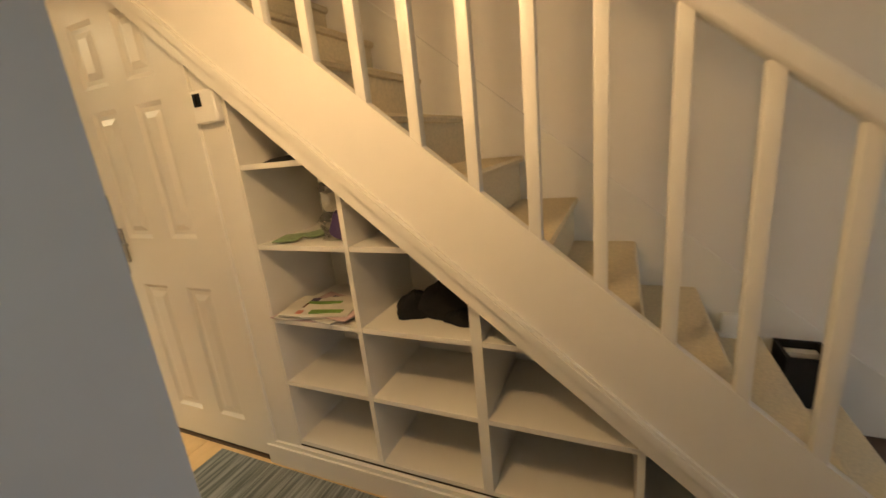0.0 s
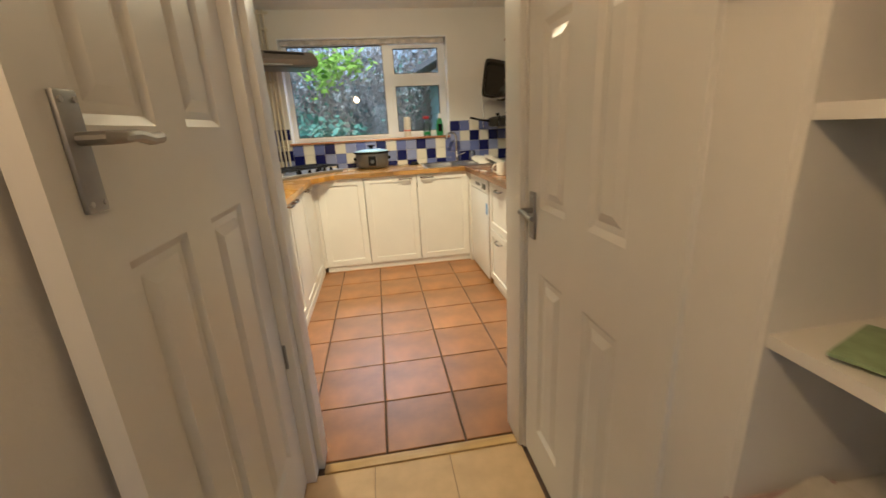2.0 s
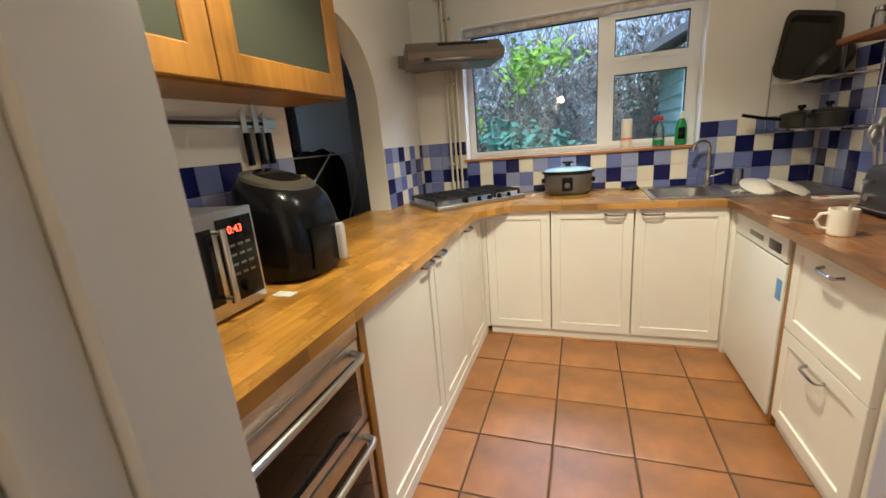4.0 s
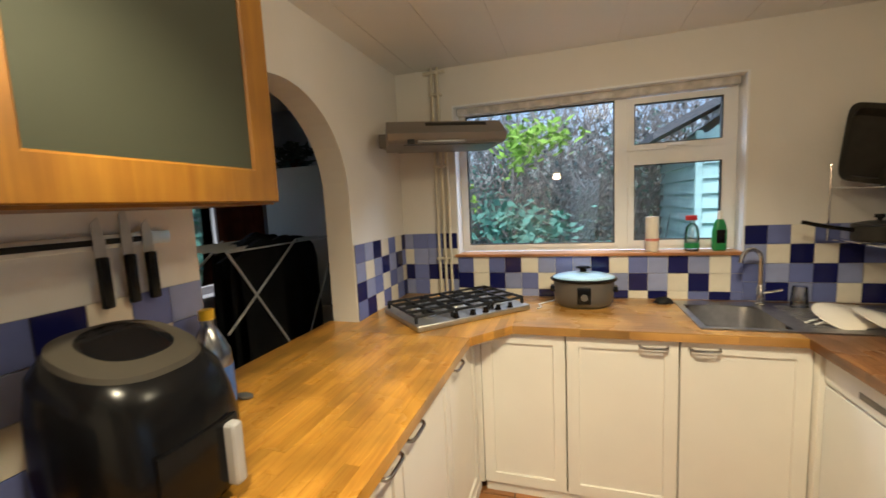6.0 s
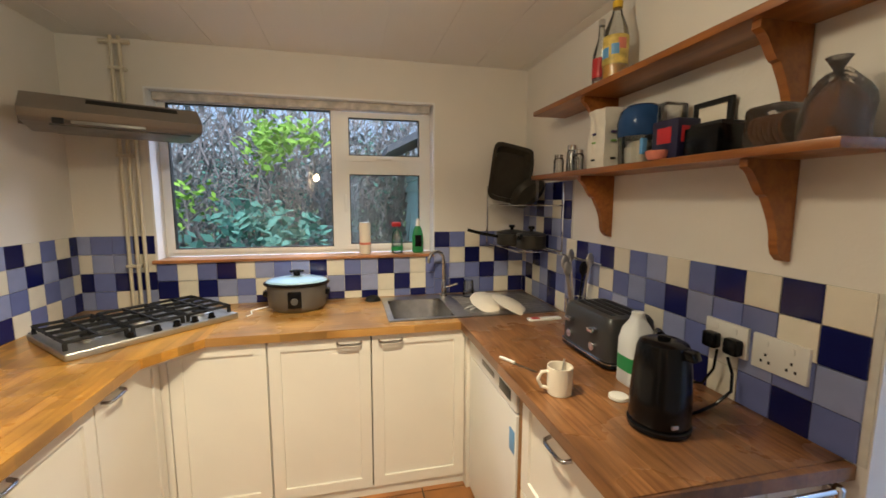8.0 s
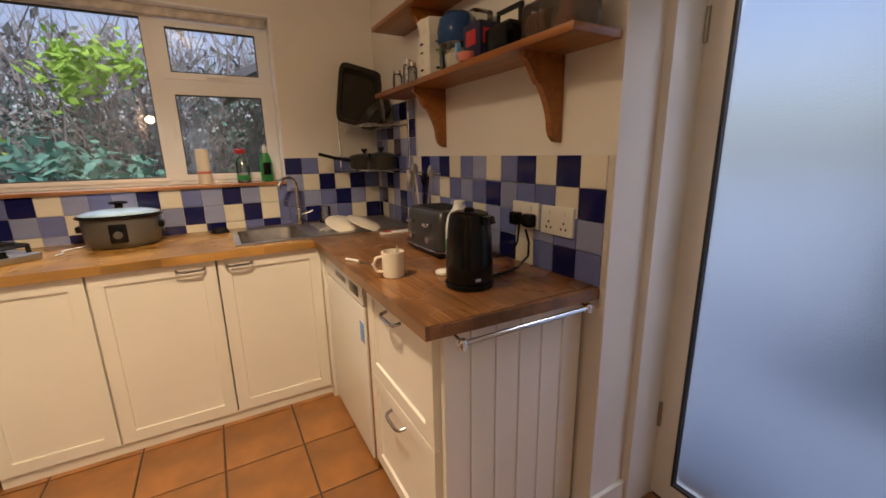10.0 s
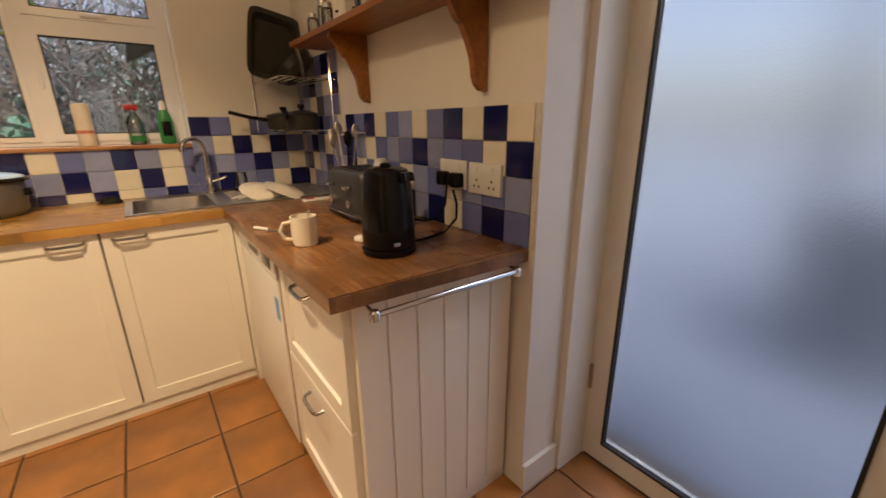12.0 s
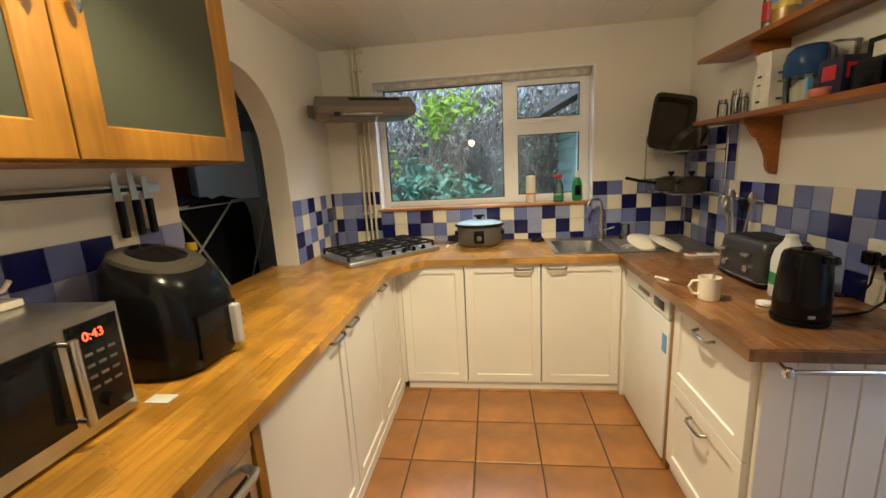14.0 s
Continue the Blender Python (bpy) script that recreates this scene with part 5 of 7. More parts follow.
# brush beside the sink, glass, plates, cutlery
bm = bmesh.new()
draped(bm, 2.03, 5.54, WT, 0.05, 0.03, 0.035, 9.0)
solid("scouring_pad", bm, BLACKM, "dark scouring pad beside the sink", "pad")
gl = thing("drinking_glass", (2.63, 5.50, WT + 0.007), "clear drinking glass upside down on the drainer", "glass")
bm = bmesh.new()
lathe(bm, [(0.036, 0.0), (0.038, 0.001), (0.031, 0.10), (0.028, 0.104), (0.005, 0.104)], (2.63, 5.50, WT + 0.007), 24)
part("tumbler", bm, JARG, gl)
for n, (x, y, tx, ty, rz) in enumerate(((2.69, 5.23, 18, 10, 0), (2.80, 5.17, 12, 22, 20))):
    pl = thing("dinner_plate", (x, y, WT + 0.01), "cream china plate leaning on the drainer", "plate", "plates on the drainer")
    bm = bmesh.new()
    lathe(bm, [(0.055, 0.0), (0.065, 0.003), (0.10, 0.014), (0.122, 0.019), (0.124, 0.022), (0.10, 0.018), (0.06, 0.007), (0.01, 0.006)], (0, 0, 0), 40)
    bm.transform(Matrix.Translation((x, y, WT + 0.045)) @ Matrix.Rotation(radians(tx), 4, "X") @ Matrix.Rotation(radians(ty + 180), 4, "Y"))
    part("dish", bm, CERAM, pl)
for a, b in (((2.52, 5.20), (2.60, 5.26)), ((2.545, 5.175), (2.61, 5.215))):
    bm = bmesh.new()
    tube(bm, [(a[0], a[1], WT + 0.012), ((a[0] + b[0]) / 2, (a[1] + b[1]) / 2, WT + 0.016), (b[0], b[1], WT + 0.011)], 0.005, 6)
    solid("spoon_handle", bm, WHITEP, "white plastic spoon lying on the drainer", "spoon", "cutlery on the drainer")
pkt = thing("foil_packet", (2.87, 4.95, WT), "small silver packet on the worktop", "packet")
part("film", bbox(2.79, 2.97, 4.93, 4.97, WT, WT + 0.012, 0.005, 2), WHITEP, pkt)
part("print", bbox(2.81, 2.85, 4.932, 4.968, WT + 0.011, WT + 0.0128, 0.0005), REDP, pkt, "small red print")

# toaster
to = thing("toaster", (2.915, 4.50, WT), "charcoal four-slice toaster with chrome trim", "toaster")
TB = (2.915, 4.50, WT)
bm = bmesh.new()
squircle(bm, [(0.100, 0.155, 0.02), (0.108, 0.165, 0.03), (0.106, 0.163, 0.14), (0.102, 0.158, 0.175), (0.092, 0.148, 0.19), (0.08, 0.135, 0.194)], TB, 8, 48)
part("shell", bm, CHARC, to)
bm = bmesh.new()
squircle(bm, [(0.106, 0.163, 0.006), (0.114, 0.171, 0.012), (0.113, 0.170, 0.026), (0.107, 0.164, 0.032)], TB, 8, 48)
part("base", bm, BLACK, to)
bm = bmesh.new()
squircle(bm, [(0.1145, 0.1715, 0.024), (0.1145, 0.1715, 0.028)], TB, 8, 48)
part("trim", bm, CHROME, to, "chrome trim line")
for x in (2.862, 2.898, 2.934, 2.970):
    part("slot", boxes((x - 0.011, x + 0.011, 4.385, 4.615, WT + 0.1945, WT + 0.1965)), BLACKM, to, "", False)
for y in (4.42, 4.58):
    part("lever", bbox(2.782, 2.812, y - 0.018, y + 0.018, WT + 0.125, WT + 0.142, 0.005, 2), CHROME, to, "chrome lever")
    bm = bmesh.new()
    rod(bm, (2.808, y, WT + 0.07), (2.793, y, WT + 0.07), 0.016, seg=18)
    part("dial", bm, CHROME, to, "chrome browning dial")
for dx in (-0.08, 0.08):
    for dy in (-0.13, 0.13):
        bm = bmesh.new()
        rod(bm, (2.915 + dx, 4.50 + dy, WT), (2.915 + dx, 4.50 + dy, WT + 0.008), 0.01)
        part("foot", bm, BLACKM, to)

to.location = (2.905, 4.468, WT)

# milk bottle, kettle, mug, lid, knife
mk = thing("milk_bottle", (2.85, 4.235, WT), "white plastic milk bottle with a green label", "bottle")
bm = bmesh.new()
squircle(bm, [(0.044, 0.044, 0), (0.048, 0.048, 0.006), (0.048, 0.048, 0.15), (0.04, 0.04, 0.19), (0.022, 0.022, 0.222), (0.019, 0.019, 0.235)], (2.85, 4.235, WT), 4, 28)
part("body", bm, MILK, mk)
bm = bmesh.new()
squircle(bm, [(0.0485, 0.0485, 0.05), (0.0485, 0.0485, 0.10)], (2.85, 4.235, WT), 4, 28)
part("label", bm, GREENP, mk, "green printed label")
bm = bmesh.new()
lathe(bm, [(0.021, 0.235), (0.021, 0.248), (0.017, 0.25)], (2.85, 4.235, WT), 16)
part("cap", bm, MILK, mk, "white cap")
bm = bmesh.new()
tube(bm, [(2.85, 4.275, WT + 0.14), (2.85, 4.285, WT + 0.17), (2.85, 4.275, WT + 0.20), (2.85, 4.25, WT + 0.225)], 0.009, 8)
part("grip", bm, MILK, mk)

ke = thing("electric_kettle", (2.735, 3.972, WT), "glossy black electric kettle on its base", "kettle")
K = (2.735, 3.972, WT)
bm = bmesh.new()
lathe(bm, [(0.066, 0.0), (0.080, 0.004), (0.081, 0.016), (0.074, 0.020)], K, 32)
part("base", bm, BLACK, ke)
bm = bmesh.new()
lathe(bm, [(0.074, 0.020), (0.078, 0.028), (0.077, 0.09), (0.072, 0.17), (0.066, 0.225), (0.060, 0.240), (0.045, 0.247), (0.01, 0.248)], K, 36)
part("jug", bm, BLACK, ke)
bm = bmesh.new()
prism(bm, [(0, 0), (0.032, 0), (0.024, 0.024), (-0.01, 0.026)], "y", -0.02, 0.02)
bev(bm, 0.005, 2)
bm.transform(Matrix.Translation((K[0] + 0.02, K[1] - 0.055, K[2] + 0.212)) @ Matrix.Rotation(radians(-70), 4, "Z"))
part("spout", bm, BLACK, ke)
bm = bmesh.new()
d = Vector((0.55, 0.84, 0)).normalized()
c = Vector(K)
tube(bm, [c + d * 0.055 + Vector((0, 0, 0.238)), c + d * 0.10 + Vector((0, 0, 0.235)), c + d * 0.122 + Vector((0, 0, 0.205)), c + d * 0.122 + Vector((0, 0, 0.10)), c + d * 0.105 + Vector((0, 0, 0.055)), c + d * 0.072 + Vector((0, 0, 0.04))], 0.013, 10)
part("handle", bm, BLACK, ke)
bm = bmesh.new()
lathe(bm, [(0.016, 0.248), (0.016, 0.256), (0.01, 0.259)], K, 16)
part("lid_knob", bm, BLACK, ke)
part("logo_plate", bbox(K[0] - 0.028, K[0] - 0.008, K[1] - 0.0785, K[1] - 0.0745, WT + 0.034, WT + 0.044, 0.001), STEEL, ke, "small steel maker's plate")
bm = bmesh.new()
tube(bm, [(2.815, 3.985, WT + 0.008), (2.90, 4.00, WT + 0.006), (2.98, 4.02, WT + 0.01), (3.02, 4.01, WT + 0.05), (3.03, 4.02, WT + 0.10), (3.03, 4.04, WT + 0.145)], 0.0045, 8)
part("cord", bm, BLACK, ke, "black power cord")
mk.location, ke.location = (2.84, 4.212, WT), (2.725, 3.968, WT)
mug = thing("mug", (2.552, 4.20, WT), "plain cream mug with a spoon inside", "mug")
M = (2.552, 4.20, WT)
bm = bmesh.new()
lathe(bm, [(0.036, 0.0), (0.039, 0.003), (0.041, 0.045), (0.041, 0.092), (0.0375, 0.092), (0.036, 0.05), (0.034, 0.012), (0.004, 0.010)], M, 32)
part("cup", bm, CERAM, mug)
bm = bmesh.new()
tube(bm, [(M[0] - 0.038, M[1] + 0.004, WT + 0.076), (M[0] - 0.06, M[1] + 0.008, WT + 0.074), (M[0] - 0.071, M[1] + 0.01, WT + 0.05), (M[0] - 0.06, M[1] + 0.008, WT + 0.025), (M[0] - 0.038, M[1] + 0.004, WT + 0.02)], 0.006, 10)
part("handle", bm, CERAM, mug)
bm = bmesh.new()
tube(bm, [(M[0] - 0.01, M[1], WT + 0.014), (M[0] + 0.015, M[1] + 0.012, WT + 0.06), (M[0] + 0.026, M[1] + 0.02, WT + 0.105)], 0.003, 6)
solid("teaspoon", bm, STEEL, "steel teaspoon standing in the mug", "spoon")
bm = bmesh.new()
lathe(bm, [(0.026, 0), (0.03, 0.003), (0.029, 0.012), (0.02, 0.014)], (2.715, 4.125, WT), 20)
solid("coaster", bm, WHITEP, "small round white coaster on the worktop", "coaster")
kn = thing("table_knife", (2.54, 4.49, WT), "table knife lying on the worktop", "knife")
bm = bmesh.new()
tube(bm, [(2.468, 4.51, WT + 0.006), (2.484, 4.478, WT + 0.007), (2.502, 4.445, WT + 0.006)], 0.006, 8)
part("grip", bm, WHITEP, kn)
bm = bmesh.new()
prism(bm, [(2.497, 4.452), (2.508, 4.446), (2.553, 4.362), (2.546, 4.357), (2.494, 4.445)], "z", WT + 0.001, WT + 0.004)
part("blade", bm, STEEL, kn, "", False)

# sockets and plugs
for y0, y1, z0, z1 in ((4.00, 4.145, 1.055, 1.152), (3.835, 3.985, 1.050, 1.150)):
    so = thing("wall_socket", (3.06, (y0 + y1) / 2, z0), "white double wall socket over the tiles", "socket", "double sockets")
    plt = part("plate", bbox(3.046, 3.058, y0, y1, z0, z1, 0.003), WHITEP, so)
    for yy in (y0 + 0.04, y1 - 0.04):
        part("switch", bbox(3.043, 3.047, yy - 0.006, yy + 0.006, z1 - 0.03, z1 - 0.012, 0.001), WHITEP, plt)
        if y0 < 3.9:
            for dy, dz in ((0, 0.045), (-0.011, 0.025), (0.011, 0.025)):
                part("pin_hole", bbox(3.0448, 3.0465, yy + dy - 0.003, yy + dy + 0.003, z0 + dz - 0.004, z0 + dz + 0.004, 0.0004, 1), BLACKM, plt)
for y in (4.03, 4.105):
    pg = thing("plug", (3.03, y, 1.07), "black three-pin plug in the socket", "plug", "plugs")
    part("body", bbox(3.012, 3.046, y - 0.024, y + 0.024, 1.063, 1.113, 0.011, 3), BLACK, pg)
bm = bmesh.new()
tube(bm, [(3.03, 4.105, 1.066), (3.028, 4.11, 1.0), (3.01, 4.13, 0.945), (2.99, 4.19, 0.93), (2.96, 4.32, 0.925)], 0.004, 8)
part("cord", bm, BLACK, to, "black cord hanging from a plug")

# window sill things
bottle("detergent_carton", 1.995, 5.69, 1.1835, [(0.034, 0), (0.036, 0.003), (0.036, 0.185), (0.034, 0.20), (0.02, 0.203)], CERAM, "cream cylindrical cleaner tub on the sill", None, (0.0362, 0.06, 0.075, PINKP))
sp = bottle("spray_bottle", 2.20, 5.69, 1.1835, [(0.034, 0), (0.037, 0.004), (0.037, 0.10), (0.03, 0.135), (0.014, 0.155), (0.013, 0.175)], JARG, "clear spray bottle with a red trigger", None, (0.0373, 0.015, 0.045, GREENP))
part("trigger", bbox(2.165, 2.225, 5.68, 5.70, 1.355, 1.385, 0.006, 2), REDP, sp, "red trigger head")
gb = thing("washing_up_bottle", (2.335, 5.69, 1.1835), "green washing-up liquid bottle on the sill", "bottle")
bm = bmesh.new()
squircle(bm, [(0.03, 0.018, 0), (0.036, 0.022, 0.01), (0.036, 0.022, 0.11), (0.028, 0.018, 0.15), (0.016, 0.014, 0.175)], (2.335, 5.69, 1.1835), 2.6, 24)
part("body", bm, GREENP, gb)
bm = bmesh.new()
lathe(bm, [(0.014, 0.175), (0.014, 0.205), (0.008, 0.222)], (2.335, 5.69, 1.1835), 14)
part("cap", bm, WHITEP, gb)
part("label", bbox(2.315, 2.357, 5.666, 5.669, 1.225, 1.30, 0.0008), BLACK, gb, "dark printed label")

# corner pan rack of steel wire
rk = thing("pan_rack", (2.93, 5.40, 1.23), "steel wire corner rack hung above the sink", "rack")
for z in (1.245, 1.50):
    bm = bmesh.new()
    tube(bm, [(2.79, 5.62, z), (2.79, 5.10, z), (3.05, 5.10, z), (3.05, 5.62, z)], 0.004, 6)
    shelf = part("wire_shelf", bm, CHROME, rk, "wire shelf")
    for n in range(7):
        bm = bmesh.new()
        rod(bm, (2.80 + n * 0.04, 5.10, z), (2.80 + n * 0.04, 5.62, z), 0.003, seg=6)
        part("wire", bm, CHROME, shelf)
for x, y in ((3.05, 5.10), (2.79, 5.625)):
    bm = bmesh.new()
    rod(bm, (x, y, 1.235), (x, y, 1.62), 0.005, seg=8)
    part("upright", bm, CHROME, rk)
bm = bmesh.new()
rod(bm, (3.03, 4.70, 1.235), (3.03, 5.10, 1.235), 0.004, seg=8)
part("hook_rail", bm, CHROME, rk)
# roasting tin leaning on the upper shelf
rt = thing("roasting_tin", (2.90, 5.55, 1.51), "black rectangular roasting tin stood on edge", "roasting tin")
bm = bmesh.new()
squircle(bm, [(0.108, 0.15, 0.0), (0.124, 0.166, 0.05), (0.142, 0.188, 0.052), (0.142, 0.188, 0.057), (0.121, 0.163, 0.054), (0.104, 0.146, 0.006), (0.01, 0.01, 0.005)], (0, 0, 0), 7, 44)
bm.transform(Matrix.Translation((2.905, 5.555, 1.685)) @ Matrix.Rotation(radians(11), 4, "Y") @ Matrix.Rotation(radians(80), 4, "X"))
part("tray", bm, NONSTICK, rt)
fp = thing("frying_pan", (2.98, 5.36, 1.51), "black frying pan tipped on the rack", "pan")
bm = bmesh.new()
lathe(bm, [(0.09, 0.0), (0.10, 0.006), (0.12, 0.045), (0.123, 0.045), (0.103, 0.008), (0.01, 0.006)], (0, 0, 0), 36)
bm.transform(Matrix.Translation((2.985, 5.38, 1.555)) @ Matrix.Rotation(radians(-50), 4, "Y") @ Matrix.Rotation(radians(12), 4, "X"))
part("dish", bm, NONSTICK, fp)
bm = bmesh.new()
tube(bm, [(2.97, 5.27, 1.53), (2.94, 5.20, 1.58), (2.90, 5.12, 1.63)], 0.009, 8)
part("handle", bm, STEEL, fp, "steel handle")
for n, (x, y, r, h) in enumerate(((2.90, 5.46, 0.095, 0.07), (2.93, 5.24, 0.085, 0.075))):
    sp_ = thing("saucepan", (x, y, 1.25), "black saucepan with a glass lid on the wire rack", "pan", "saucepans")
    bm = bmesh.new()
    lathe(bm, [(r * 0.92, 0.0), (r, 0.006), (r, h), (r * 1.03, h + 0.002)], (x, y, 1.249), 34)
    part("pot", bm, NONSTICK, sp_)
    bm = bmesh.new()
    lathe(bm, [(r * 1.03, h + 0.003), (r * 0.95, h + 0.012), (r * 0.4, h + 0.024)], (x, y, 1.249), 34)
    part("lid", bm, CHARC, sp_, "dark lid with a bright rim")
    bm = bmesh.new()
    lathe(bm, [(0.01, h + 0.024), (0.01, h + 0.035), (0.02, h + 0.04), (0.018, h + 0.055)], (x, y, 1.249), 16)
    part("knob", bm, BLACK, sp_)
    bm = bmesh.new()
    e = (x - r - 0.19, y + 0.02, 1.249 + h + 0.025) if n == 0 else (x - r - 0.03, y - 0.12, 1.249 + h + 0.01)
    tube(bm, [(x - r * 0.95, y, 1.249 + h - 0.018), ((x - r + e[0]) / 2, (y + e[1]) / 2, 1.249 + h), e], 0.010, 8)
    part("handle", bm, BLACK, sp_)
# utensils hanging from the rail and standing in a holder
uh = thing("utensil_holder", (2.99, 4.82, WT), "steel wire utensil holder behind the toaster", "holder")
for k in range(14):
    bm = bmesh.new()
    a = 2 * math.pi * k / 14
    rod(bm, (2.985 + 0.05 * math.cos(a), 4.82 + 0.05 * math.sin(a), WT), (2.985 + 0.055 * math.cos(a), 4.82 + 0.055 * math.sin(a), WT + 0.14), 0.002, seg=5)
    part("wire", bm, CHROME, uh)
for z in (0.004, 0.07, 0.14):
    bm = bmesh.new()
    ring = [(2.985 + 0.053 * math.cos(a), 4.82 + 0.053 * math.sin(a), WT + z) for a in (2 * math.pi * k / 20 for k in range(21))]
    tube(bm, ring, 0.0028, 5)
    part("hoop", bm, CHROME, uh)
for n, (dx, dy, l, m, kind) in enumerate(((-0.02, 0.02, 0.31, STEEL, "ladle"), (0.02, -0.01, 0.33, STEEL, "spatula"), (-0.01, -0.03, 0.30, BLACK, "serving_spoon"), (0.0, 0.03, 0.34, STEEL, "whisk"), (-0.03, -0.005, 0.29, STEEL, "serving_fork"))):
    ut = thing(kind, (2.985, 4.82, WT + 0.005), "kitchen utensil standing in the wire holder", "utensil", "utensils in the holder")
    a, b = Vector((2.985 + dx * 0.5, 4.82 + dy * 0.5, WT + 0.006)), Vector((2.985 + dx * 2.2, 4.82 + dy * 2.6, WT + l))
    bm = bmesh.new()
    rod(bm, a, b, 0.0045, 0.006, 8)
    part("grip", bm, m, ut)
    bm = bmesh.new()
    lathe(bm, [(0.004, -0.035), (0.02, -0.015), (0.022, 0.01), (0.01, 0.035)], b, 14, 1.0, 0.3)
    part("head", bm, m, ut)

# things on the lower pine shelf
Z1 = 1.6605
for n, (x, y, h) in enumerate(((2.93, 4.95, 0.092), (2.94, 4.845, 0.125), (2.925, 4.765, 0.095), (2.985, 4.90, 0.10))):
    sj = thing("spice_jar", (x, y, Z1), "small clear glass spice jar with a silver lid", "jar", "spice jars")
    bm = bmesh.new()
    lathe(bm, [(0.022, 0), (0.025, 0.003), (0.025, h * 0.75), (0.02, h * 0.82)], (x, y, Z1), 18)
    part("jar", bm, JARG, sj)
    bm = bmesh.new()
    lathe(bm, [(0.022, h * 0.82), (0.022, h), (0.018, h + 0.002)], (x, y, Z1), 18)
    part("lid", bm, CHROME, sj)
tn = thing("sugar_packet", (2.95, 4.66, Z1), "white printed paper packet on the shelf", "packet")
bm = bmesh.new()
box(bm, 2.905, 2.99, 4.545, 4.66, Z1, Z1 + 0.235)
bmesh.ops.subdivide_edges(bm, edges=list(bm.edges), cuts=7, use_grid_fill=True)
for v in bm.verts:
    if v.co.z > Z1 + 0.005:
        v.co += Vector((noise.noise(v.co * 17), noise.noise(v.co * 17 + Vector((5, 0, 0))), 0.4 * noise.noise(v.co * 21))) * 0.011
part("paper", bm, PAPER, tn)
for z, m in ((0.03, BLACKM), (0.10, GREENB), (0.135, PURP)):
    part("print", bbox(2.897, 2.908, 4.60, 4.622, Z1 + z, Z1 + z + 0.008, 0.002), m, tn, "unreadable print", False)
    part("print", bbox(2.935, 2.957, 4.538, 4.55, Z1 + z + 0.004, Z1 + z + 0.012, 0.002), m, tn, "unreadable print", False)
BLUEG = mat("translucent_blue", (0.03, 0.08, 0.22), 0.16, vary=0.2, scale=18, trans=0.35, ior=1.2)
bt = thing("biscuit_tub", (2.96, 4.405, Z1), "clear tub with a blue domed lid and blue label", "tub")
bm = bmesh.new()
lathe(bm, [(0.068, 0), (0.074, 0.004), (0.078, 0.09), (0.078, 0.10)], (2.96, 4.405, Z1), 30)
part("tub", bm, JARG, bt)
bm = bmesh.new()
lathe(bm, [(0.0785, 0.098), (0.082, 0.105), (0.083, 0.15), (0.074, 0.19), (0.05, 0.212), (0.01, 0.218)], (2.96, 4.405, Z1), 30)
part("lid", bm, BLUEG, bt, "translucent blue domed lid")
bm = bmesh.new()
lathe(bm, [(0.05, 0.005), (0.055, 0.06), (0.03, 0.085)], (2.96, 4.405, Z1), 24)
part("contents", bm, CERAM, bt, "pale contents")
part("label", bbox(2.905, 2.925, 4.325, 4.34, Z1 + 0.03, Z1 + 0.085, 0.003), SKYP, bt, "blue label")
cn = thing("plastic_container", (2.985, 4.335, Z1), "tall clear plastic food container", "container")
part("box", bbox(2.95, 3.04, 4.275, 4.318, Z1, Z1 + 0.20, 0.008, 2), JARG, cn)
tp = thing("tea_packet", (2.945, 4.215, Z1), "dark blue and red tea packet", "packet")
part("carton", bbox(2.90, 2.985, 4.165, 4.275, Z1, Z1 + 0.125, 0.006, 2), mat("dark_blue_card", (0.012, 0.012, 0.045), 0.4), tp)
part("panel", bbox(2.8985, 2.9005, 4.19, 4.25, Z1 + 0.05, Z1 + 0.10, 0.0004), REDP, tp, "red printed panel")
part("panel_end", bbox(2.915, 2.965, 4.1635, 4.1655, Z1 + 0.05, Z1 + 0.10, 0.0004), REDP, tp, "red printed panel")
bm = bmesh.new()
lathe(bm, [(0.028, 0), (0.036, 0.012), (0.038, 0.028), (0.03, 0.03)], (2.893, 4.235, Z1), 20)
solid("egg_cup", bm, PINKP, "small pink bowl on the shelf edge", "bowl")
ph = thing("picture_frame", (3.04, 4.19, Z1), "small dark picture frame leaning on the wall", "picture frame")
bm = boxes((3.035, 3.05, 4.11, 4.125, Z1, Z1 + 0.185), (3.035, 3.05, 4.235, 4.25, Z1, Z1 + 0.185), (3.035, 3.05, 4.125, 4.235, Z1, Z1 + 0.015), (3.035, 3.05, 4.125, 4.235, Z1 + 0.17, Z1 + 0.185))
part("frame", bm, BLACKM, ph, "", False)
part("mount", bbox(3.042, 3.046, 4.124, 4.236, Z1 + 0.014, Z1 + 0.171, 0.0005), CERAM, ph, "plain cream card")
bb = thing("black_box", (2.96, 4.09, Z1), "black cardboard box with a printed front", "box")
part("carton", bbox(2.915, 3.02, 4.035, 4.155, Z1, Z1 + 0.085, 0.005, 2), BLACK, bb)
part("flap", bbox(2.93, 3.01, 4.04, 4.15, Z1 + 0.0845, Z1 + 0.097, 0.003, 2), BLACKM, bb)
bx_ = thing("biscuit_packet", (2.95, 3.90, Z1), "clear packet of brown biscuits", "packet")
for k in range(7):
    bm = bmesh.new()
    lathe(bm, [(0.036, -0.0045), (0.039, -0.002), (0.039, 0.002), (0.036, 0.0045)], (0, 0, 0), 18)
    bm.transform(Matrix.Translation((2.95, 3.868 + k * 0.0125, Z1 + 0.045)) @ Matrix.Rotation(radians(84 + 3 * (k % 3)), 4, "X"))
    part("biscuit", bm, BROWNB, bx_, "brown biscuit")
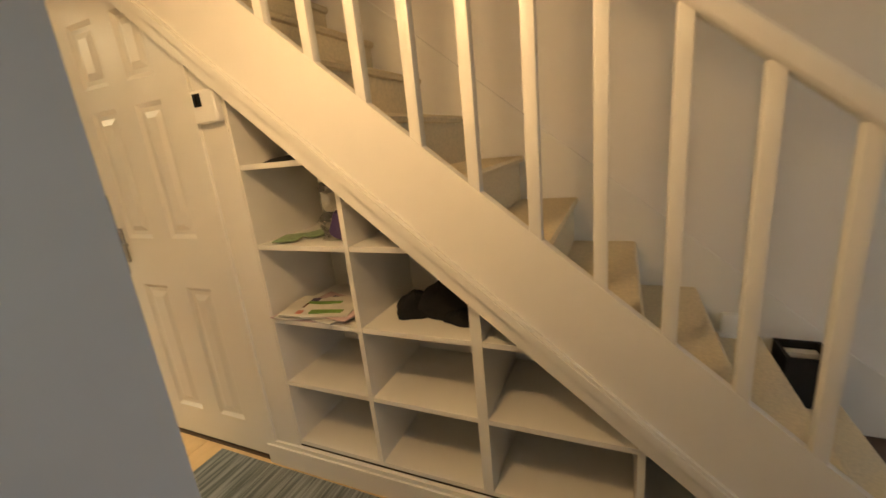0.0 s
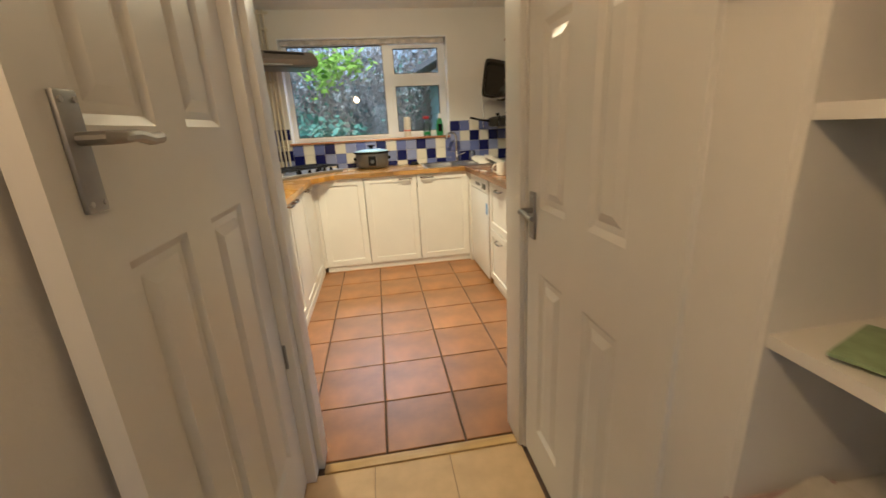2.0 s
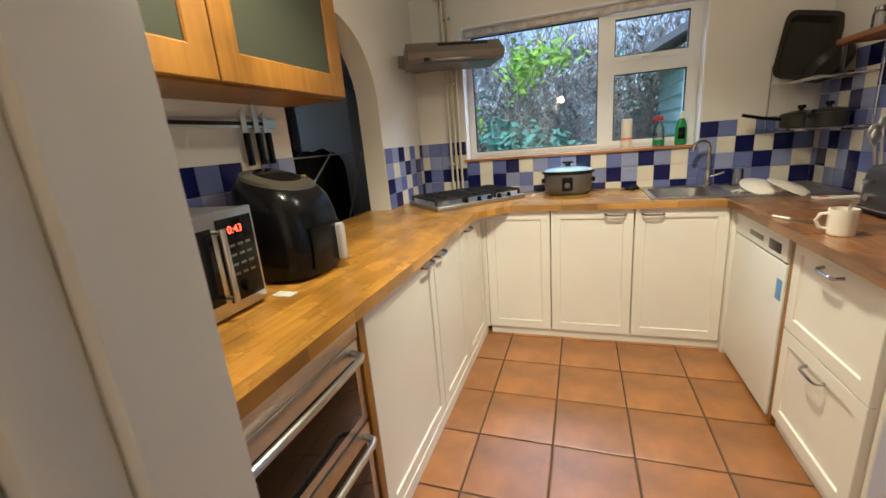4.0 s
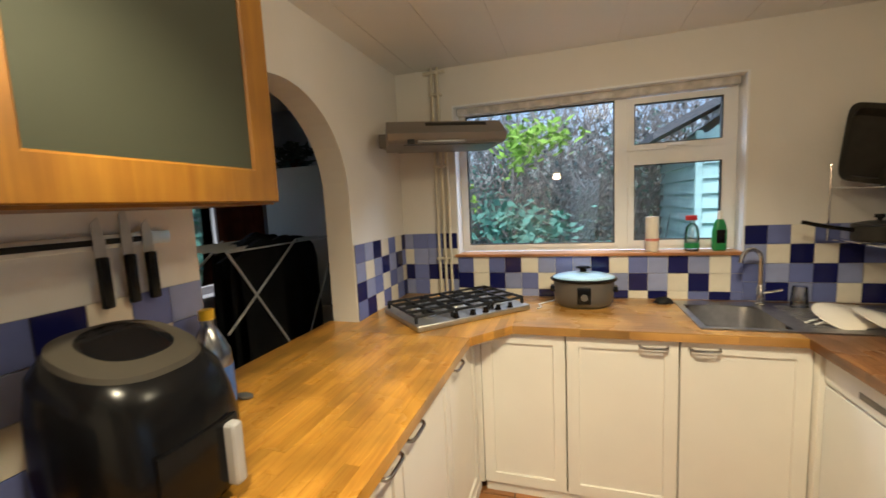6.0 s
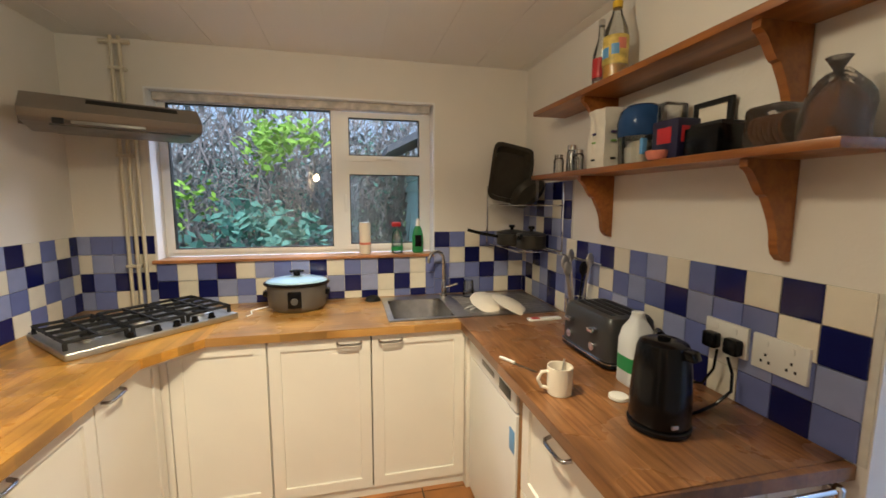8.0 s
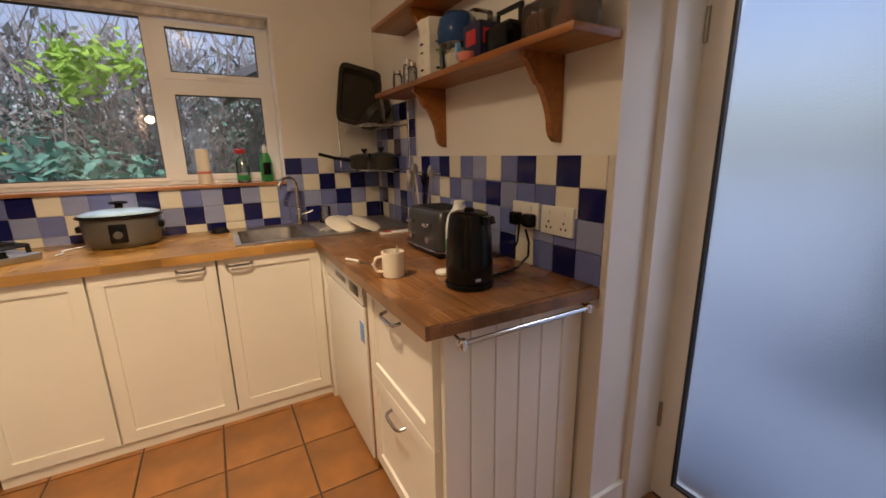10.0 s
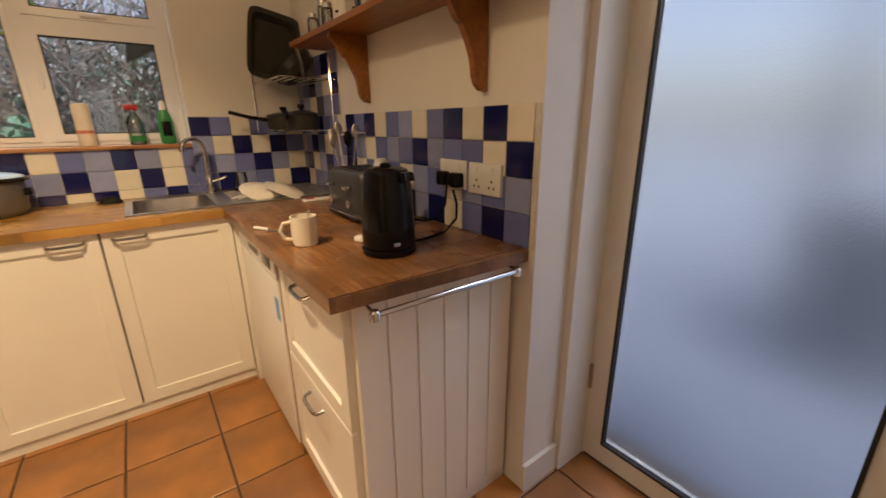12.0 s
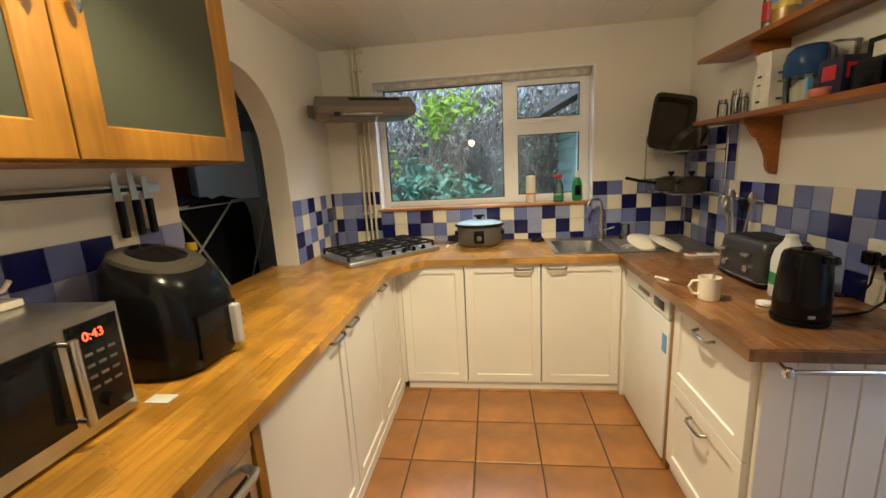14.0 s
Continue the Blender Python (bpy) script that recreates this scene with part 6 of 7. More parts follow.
part("film", bbox(2.903, 2.996, 3.855, 3.958, Z1, Z1 + 0.105, 0.02, 3), FILM, bx_, "clear wrapper")
br = thing("bread_bag", (2.97, 3.785, Z1), "dark brown loaf in a twisted clear bag", "bread")
bm = bmesh.new()
draped(bm, 2.965, 3.785, Z1, 0.062, 0.06, 0.13, 4.0)
part("loaf", bm, BROWNB, br, "dark brown loaf")
bm = bmesh.new()
draped(bm, 2.965, 3.785, Z1, 0.073, 0.066, 0.15, 6.0)
part("bag", bm, FILM, br, "crumpled clear bag")
bm = bmesh.new()
lathe(bm, [(0.012, 0.14), (0.008, 0.152), (0.018, 0.17), (0.024, 0.18)], (2.955, 3.785, Z1), 12)
part("twist", bm, FILM, br, "twisted bag end")
# upper shelf bottles
Z2 = 1.9955
SQL = mat("mixed_label_print", (0.55, 0.42, 0.10), 0.4, vary=0.55, scale=26)
sq = bottle("squash_bottle", 2.955, 4.575, Z2, [(0.040, 0), (0.047, 0.006), (0.048, 0.17), (0.043, 0.205), (0.020, 0.262), (0.016, 0.285)], JARG, "half-empty clear bottle of yellow squash with a printed label", (0.019, 0.285, 0.312, YELP), (0.0485, 0.065, 0.175, SQL), "bottles on the upper shelf")
bm = bmesh.new()
lathe(bm, [(0.038, 0.003), (0.045, 0.009), (0.0455, 0.075), (0.01, 0.076)], (2.955, 4.575, Z2), 22)
part("squash", bm, ORANGEL, sq, "yellow squash in the bottom")
for a_, b_, z_, m in ((-2.5, -1.9, 0.10, SKYP), (-3.5, -2.7, 0.09, SKYP), (-2.0, -1.3, 0.12, PINKP)):
    bm = bmesh.new()
    lo = [bm.verts.new((2.955 + 0.0496 * math.cos(a_ + (b_ - a_) * k / 6), 4.575 + 0.0496 * math.sin(a_ + (b_ - a_) * k / 6), Z2 + z_)) for k in range(7)]
    hi = [bm.verts.new((v.co.x, v.co.y, v.co.z + 0.04)) for v in lo]
    for k in range(6):
        bm.faces.new((lo[k], lo[k + 1], hi[k + 1], hi[k]))
    part("label_patch", bm, m, sq, "coloured patch on the label")
bottle("sauce_bottle", 2.965, 4.69, Z2, [(0.028, 0), (0.031, 0.004), (0.031, 0.15), (0.014, 0.21), (0.012, 0.265)], JARG, "slim clear bottle with a red label", (0.014, 0.265, 0.29, CHROME), (0.0315, 0.05, 0.13, REDP), "bottles on the upper shelf")
# kitchen ceiling lamp behind the walk
for x, y in ((1.16, 3.36), (1.90, 4.00)):
    kl = thing("ceiling_spotlight", (x, y, 2.26), "white ceiling spotlight with a lit bulb", "ceiling light", "kitchen ceiling spotlights")
    bm = bmesh.new()
    lathe(bm, [(0.03, 0.109), (0.055, 0.108), (0.058, 0.095), (0.02, 0.085)], (x, y, 2.26), 24)
    part("rose", bm, WHITEP, kl)
    bm = bmesh.new()
    lathe(bm, [(0.02, 0.085), (0.026, 0.07), (0.034, 0.035), (0.034, 0.03), (0.022, 0.034)], (x, y, 2.26), 24)
    part("shade", bm, WHITEP, kl)

# utility room
ff = thing("fridge_freezer", (-0.69, 6.3, 0), "tall white fridge-freezer in the utility room", "fridge")
part("body", bbox(-0.99, -0.39, 6.05, 6.64, 0.02, 1.89, 0.01, 2), APPL, ff)
for z0, z1 in ((0.04, 0.70), (0.71, 1.885)):
    part("door", bbox(-0.988, -0.392, 6.0, 6.048, z0, z1, 0.012, 3), APPL, ff)
bm = bmesh.new()
for k in range(260):
    a, r = random.uniform(0, 6.28), random.uniform(0.02, 0.2)
    p = Vector((-0.84 + r * math.cos(a), 6.25 + r * math.sin(a) * 0.8, 1.93 + random.uniform(0, 0.22) - r * 0.3))
    u = Vector((random.uniform(-1, 1), random.uniform(-1, 1), random.uniform(-0.6, 0.4))).normalized() * 0.045
    v = u.orthogonal().normalized() * 0.016
    bm.faces.new([bm.verts.new(q) for q in (p - u, p + v, p + u, p - v)])
ivy = thing("pot_plant", (-0.84, 6.25, 1.89), "trailing green pot plant on the fridge", "plant")
part("foliage", bm, LEAF_A, ivy, "dark green leaves", False)
bm = bmesh.new()
lathe(bm, [(0.05, 0.0), (0.07, 0.09), (0.06, 0.09)], (-0.84, 6.25, 1.89), 18)
part("pot", bm, BROWNB, ivy)
cu = thing("curtain", (-1.45, 6.25, 0.4), "dark brown curtain drawn back beside the window", "curtain")
bm = bmesh.new()
pts = [(-1.47 + 0.03 * math.sin(k * 0.9), 5.93 + k * 0.018) for k in range(31)]
lo = [bm.verts.new((x, y, 0.45)) for x, y in pts]
hi = [bm.verts.new((x, y, 2.36)) for x, y in pts]
lo2 = [bm.verts.new((x + 0.006, y, 0.45)) for x, y in pts]
hi2 = [bm.verts.new((x + 0.006, y, 2.36)) for x, y in pts]
for k in range(30):
    bm.faces.new((lo[k], lo[k + 1], hi[k + 1], hi[k]))
    bm.faces.new((lo2[k + 1], lo2[k], hi2[k], hi2[k + 1]))
part("cloth", bm, CURTW, cu)
bm = bmesh.new()
rod(bm, (-1.47, 5.0, 2.38), (-1.47, 6.62, 2.38), 0.014)
solid("curtain_rod", bm, CURTW, "dark wooden curtain rod", "rod")
ai = thing("clothes_airer", (-0.62, 5.5, 0), "folding metal clothes airer with crossed legs", "airer")
for x in (-0.28, -0.92):
    for p, q in (((x, 4.845, 1.31), (x, 5.72, 0.0)), ((x, 5.44, 1.32), (x, 4.80, 0.85)), ((x, 5.95, 1.30), (x, 5.10, 0.0))):
        bm = bmesh.new()
        rod(bm, p, q, 0.008, seg=8)
        part("leg", bm, WHITEP, ai, "pale metal leg")
for k in range(8):
    bm = bmesh.new()
    x = -0.92 + k * 0.64 / 7
    rod(bm, (x, 4.85, 1.305), (x, 5.96, 1.305), 0.005, seg=6)
    part("rail", bm, WHITEP, ai)
for n, (x, y0, y1, zl) in enumerate(((-0.83, 5.30, 6.0, 0.40), (-0.66, 5.12, 5.95, 0.35), (-0.49, 4.98, 5.92, 0.35), (-0.34, 4.95, 5.62, 0.40))):
    bm = bmesh.new()
    N = 18
    rows_ = []
    for dx, z in ((-0.055, zl), (-0.05, 0.7), (-0.045, 1.0), (-0.04, 1.25), (-0.02, 1.345), (0.02, 1.35), (0.04, 1.25), (0.045, 1.0), (0.05, 0.7), (0.055, zl + 0.08)):
        row = []
        for k in range(N + 1):
            u = k / N
            sag = 0.10 * abs(2 * u - 1) ** 3 if z > 1.2 else 0.0
            fold = 0.022 * noise.noise((u * 9, z * 1.5, n * 3.1))
            row.append(bm.verts.new((x + dx + fold, y0 + (y1 - y0) * u + 0.03 * noise.noise((z * 3, n, u)), z - sag + 0.05 * noise.noise((u * 4, n * 2.0, 0.5)))))
        rows_.append(row)
    for p, q in zip(rows_, rows_[1:]):
        for k in range(N):
            bm.faces.new((p[k], p[k + 1], q[k + 1], q[k]))
    solid("drying_garment", bm, CLOTH, "black garment hung over the airer", "clothes", "garments on the airer")


# ---------------------------------------------------------------- garden
ground = structure("ground", boxes((-60, 60, -60, 80, -0.45, -0.16)), LAWN, "rough lawn", "ground")
# Yard and wall are added; their tones set the frosted pane's brightness.
yard = structure("pavement", boxes((3.62, 6.4, 0.5, 5.9, -0.158, -0.06)), mat("dark_blue_paving", (0.13, 0.17, 0.23), 0.85, vary=0.12, scale=4), "dark blue yard surface added outside to dim the lower pane", "paving")
structure("garden_wall", boxes((6.4, 6.55, -1.0, 7.0, -0.158, 1.15)), mat("pale_backdrop_paint", (0.62, 0.72, 0.82), 0.8, vary=0.15, scale=2), "pale wall added outside to brighten the frosted pane", "wall")
bin_ = thing("wheelie_bin", (5.1, 3.15, -0.06), "dark grey bin in the yard, blurred by the frosted pane", "bin")
bm = bmesh.new()
squircle(bm, [(0.22, 0.26, 0.0), (0.29, 0.36, 0.86)], (5.1, 3.15, -0.06), 7, 28)
BING = mat("blue_grey_plastic", (0.10, 0.13, 0.17), 0.6, vary=0.1)
part("body", bm, BING, bin_)
part("lid", bbox(4.78, 5.42, 2.79, 3.5, 0.80, 0.88, 0.02, 2), BING, bin_)
post = thing("yard_post", (5.6, 3.55, -0.06), "dark upright post in the yard behind the frosted pane", "post")
part("shaft", bbox(5.55, 5.67, 3.49, 3.61, -0.06, 2.9, 0.01), mat("dark_post_paint", (0.10, 0.12, 0.15), 0.7), post)
part("cap", bbox(5.535, 5.685, 3.475, 3.625, 2.9, 2.94, 0.01), BING, post)


def leaves(rng, n, centre, spread, size, squash=0.45):
    """Many small folded leaves about a centre, as vertices and faces."""
    vs, fs = [], []
    for _ in range(n):
        p = Vector([c + rng.gauss(0, s) for c, s in zip(centre, spread)])
        if p.z < -0.1:
            p.z = rng.uniform(-0.1, 0.4)
        u = Vector((rng.uniform(-1, 1), rng.uniform(-1, 1), rng.uniform(-0.8, 0.6))).normalized()
        v = u.orthogonal().normalized()
        v = (v + u.cross(v) * rng.uniform(-1, 1)).normalized()
        s = size * rng.uniform(0.6, 1.4)
        k = len(vs)
        vs += [p - u * s, p + v * s * squash, p + u * s, p - v * s * squash]
        fs += [(k, k + 1, k + 2, k + 3)]
    return vs, fs


def foliage(name, clumps, material, parent, size, seed):
    rng = random.Random(seed)
    vs, fs = [], []
    for centre, spread, n in clumps:
        a, b = leaves(rng, n, centre, spread, size)
        k = len(vs)
        vs += a
        fs += [tuple(i + k for i in f) for f in b]
    me = bpy.data.meshes.new(name)
    me.from_pydata([v - OFFSET[parent] for v in vs], [], fs)
    me.materials.append(material)
    ob = new(name, me)
    ob.parent = parent
    return ob


def branches(bm, rng, base, height, lean, n, r):
    """A tapered stem that forks into thin twigs."""
    pts = [Vector(base)]
    for k in range(5):
        pts.append(pts[-1] + Vector((lean[0] / 5 + rng.gauss(0, 0.05), lean[1] / 5 + rng.gauss(0, 0.05), height / 5)))
    for k in range(5):
        rod(bm, pts[k], pts[k + 1], r * (1 - k * 0.17), r * (1 - (k + 1) * 0.17), 6)
    for _ in range(n):
        k = rng.randint(1, 4)
        a = pts[k].lerp(pts[k + 1], rng.random())
        d = Vector((rng.gauss(0, 0.5), rng.gauss(0, 0.4), rng.uniform(0.1, 0.9)))
        b = a + d * 0.7
        rod(bm, a, b, r * 0.25, r * 0.08, 4)
        for _ in range(2):
            rod(bm, a.lerp(b, rng.uniform(0.4, 1)), b + Vector((rng.gauss(0, 0.25), rng.gauss(0, 0.2), rng.uniform(-0.2, 0.4))), r * 0.1, r * 0.04, 3)


rng = random.Random(5)
bushes = ((-1.5, 9.6, 2.6), (-0.4, 9.2, 2.3), (0.6, 9.5, 2.5), (1.5, 9.3, 2.3), (2.5, 9.9, 2.6), (3.6, 10.4, 2.8), (-2.8, 9.4, 2.6), (-4.2, 9.8, 2.8))
for n, (x, y, h) in enumerate(bushes):
    t = thing("garden_shrub", (x, y, -0.16), "overgrown shrub of bare grey twigs and dark leaves", "shrub", "garden shrubs")
    bm = bmesh.new()
    for _ in range(3):
        branches(bm, rng, (x + rng.uniform(-0.3, 0.3), y + rng.uniform(-0.2, 0.2), -0.16), h, (rng.uniform(-0.5, 0.5), rng.uniform(-0.3, 0.3)), 26, 0.035)
    part("stems", bm, TWIG, t, "", False)
    foliage("crown", [((x + rng.uniform(-0.5, 0.5), y + rng.uniform(-0.3, 0.3), rng.uniform(0.2, h * 0.85)), (0.34, 0.25, 0.28), 170) for _ in range(9)], LEAF_A if n % 2 else LEAF_C, t, 0.034, n)
for n, (x, y, z, m, s) in enumerate(((0.95, 8.5, 2.25, LEAF_B, 0.06), (0.15, 8.2, 1.55, LEAF_B, 0.05), (1.05, 7.9, 1.15, LEAF_C, 0.07), (0.55, 7.6, 0.75, LEAF_C, 0.08), (1.6, 8.0, 0.7, LEAF_C, 0.06), (-0.5, 7.9, 0.8, LEAF_C, 0.07))):
    t = thing("leafy_bush", (x, y, -0.16), "bush with bright broad leaves near the window" if m is LEAF_B else "low blue-green leafy bush", "shrub", "leafy bushes")
    bm = bmesh.new()
    branches(bm, rng, (x, y, -0.16), z, (0.1, 0.0), 14, 0.022)
    part("stems", bm, TWIG, t, "", False)
    foliage("crown", [((x + rng.gauss(0, 0.2), y + rng.gauss(0, 0.15), z + rng.gauss(0, 0.16)), (0.13, 0.12, 0.12), 60) for _ in range(3 if n == 1 else 7)], m, t, s, 40 + n)
def thicket(name, parent, n, xr, yr, zr, material, seed):
    """A tangle of thin bare twigs, each a slim three-sided sliver."""
    r_ = random.Random(seed)
    vs, fs = [], []
    for _ in range(n):
        p = Vector((r_.uniform(*xr), r_.uniform(*yr), zr[0] + (zr[1] - zr[0]) * r_.random() ** 1.3))
        d = Vector((r_.gauss(0, 0.35), r_.gauss(0, 0.2), r_.uniform(0.3, 1.0))).normalized() * r_.uniform(0.25, 0.8)
        w = r_.uniform(0.004, 0.011)
        k = len(vs)
        vs += [p + Vector((w, 0, 0)), p + Vector((-w, w, 0)), p + Vector((-w, -w, 0)), p + d]
        fs += [(k, k + 1, k + 3), (k + 1, k + 2, k + 3), (k + 2, k, k + 3)]
    me = bpy.data.meshes.new(name)
    me.from_pydata([v - OFFSET[parent] for v in vs], [], fs)
    me.materials.append(material)
    ob = new(name, me)
    ob.parent = parent


tangle = thing("bare_thicket", (0.8, 9.0, -0.16), "tangle of bare grey-brown twigs filling the garden's end", "thicket", "", "stuff")
thicket("twigs", tangle, 9000, (-4.5, 4.5), (8.9, 10.6), (-0.1, 2.75), TWIG, 21)
hedge = thing("far_hedge", (0, 11.5, -0.16), "dense dark evergreen hedge at the garden's end", "hedge", "", "stuff")
foliage("leaf_mass", [((x, 11.6 + rng.uniform(-0.3, 0.3), z), (0.5, 0.3, 0.35), 170) for x in range(-9, 11) for z in (0.1, 0.8, 1.5, 2.1, 2.7)], LEAF_A, hedge, 0.10, 77)
lh = thing("side_hedge", (-3.2, 6.5, -0.16), "leafy shrubs outside the utility room window", "hedge", "", "stuff")
foliage("leaf_mass", [((-3.2 + rng.uniform(-0.3, 0.3), y, z), (0.3, 0.4, 0.3), 160) for y in (3.5, 4.3, 5.1, 5.9, 6.7, 7.5, 8.3, 9.1) for z in (0.0, 0.5, 1.0, 1.5)], LEAF_C, lh, 0.09, 78)

shed = thing("garden_shed", (3.4, 8.4, -0.16), "pale green weatherboard garden shed", "shed")
for k in range(15):
    z = -0.1 + k * 0.145
    bm = bmesh.new()
    prism(bm, [(7.62, z), (7.645, z), (7.66, z + 0.15), (7.65, z + 0.15)], "x", 2.74, 4.4)
    part("board", bm, SHEDG, shed, "", False)
    bm = bmesh.new()
    prism(bm, [(2.73, z), (2.76, z), (2.77, z + 0.15), (2.76, z + 0.15)], "y", 7.66, 9.3)
    part("board", bm, SHEDG, shed, "", False)
part("corner_post", bbox(2.715, 2.775, 7.615, 7.665, -0.16, 2.1, 0.004), SHEDG, shed)
bm = bmesh.new()
prism(bm, [(2.3, 2.02), (3.5, 2.62), (4.7, 2.02), (4.7, 2.09), (3.5, 2.70), (2.3, 2.09)], "y", 7.4, 9.5)
part("roof", bm, mat("grey_felt", (0.10, 0.11, 0.12), 0.9), shed, "grey felt roof", False)
bm = bmesh.new()
prism(bm, [(2.76, 2.04), (4.4, 2.04), (3.5, 2.55)], "y", 7.66, 9.3)
part("gable", bm, SHEDG, shed, "", False)


# ---------------------------------------------------------------- wall and floor tiles
def tile_mesh(name, material, w, h, d, edge):
    bm = bmesh.new()
    o = [bm.verts.new((x * w / 2, 0, z * h / 2)) for x, z in ((-1, -1), (1, -1), (1, 1), (-1, 1))]
    p = [bm.verts.new((x * w / 2, -d + edge * 0.5, z * h / 2)) for x, z in ((-1, -1), (1, -1), (1, 1), (-1, 1))]
    q = [bm.verts.new((x * (w / 2 - edge), -d, z * (h / 2 - edge))) for x, z in ((-1, -1), (1, -1), (1, 1), (-1, 1))]
    for a, b in ((o, p), (p, q)):
        for k in range(4):
            bm.faces.new((a[k], a[(k + 1) % 4], b[(k + 1) % 4], b[k]))
    bm.faces.new(q)
    me = bpy.data.meshes.new(name)
    bmesh.ops.recalc_face_normals(bm, faces=list(bm.faces))
    bm.to_mesh(me)
    bm.free()
    me.materials.append(material)
    return me


P = 0.1033
KINDS = {"C": TCREAM, "L": TLIGHT, "M": TMID, "D": TDARK}
TILES = {k: tile_mesh("tile", m, P - 0.0025, P - 0.0025, 0.006, 0.0015) for k, m in KINDS.items()}
trng = random.Random(12)


def tile_at(wall, kind, m, sx=1.0, sz=1.0):
    ob = new("tile", TILES[kind])
    ob.parent = wall
    ob.matrix_local = m @ Matrix.Diagonal((sx, 1, sz, 1))


def course(wall, axis, face, u0, u1, z0, z1, rows, way=1):
    """Tiles from the top row down; each string runs from u0 towards u1."""
    nr = 0
    ztop = z1
    while ztop > z0 + 0.012:
        zb = max(ztop - P, z0)
        row = rows[nr] if nr < len(rows) else ""
        u, n, last = u0, 0, ""
        while (u1 - u) * way > 0.012:
            ue = u + way * P
            if (u1 - ue) * way < 0:
                ue = u1
            k = row[n] if n < len(row) and row[n] in KINDS else trng.choice([c for c in "CCLLMMD" if c != last])
            last = k
            mid, w, hz = (u + ue) / 2, abs(ue - u) / P, (ztop - zb) / P
            if axis == "y":
                m = Matrix.Translation((mid, face, (ztop + zb) / 2))
            elif axis == "x":
                m = Matrix.Translation((face, mid, (ztop + zb) / 2)) @ Matrix.Rotation(radians(90), 4, "Z")
            else:
                m = Matrix.Translation((face, mid, (ztop + zb) / 2)) @ Matrix.Rotation(radians(-90), 4, "Z")
            tile_at(wall, k, m, w, hz)
            u, n = ue, n + 1
        ztop, nr = zb, nr + 1


ZT = WT + 4 * P
structure("grout_bed_north", boxes((XL, 0.829, YW - 0.003, YW, WT, ZT), (0.829, 2.436, YW - 0.003, YW, WT, 1.163), (2.436, XR, YW - 0.003, YW, WT, ZT)), GROUT, "pale grout between the wall tiles", "grout")
structure("grout_bed_east", boxes((XR - 0.003, XR, 3.705, YW - 0.003, WT, ZT), (XR - 0.003, XR, 5.02, YW - 0.003, ZT, ZT + 3 * P)), GROUT, "pale grout between the wall tiles", "grout")
structure("grout_bed_west", boxes((XL, XL + 0.003, 4.955, YW - 0.003, WT, ZT), (XL, XL + 0.003, 2.755, 4.026, WT, ZT)), GROUT, "pale grout between the wall tiles", "grout")
course(wall_north, "y", YW - 0.003, 0.829, XL + 0.008, WT, ZT, ("DMMLD", "CLLCM", "DDMDL", "LCMLC"), -1)
course(wall_north, "y", YW - 0.003, 0.829, 2.436, WT, 1.163, ("MCMDCLMLDCMLDLC", "DCDLMCDLMLDLCDC", "CMLCLDCMLDCDCMD"))
course(wall_north, "y", YW - 0.003, 2.436, XR - 0.008, WT, ZT, ("DMCMLC", "LCDCDM", "MLMDLC", "MDLMCD"))
course(wall_west, "x", XL + 0.003, 4.957, YW - 0.008, WT, ZT, ("MLDCMCD", "LCLDLDM", "DLMCMLC", "MDCMCMD"))
course(wall_west, "x", XL + 0.003, 4.024, 2.755, WT, ZT, ("LMC MDML", "MCLMLMCD", "CMDLCMLM", "LDMCMDLM"), -1)
course(wall_east, "w", XR - 0.003, 3.722, YW - 0.008, WT, ZT, ("CDCDMCLMCDMDCLMDCLM", "DCMMLDMLMCLDMLCMDLC", "LMLCMLCMLMCDLMDLCDM", "MDMCDLMCLDCMLCDMLCD"))
course(wall_east, "w", XR - 0.003, 5.03, YW - 0.008, ZT, ZT + 3 * P, ("LDMCLD", "DCLDML", "MLDCLM"))



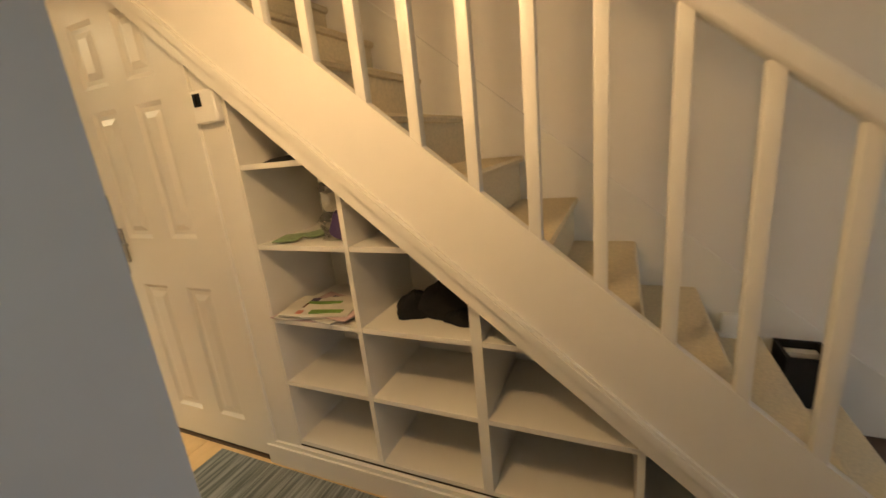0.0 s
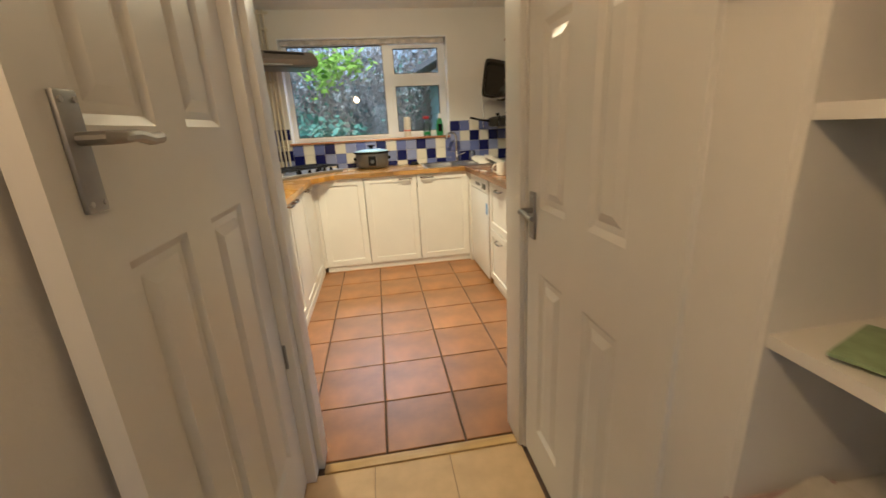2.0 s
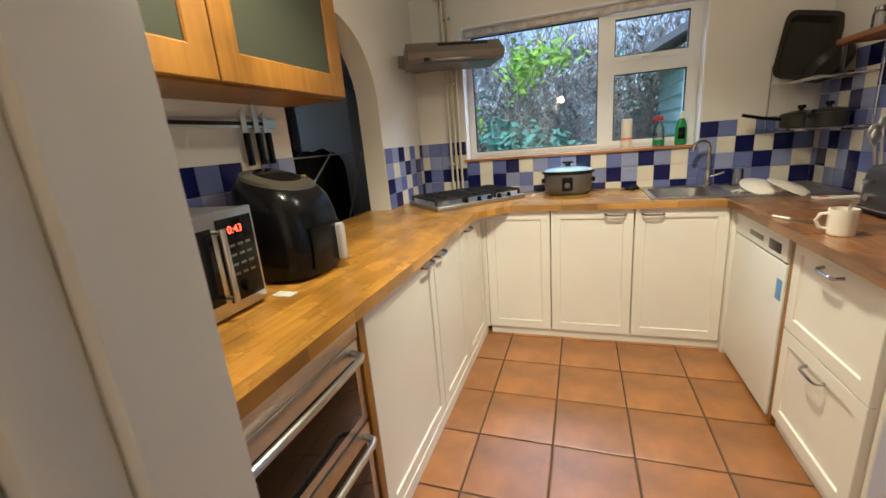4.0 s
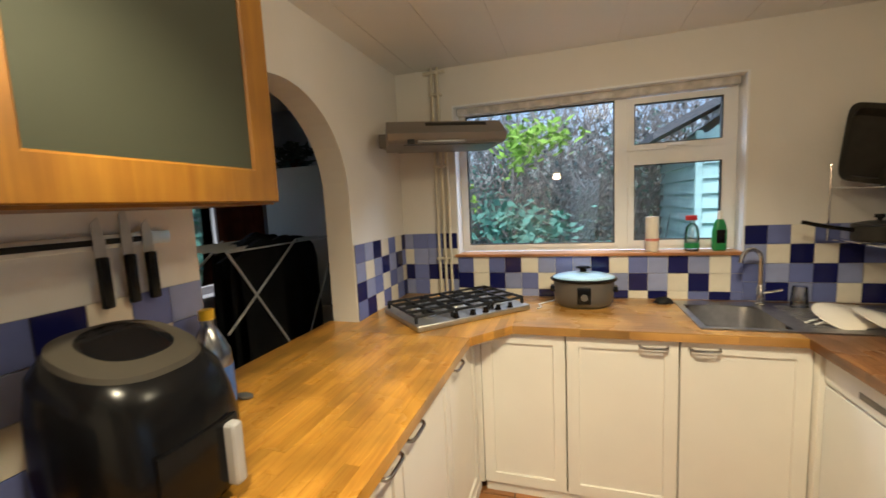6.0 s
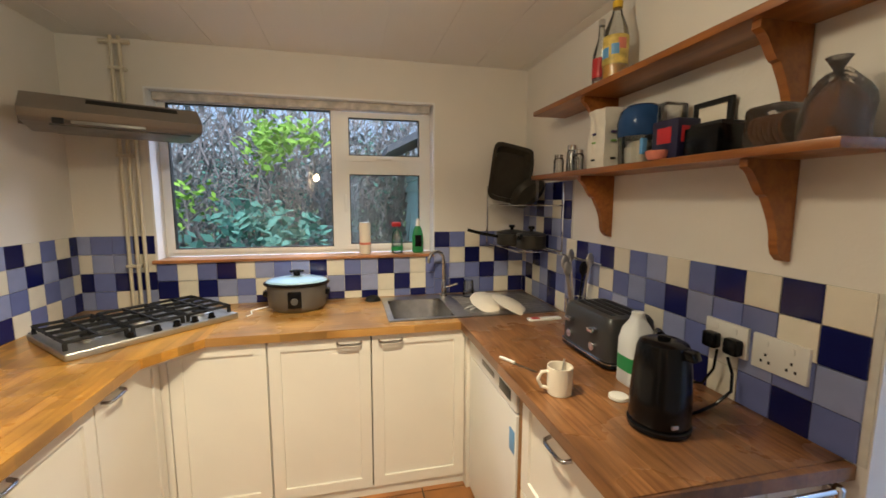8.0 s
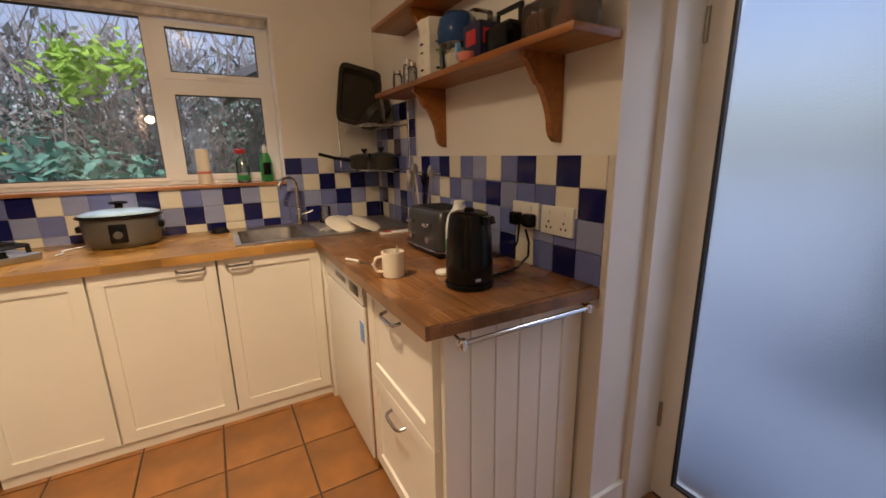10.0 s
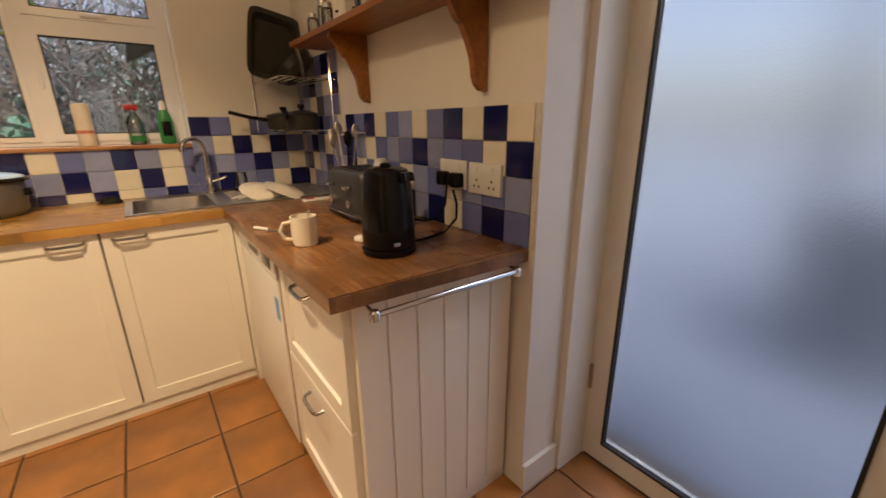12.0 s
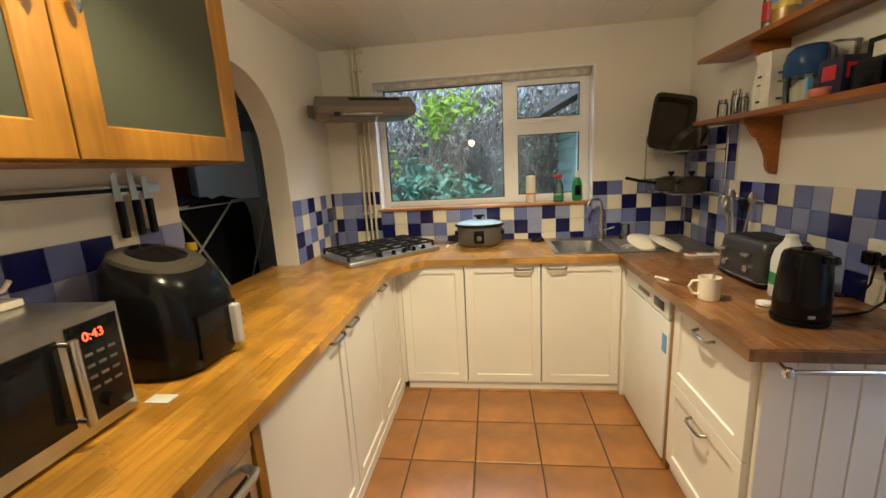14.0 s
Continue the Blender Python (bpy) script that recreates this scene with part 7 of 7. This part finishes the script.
# ---------------------------------------------------------------- staves of the oak block worktops
def stave_wood(name, dark, light, along):
    """Oak strip: grain by place, with a tone of its own for every strip."""
    m = bpy.data.materials.new(name)
    m.use_nodes = True
    nt = m.node_tree
    b = nt.nodes["Principled BSDF"]
    b.inputs["Coat Weight"].default_value, b.inputs["Coat Roughness"].default_value = 0.35, 0.28
    geo, info = nt.nodes.new("ShaderNodeNewGeometry"), nt.nodes.new("ShaderNodeObjectInfo")
    jump = nt.nodes.new("ShaderNodeVectorMath")
    jump.operation = "MULTIPLY_ADD"
    jump.inputs[1].default_value = (23.0, 23.0, 23.0)
    nt.links.new(info.outputs["Random"], jump.inputs[0])
    nt.links.new(geo.outputs["Position"], jump.inputs[2])
    mp = nt.nodes.new("ShaderNodeMapping")
    mp.inputs["Scale"].default_value = (60, 4, 60) if along == "y" else (4, 60, 60)
    nt.links.new(jump.outputs[0], mp.inputs["Vector"])
    grain, blotch = nt.nodes.new("ShaderNodeTexNoise"), nt.nodes.new("ShaderNodeTexNoise")
    grain.inputs["Scale"].default_value, grain.inputs["Detail"].default_value = 1.3, 8
    blotch.inputs["Scale"].default_value, blotch.inputs["Detail"].default_value = 4.5, 5
    nt.links.new(mp.outputs[0], grain.inputs["Vector"])
    nt.links.new(geo.outputs["Position"], blotch.inputs["Vector"])
    ramp = nt.nodes.new("ShaderNodeValToRGB")
    ramp.color_ramp.elements[0].position, ramp.color_ramp.elements[1].position = 0.3, 0.72
    ramp.color_ramp.elements[0].color, ramp.color_ramp.elements[1].color = (*dark, 1), (*light, 1)
    nt.links.new(grain.outputs["Fac"], ramp.inputs[0])
    tone, worn, both, sc = nt.nodes.new("ShaderNodeMapRange"), nt.nodes.new("ShaderNodeMapRange"), nt.nodes.new("ShaderNodeMath"), nt.nodes.new("ShaderNodeVectorMath")
    tone.inputs["To Min"].default_value, tone.inputs["To Max"].default_value = 0.78, 1.14
    worn.inputs["From Min"].default_value, worn.inputs["From Max"].default_value = 0.32, 0.6
    worn.inputs["To Min"].default_value, worn.inputs["To Max"].default_value = 0.66, 1.08
    nt.links.new(info.outputs["Random"], tone.inputs["Value"])
    nt.links.new(blotch.outputs["Fac"], worn.inputs["Value"])
    both.operation, sc.operation = "MULTIPLY", "SCALE"
    nt.links.new(tone.outputs[0], both.inputs[0])
    nt.links.new(worn.outputs[0], both.inputs[1])
    nt.links.new(ramp.outputs[0], sc.inputs[0])
    nt.links.new(both.outputs[0], sc.inputs["Scale"])
    nt.links.new(sc.outputs[0], b.inputs["Base Color"])
    gloss = nt.nodes.new("ShaderNodeMapRange")
    gloss.inputs["To Min"].default_value, gloss.inputs["To Max"].default_value = 0.5, 0.26
    nt.links.new(worn.outputs[0], gloss.inputs["Value"])
    nt.links.new(gloss.outputs[0], b.inputs["Roughness"])
    bp = nt.nodes.new("ShaderNodeBump")
    bp.inputs["Strength"].default_value, bp.inputs["Distance"].default_value = 0.12, 0.003
    nt.links.new(grain.outputs["Fac"], bp.inputs["Height"])
    nt.links.new(bp.outputs[0], b.inputs["Normal"])
    return m


def stave_mesh(material):
    bm = bmesh.new()
    box(bm, -0.5, 0.5, -0.5, 0.5, -0.0041, 0.0)
    me = bpy.data.meshes.new("stave")
    bm.to_mesh(me)
    bm.free()
    me.materials.append(material)
    return me


def staves(parent, mesh, x0, x1, y0, y1, along, seed):
    """Glued strips of uneven length filling a rectangle of a worktop."""
    r_ = random.Random(seed)
    (u0, u1), (v0, v1) = ((x0, x1), (y0, y1)) if along == "y" else ((y0, y1), (x0, x1))
    n = max(1, round((u1 - u0) / 0.043))
    w = (u1 - u0) / n
    for i_ in range(n):
        v = v0 - r_.uniform(0, 0.25)
        while v < v1 - 0.01:
            e = v + r_.uniform(0.24, 0.46)
            a, b = max(v, v0), min(e, v1)
            if v1 - b < 0.05:
                b = v1
            if b - a > 0.02:
                u, c = u0 + (i_ + 0.5) * w, (a + b) / 2
                at, size = ((u, c), (w - 0.0007, b - a - 0.0007)) if along == "y" else ((c, u), (b - a - 0.0007, w - 0.0007))
                ob = new("stave", mesh)
                ob.parent = parent
                ob.matrix_local = Matrix.Translation(Vector((*at, WT)) - OFFSET[parent]) @ Matrix.Diagonal((*size, 1, 1))
            v = e if b < v1 else v1


OAKY = stave_mesh(stave_wood("oiled_oak_stave", (0.40, 0.17, 0.018), (0.60, 0.31, 0.044), "y"))
OAKX = stave_mesh(stave_wood("pale_oak_stave", (0.43, 0.20, 0.04), (0.58, 0.33, 0.09), "x"))
OAKD = stave_mesh(stave_wood("dark_oak_stave", (0.16, 0.062, 0.019), (0.34, 0.155, 0.053), "y"))
staves(worktop, OAKY, 0.4542, 1.098, 2.752, 4.80, "y", 31)
staves(w2, OAKX, 1.2625, 2.0845, 5.002, 5.599, "x", 32)
staves(w2, OAKX, 2.0850, 2.4440, 5.002, 5.0695, "x", 33)
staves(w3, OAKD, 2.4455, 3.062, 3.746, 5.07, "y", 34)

FP = 0.333
FT = tile_mesh("floor_tile", TERRA, FP - 0.009, FP - 0.009, 0.007, 0.003)
for i in range(-4, 6):
    for j in range(-7, 3):
        cx, cy = 1.580 + FP * (i + 0.5), 4.675 + FP * (j + 0.5)
        x0, x1, y0, y1 = max(cx - FP / 2, 0.47), min(cx + FP / 2, 3.395), max(cy - FP / 2, 2.662), min(cy + FP / 2, 5.64)
        if x1 - x0 < 0.02 or y1 - y0 < 0.02 or x1 < 0.9:
            continue
        ob = new("floor_tile", FT)
        ob.parent = floor
        ob.matrix_local = Matrix.Translation(((x0 + x1) / 2, (y0 + y1) / 2, -0.0065)) @ Matrix.Rotation(radians(-90), 4, "X") @ Matrix.Diagonal(((x1 - x0) / FP, 1, (y1 - y0) / FP, 1))
VT = tile_mesh("vinyl_tile", VINYL, 0.298, 0.298, 0.006, 0.001)
for i in range(6):
    for j in range(12):
        x0, y0 = 1.23 + i * 0.3, 2.618 - (j + 1) * 0.3
        x1, y1 = min(x0 + 0.3, 3.0), y0 + 0.3
        if i > 2 and y1 > -0.5:
            x1 = min(x1, 2.118)
        if x1 - x0 < 0.02:
            continue
        ob = new("vinyl_tile", VT)
        ob.parent = hall_floor
        ob.matrix_local = Matrix.Translation(((x0 + x1) / 2, (y0 + y1) / 2, -0.0062)) @ Matrix.Rotation(radians(-90), 4, "X") @ Matrix.Diagonal(((x1 - x0) / 0.3, 1, 1, 1))
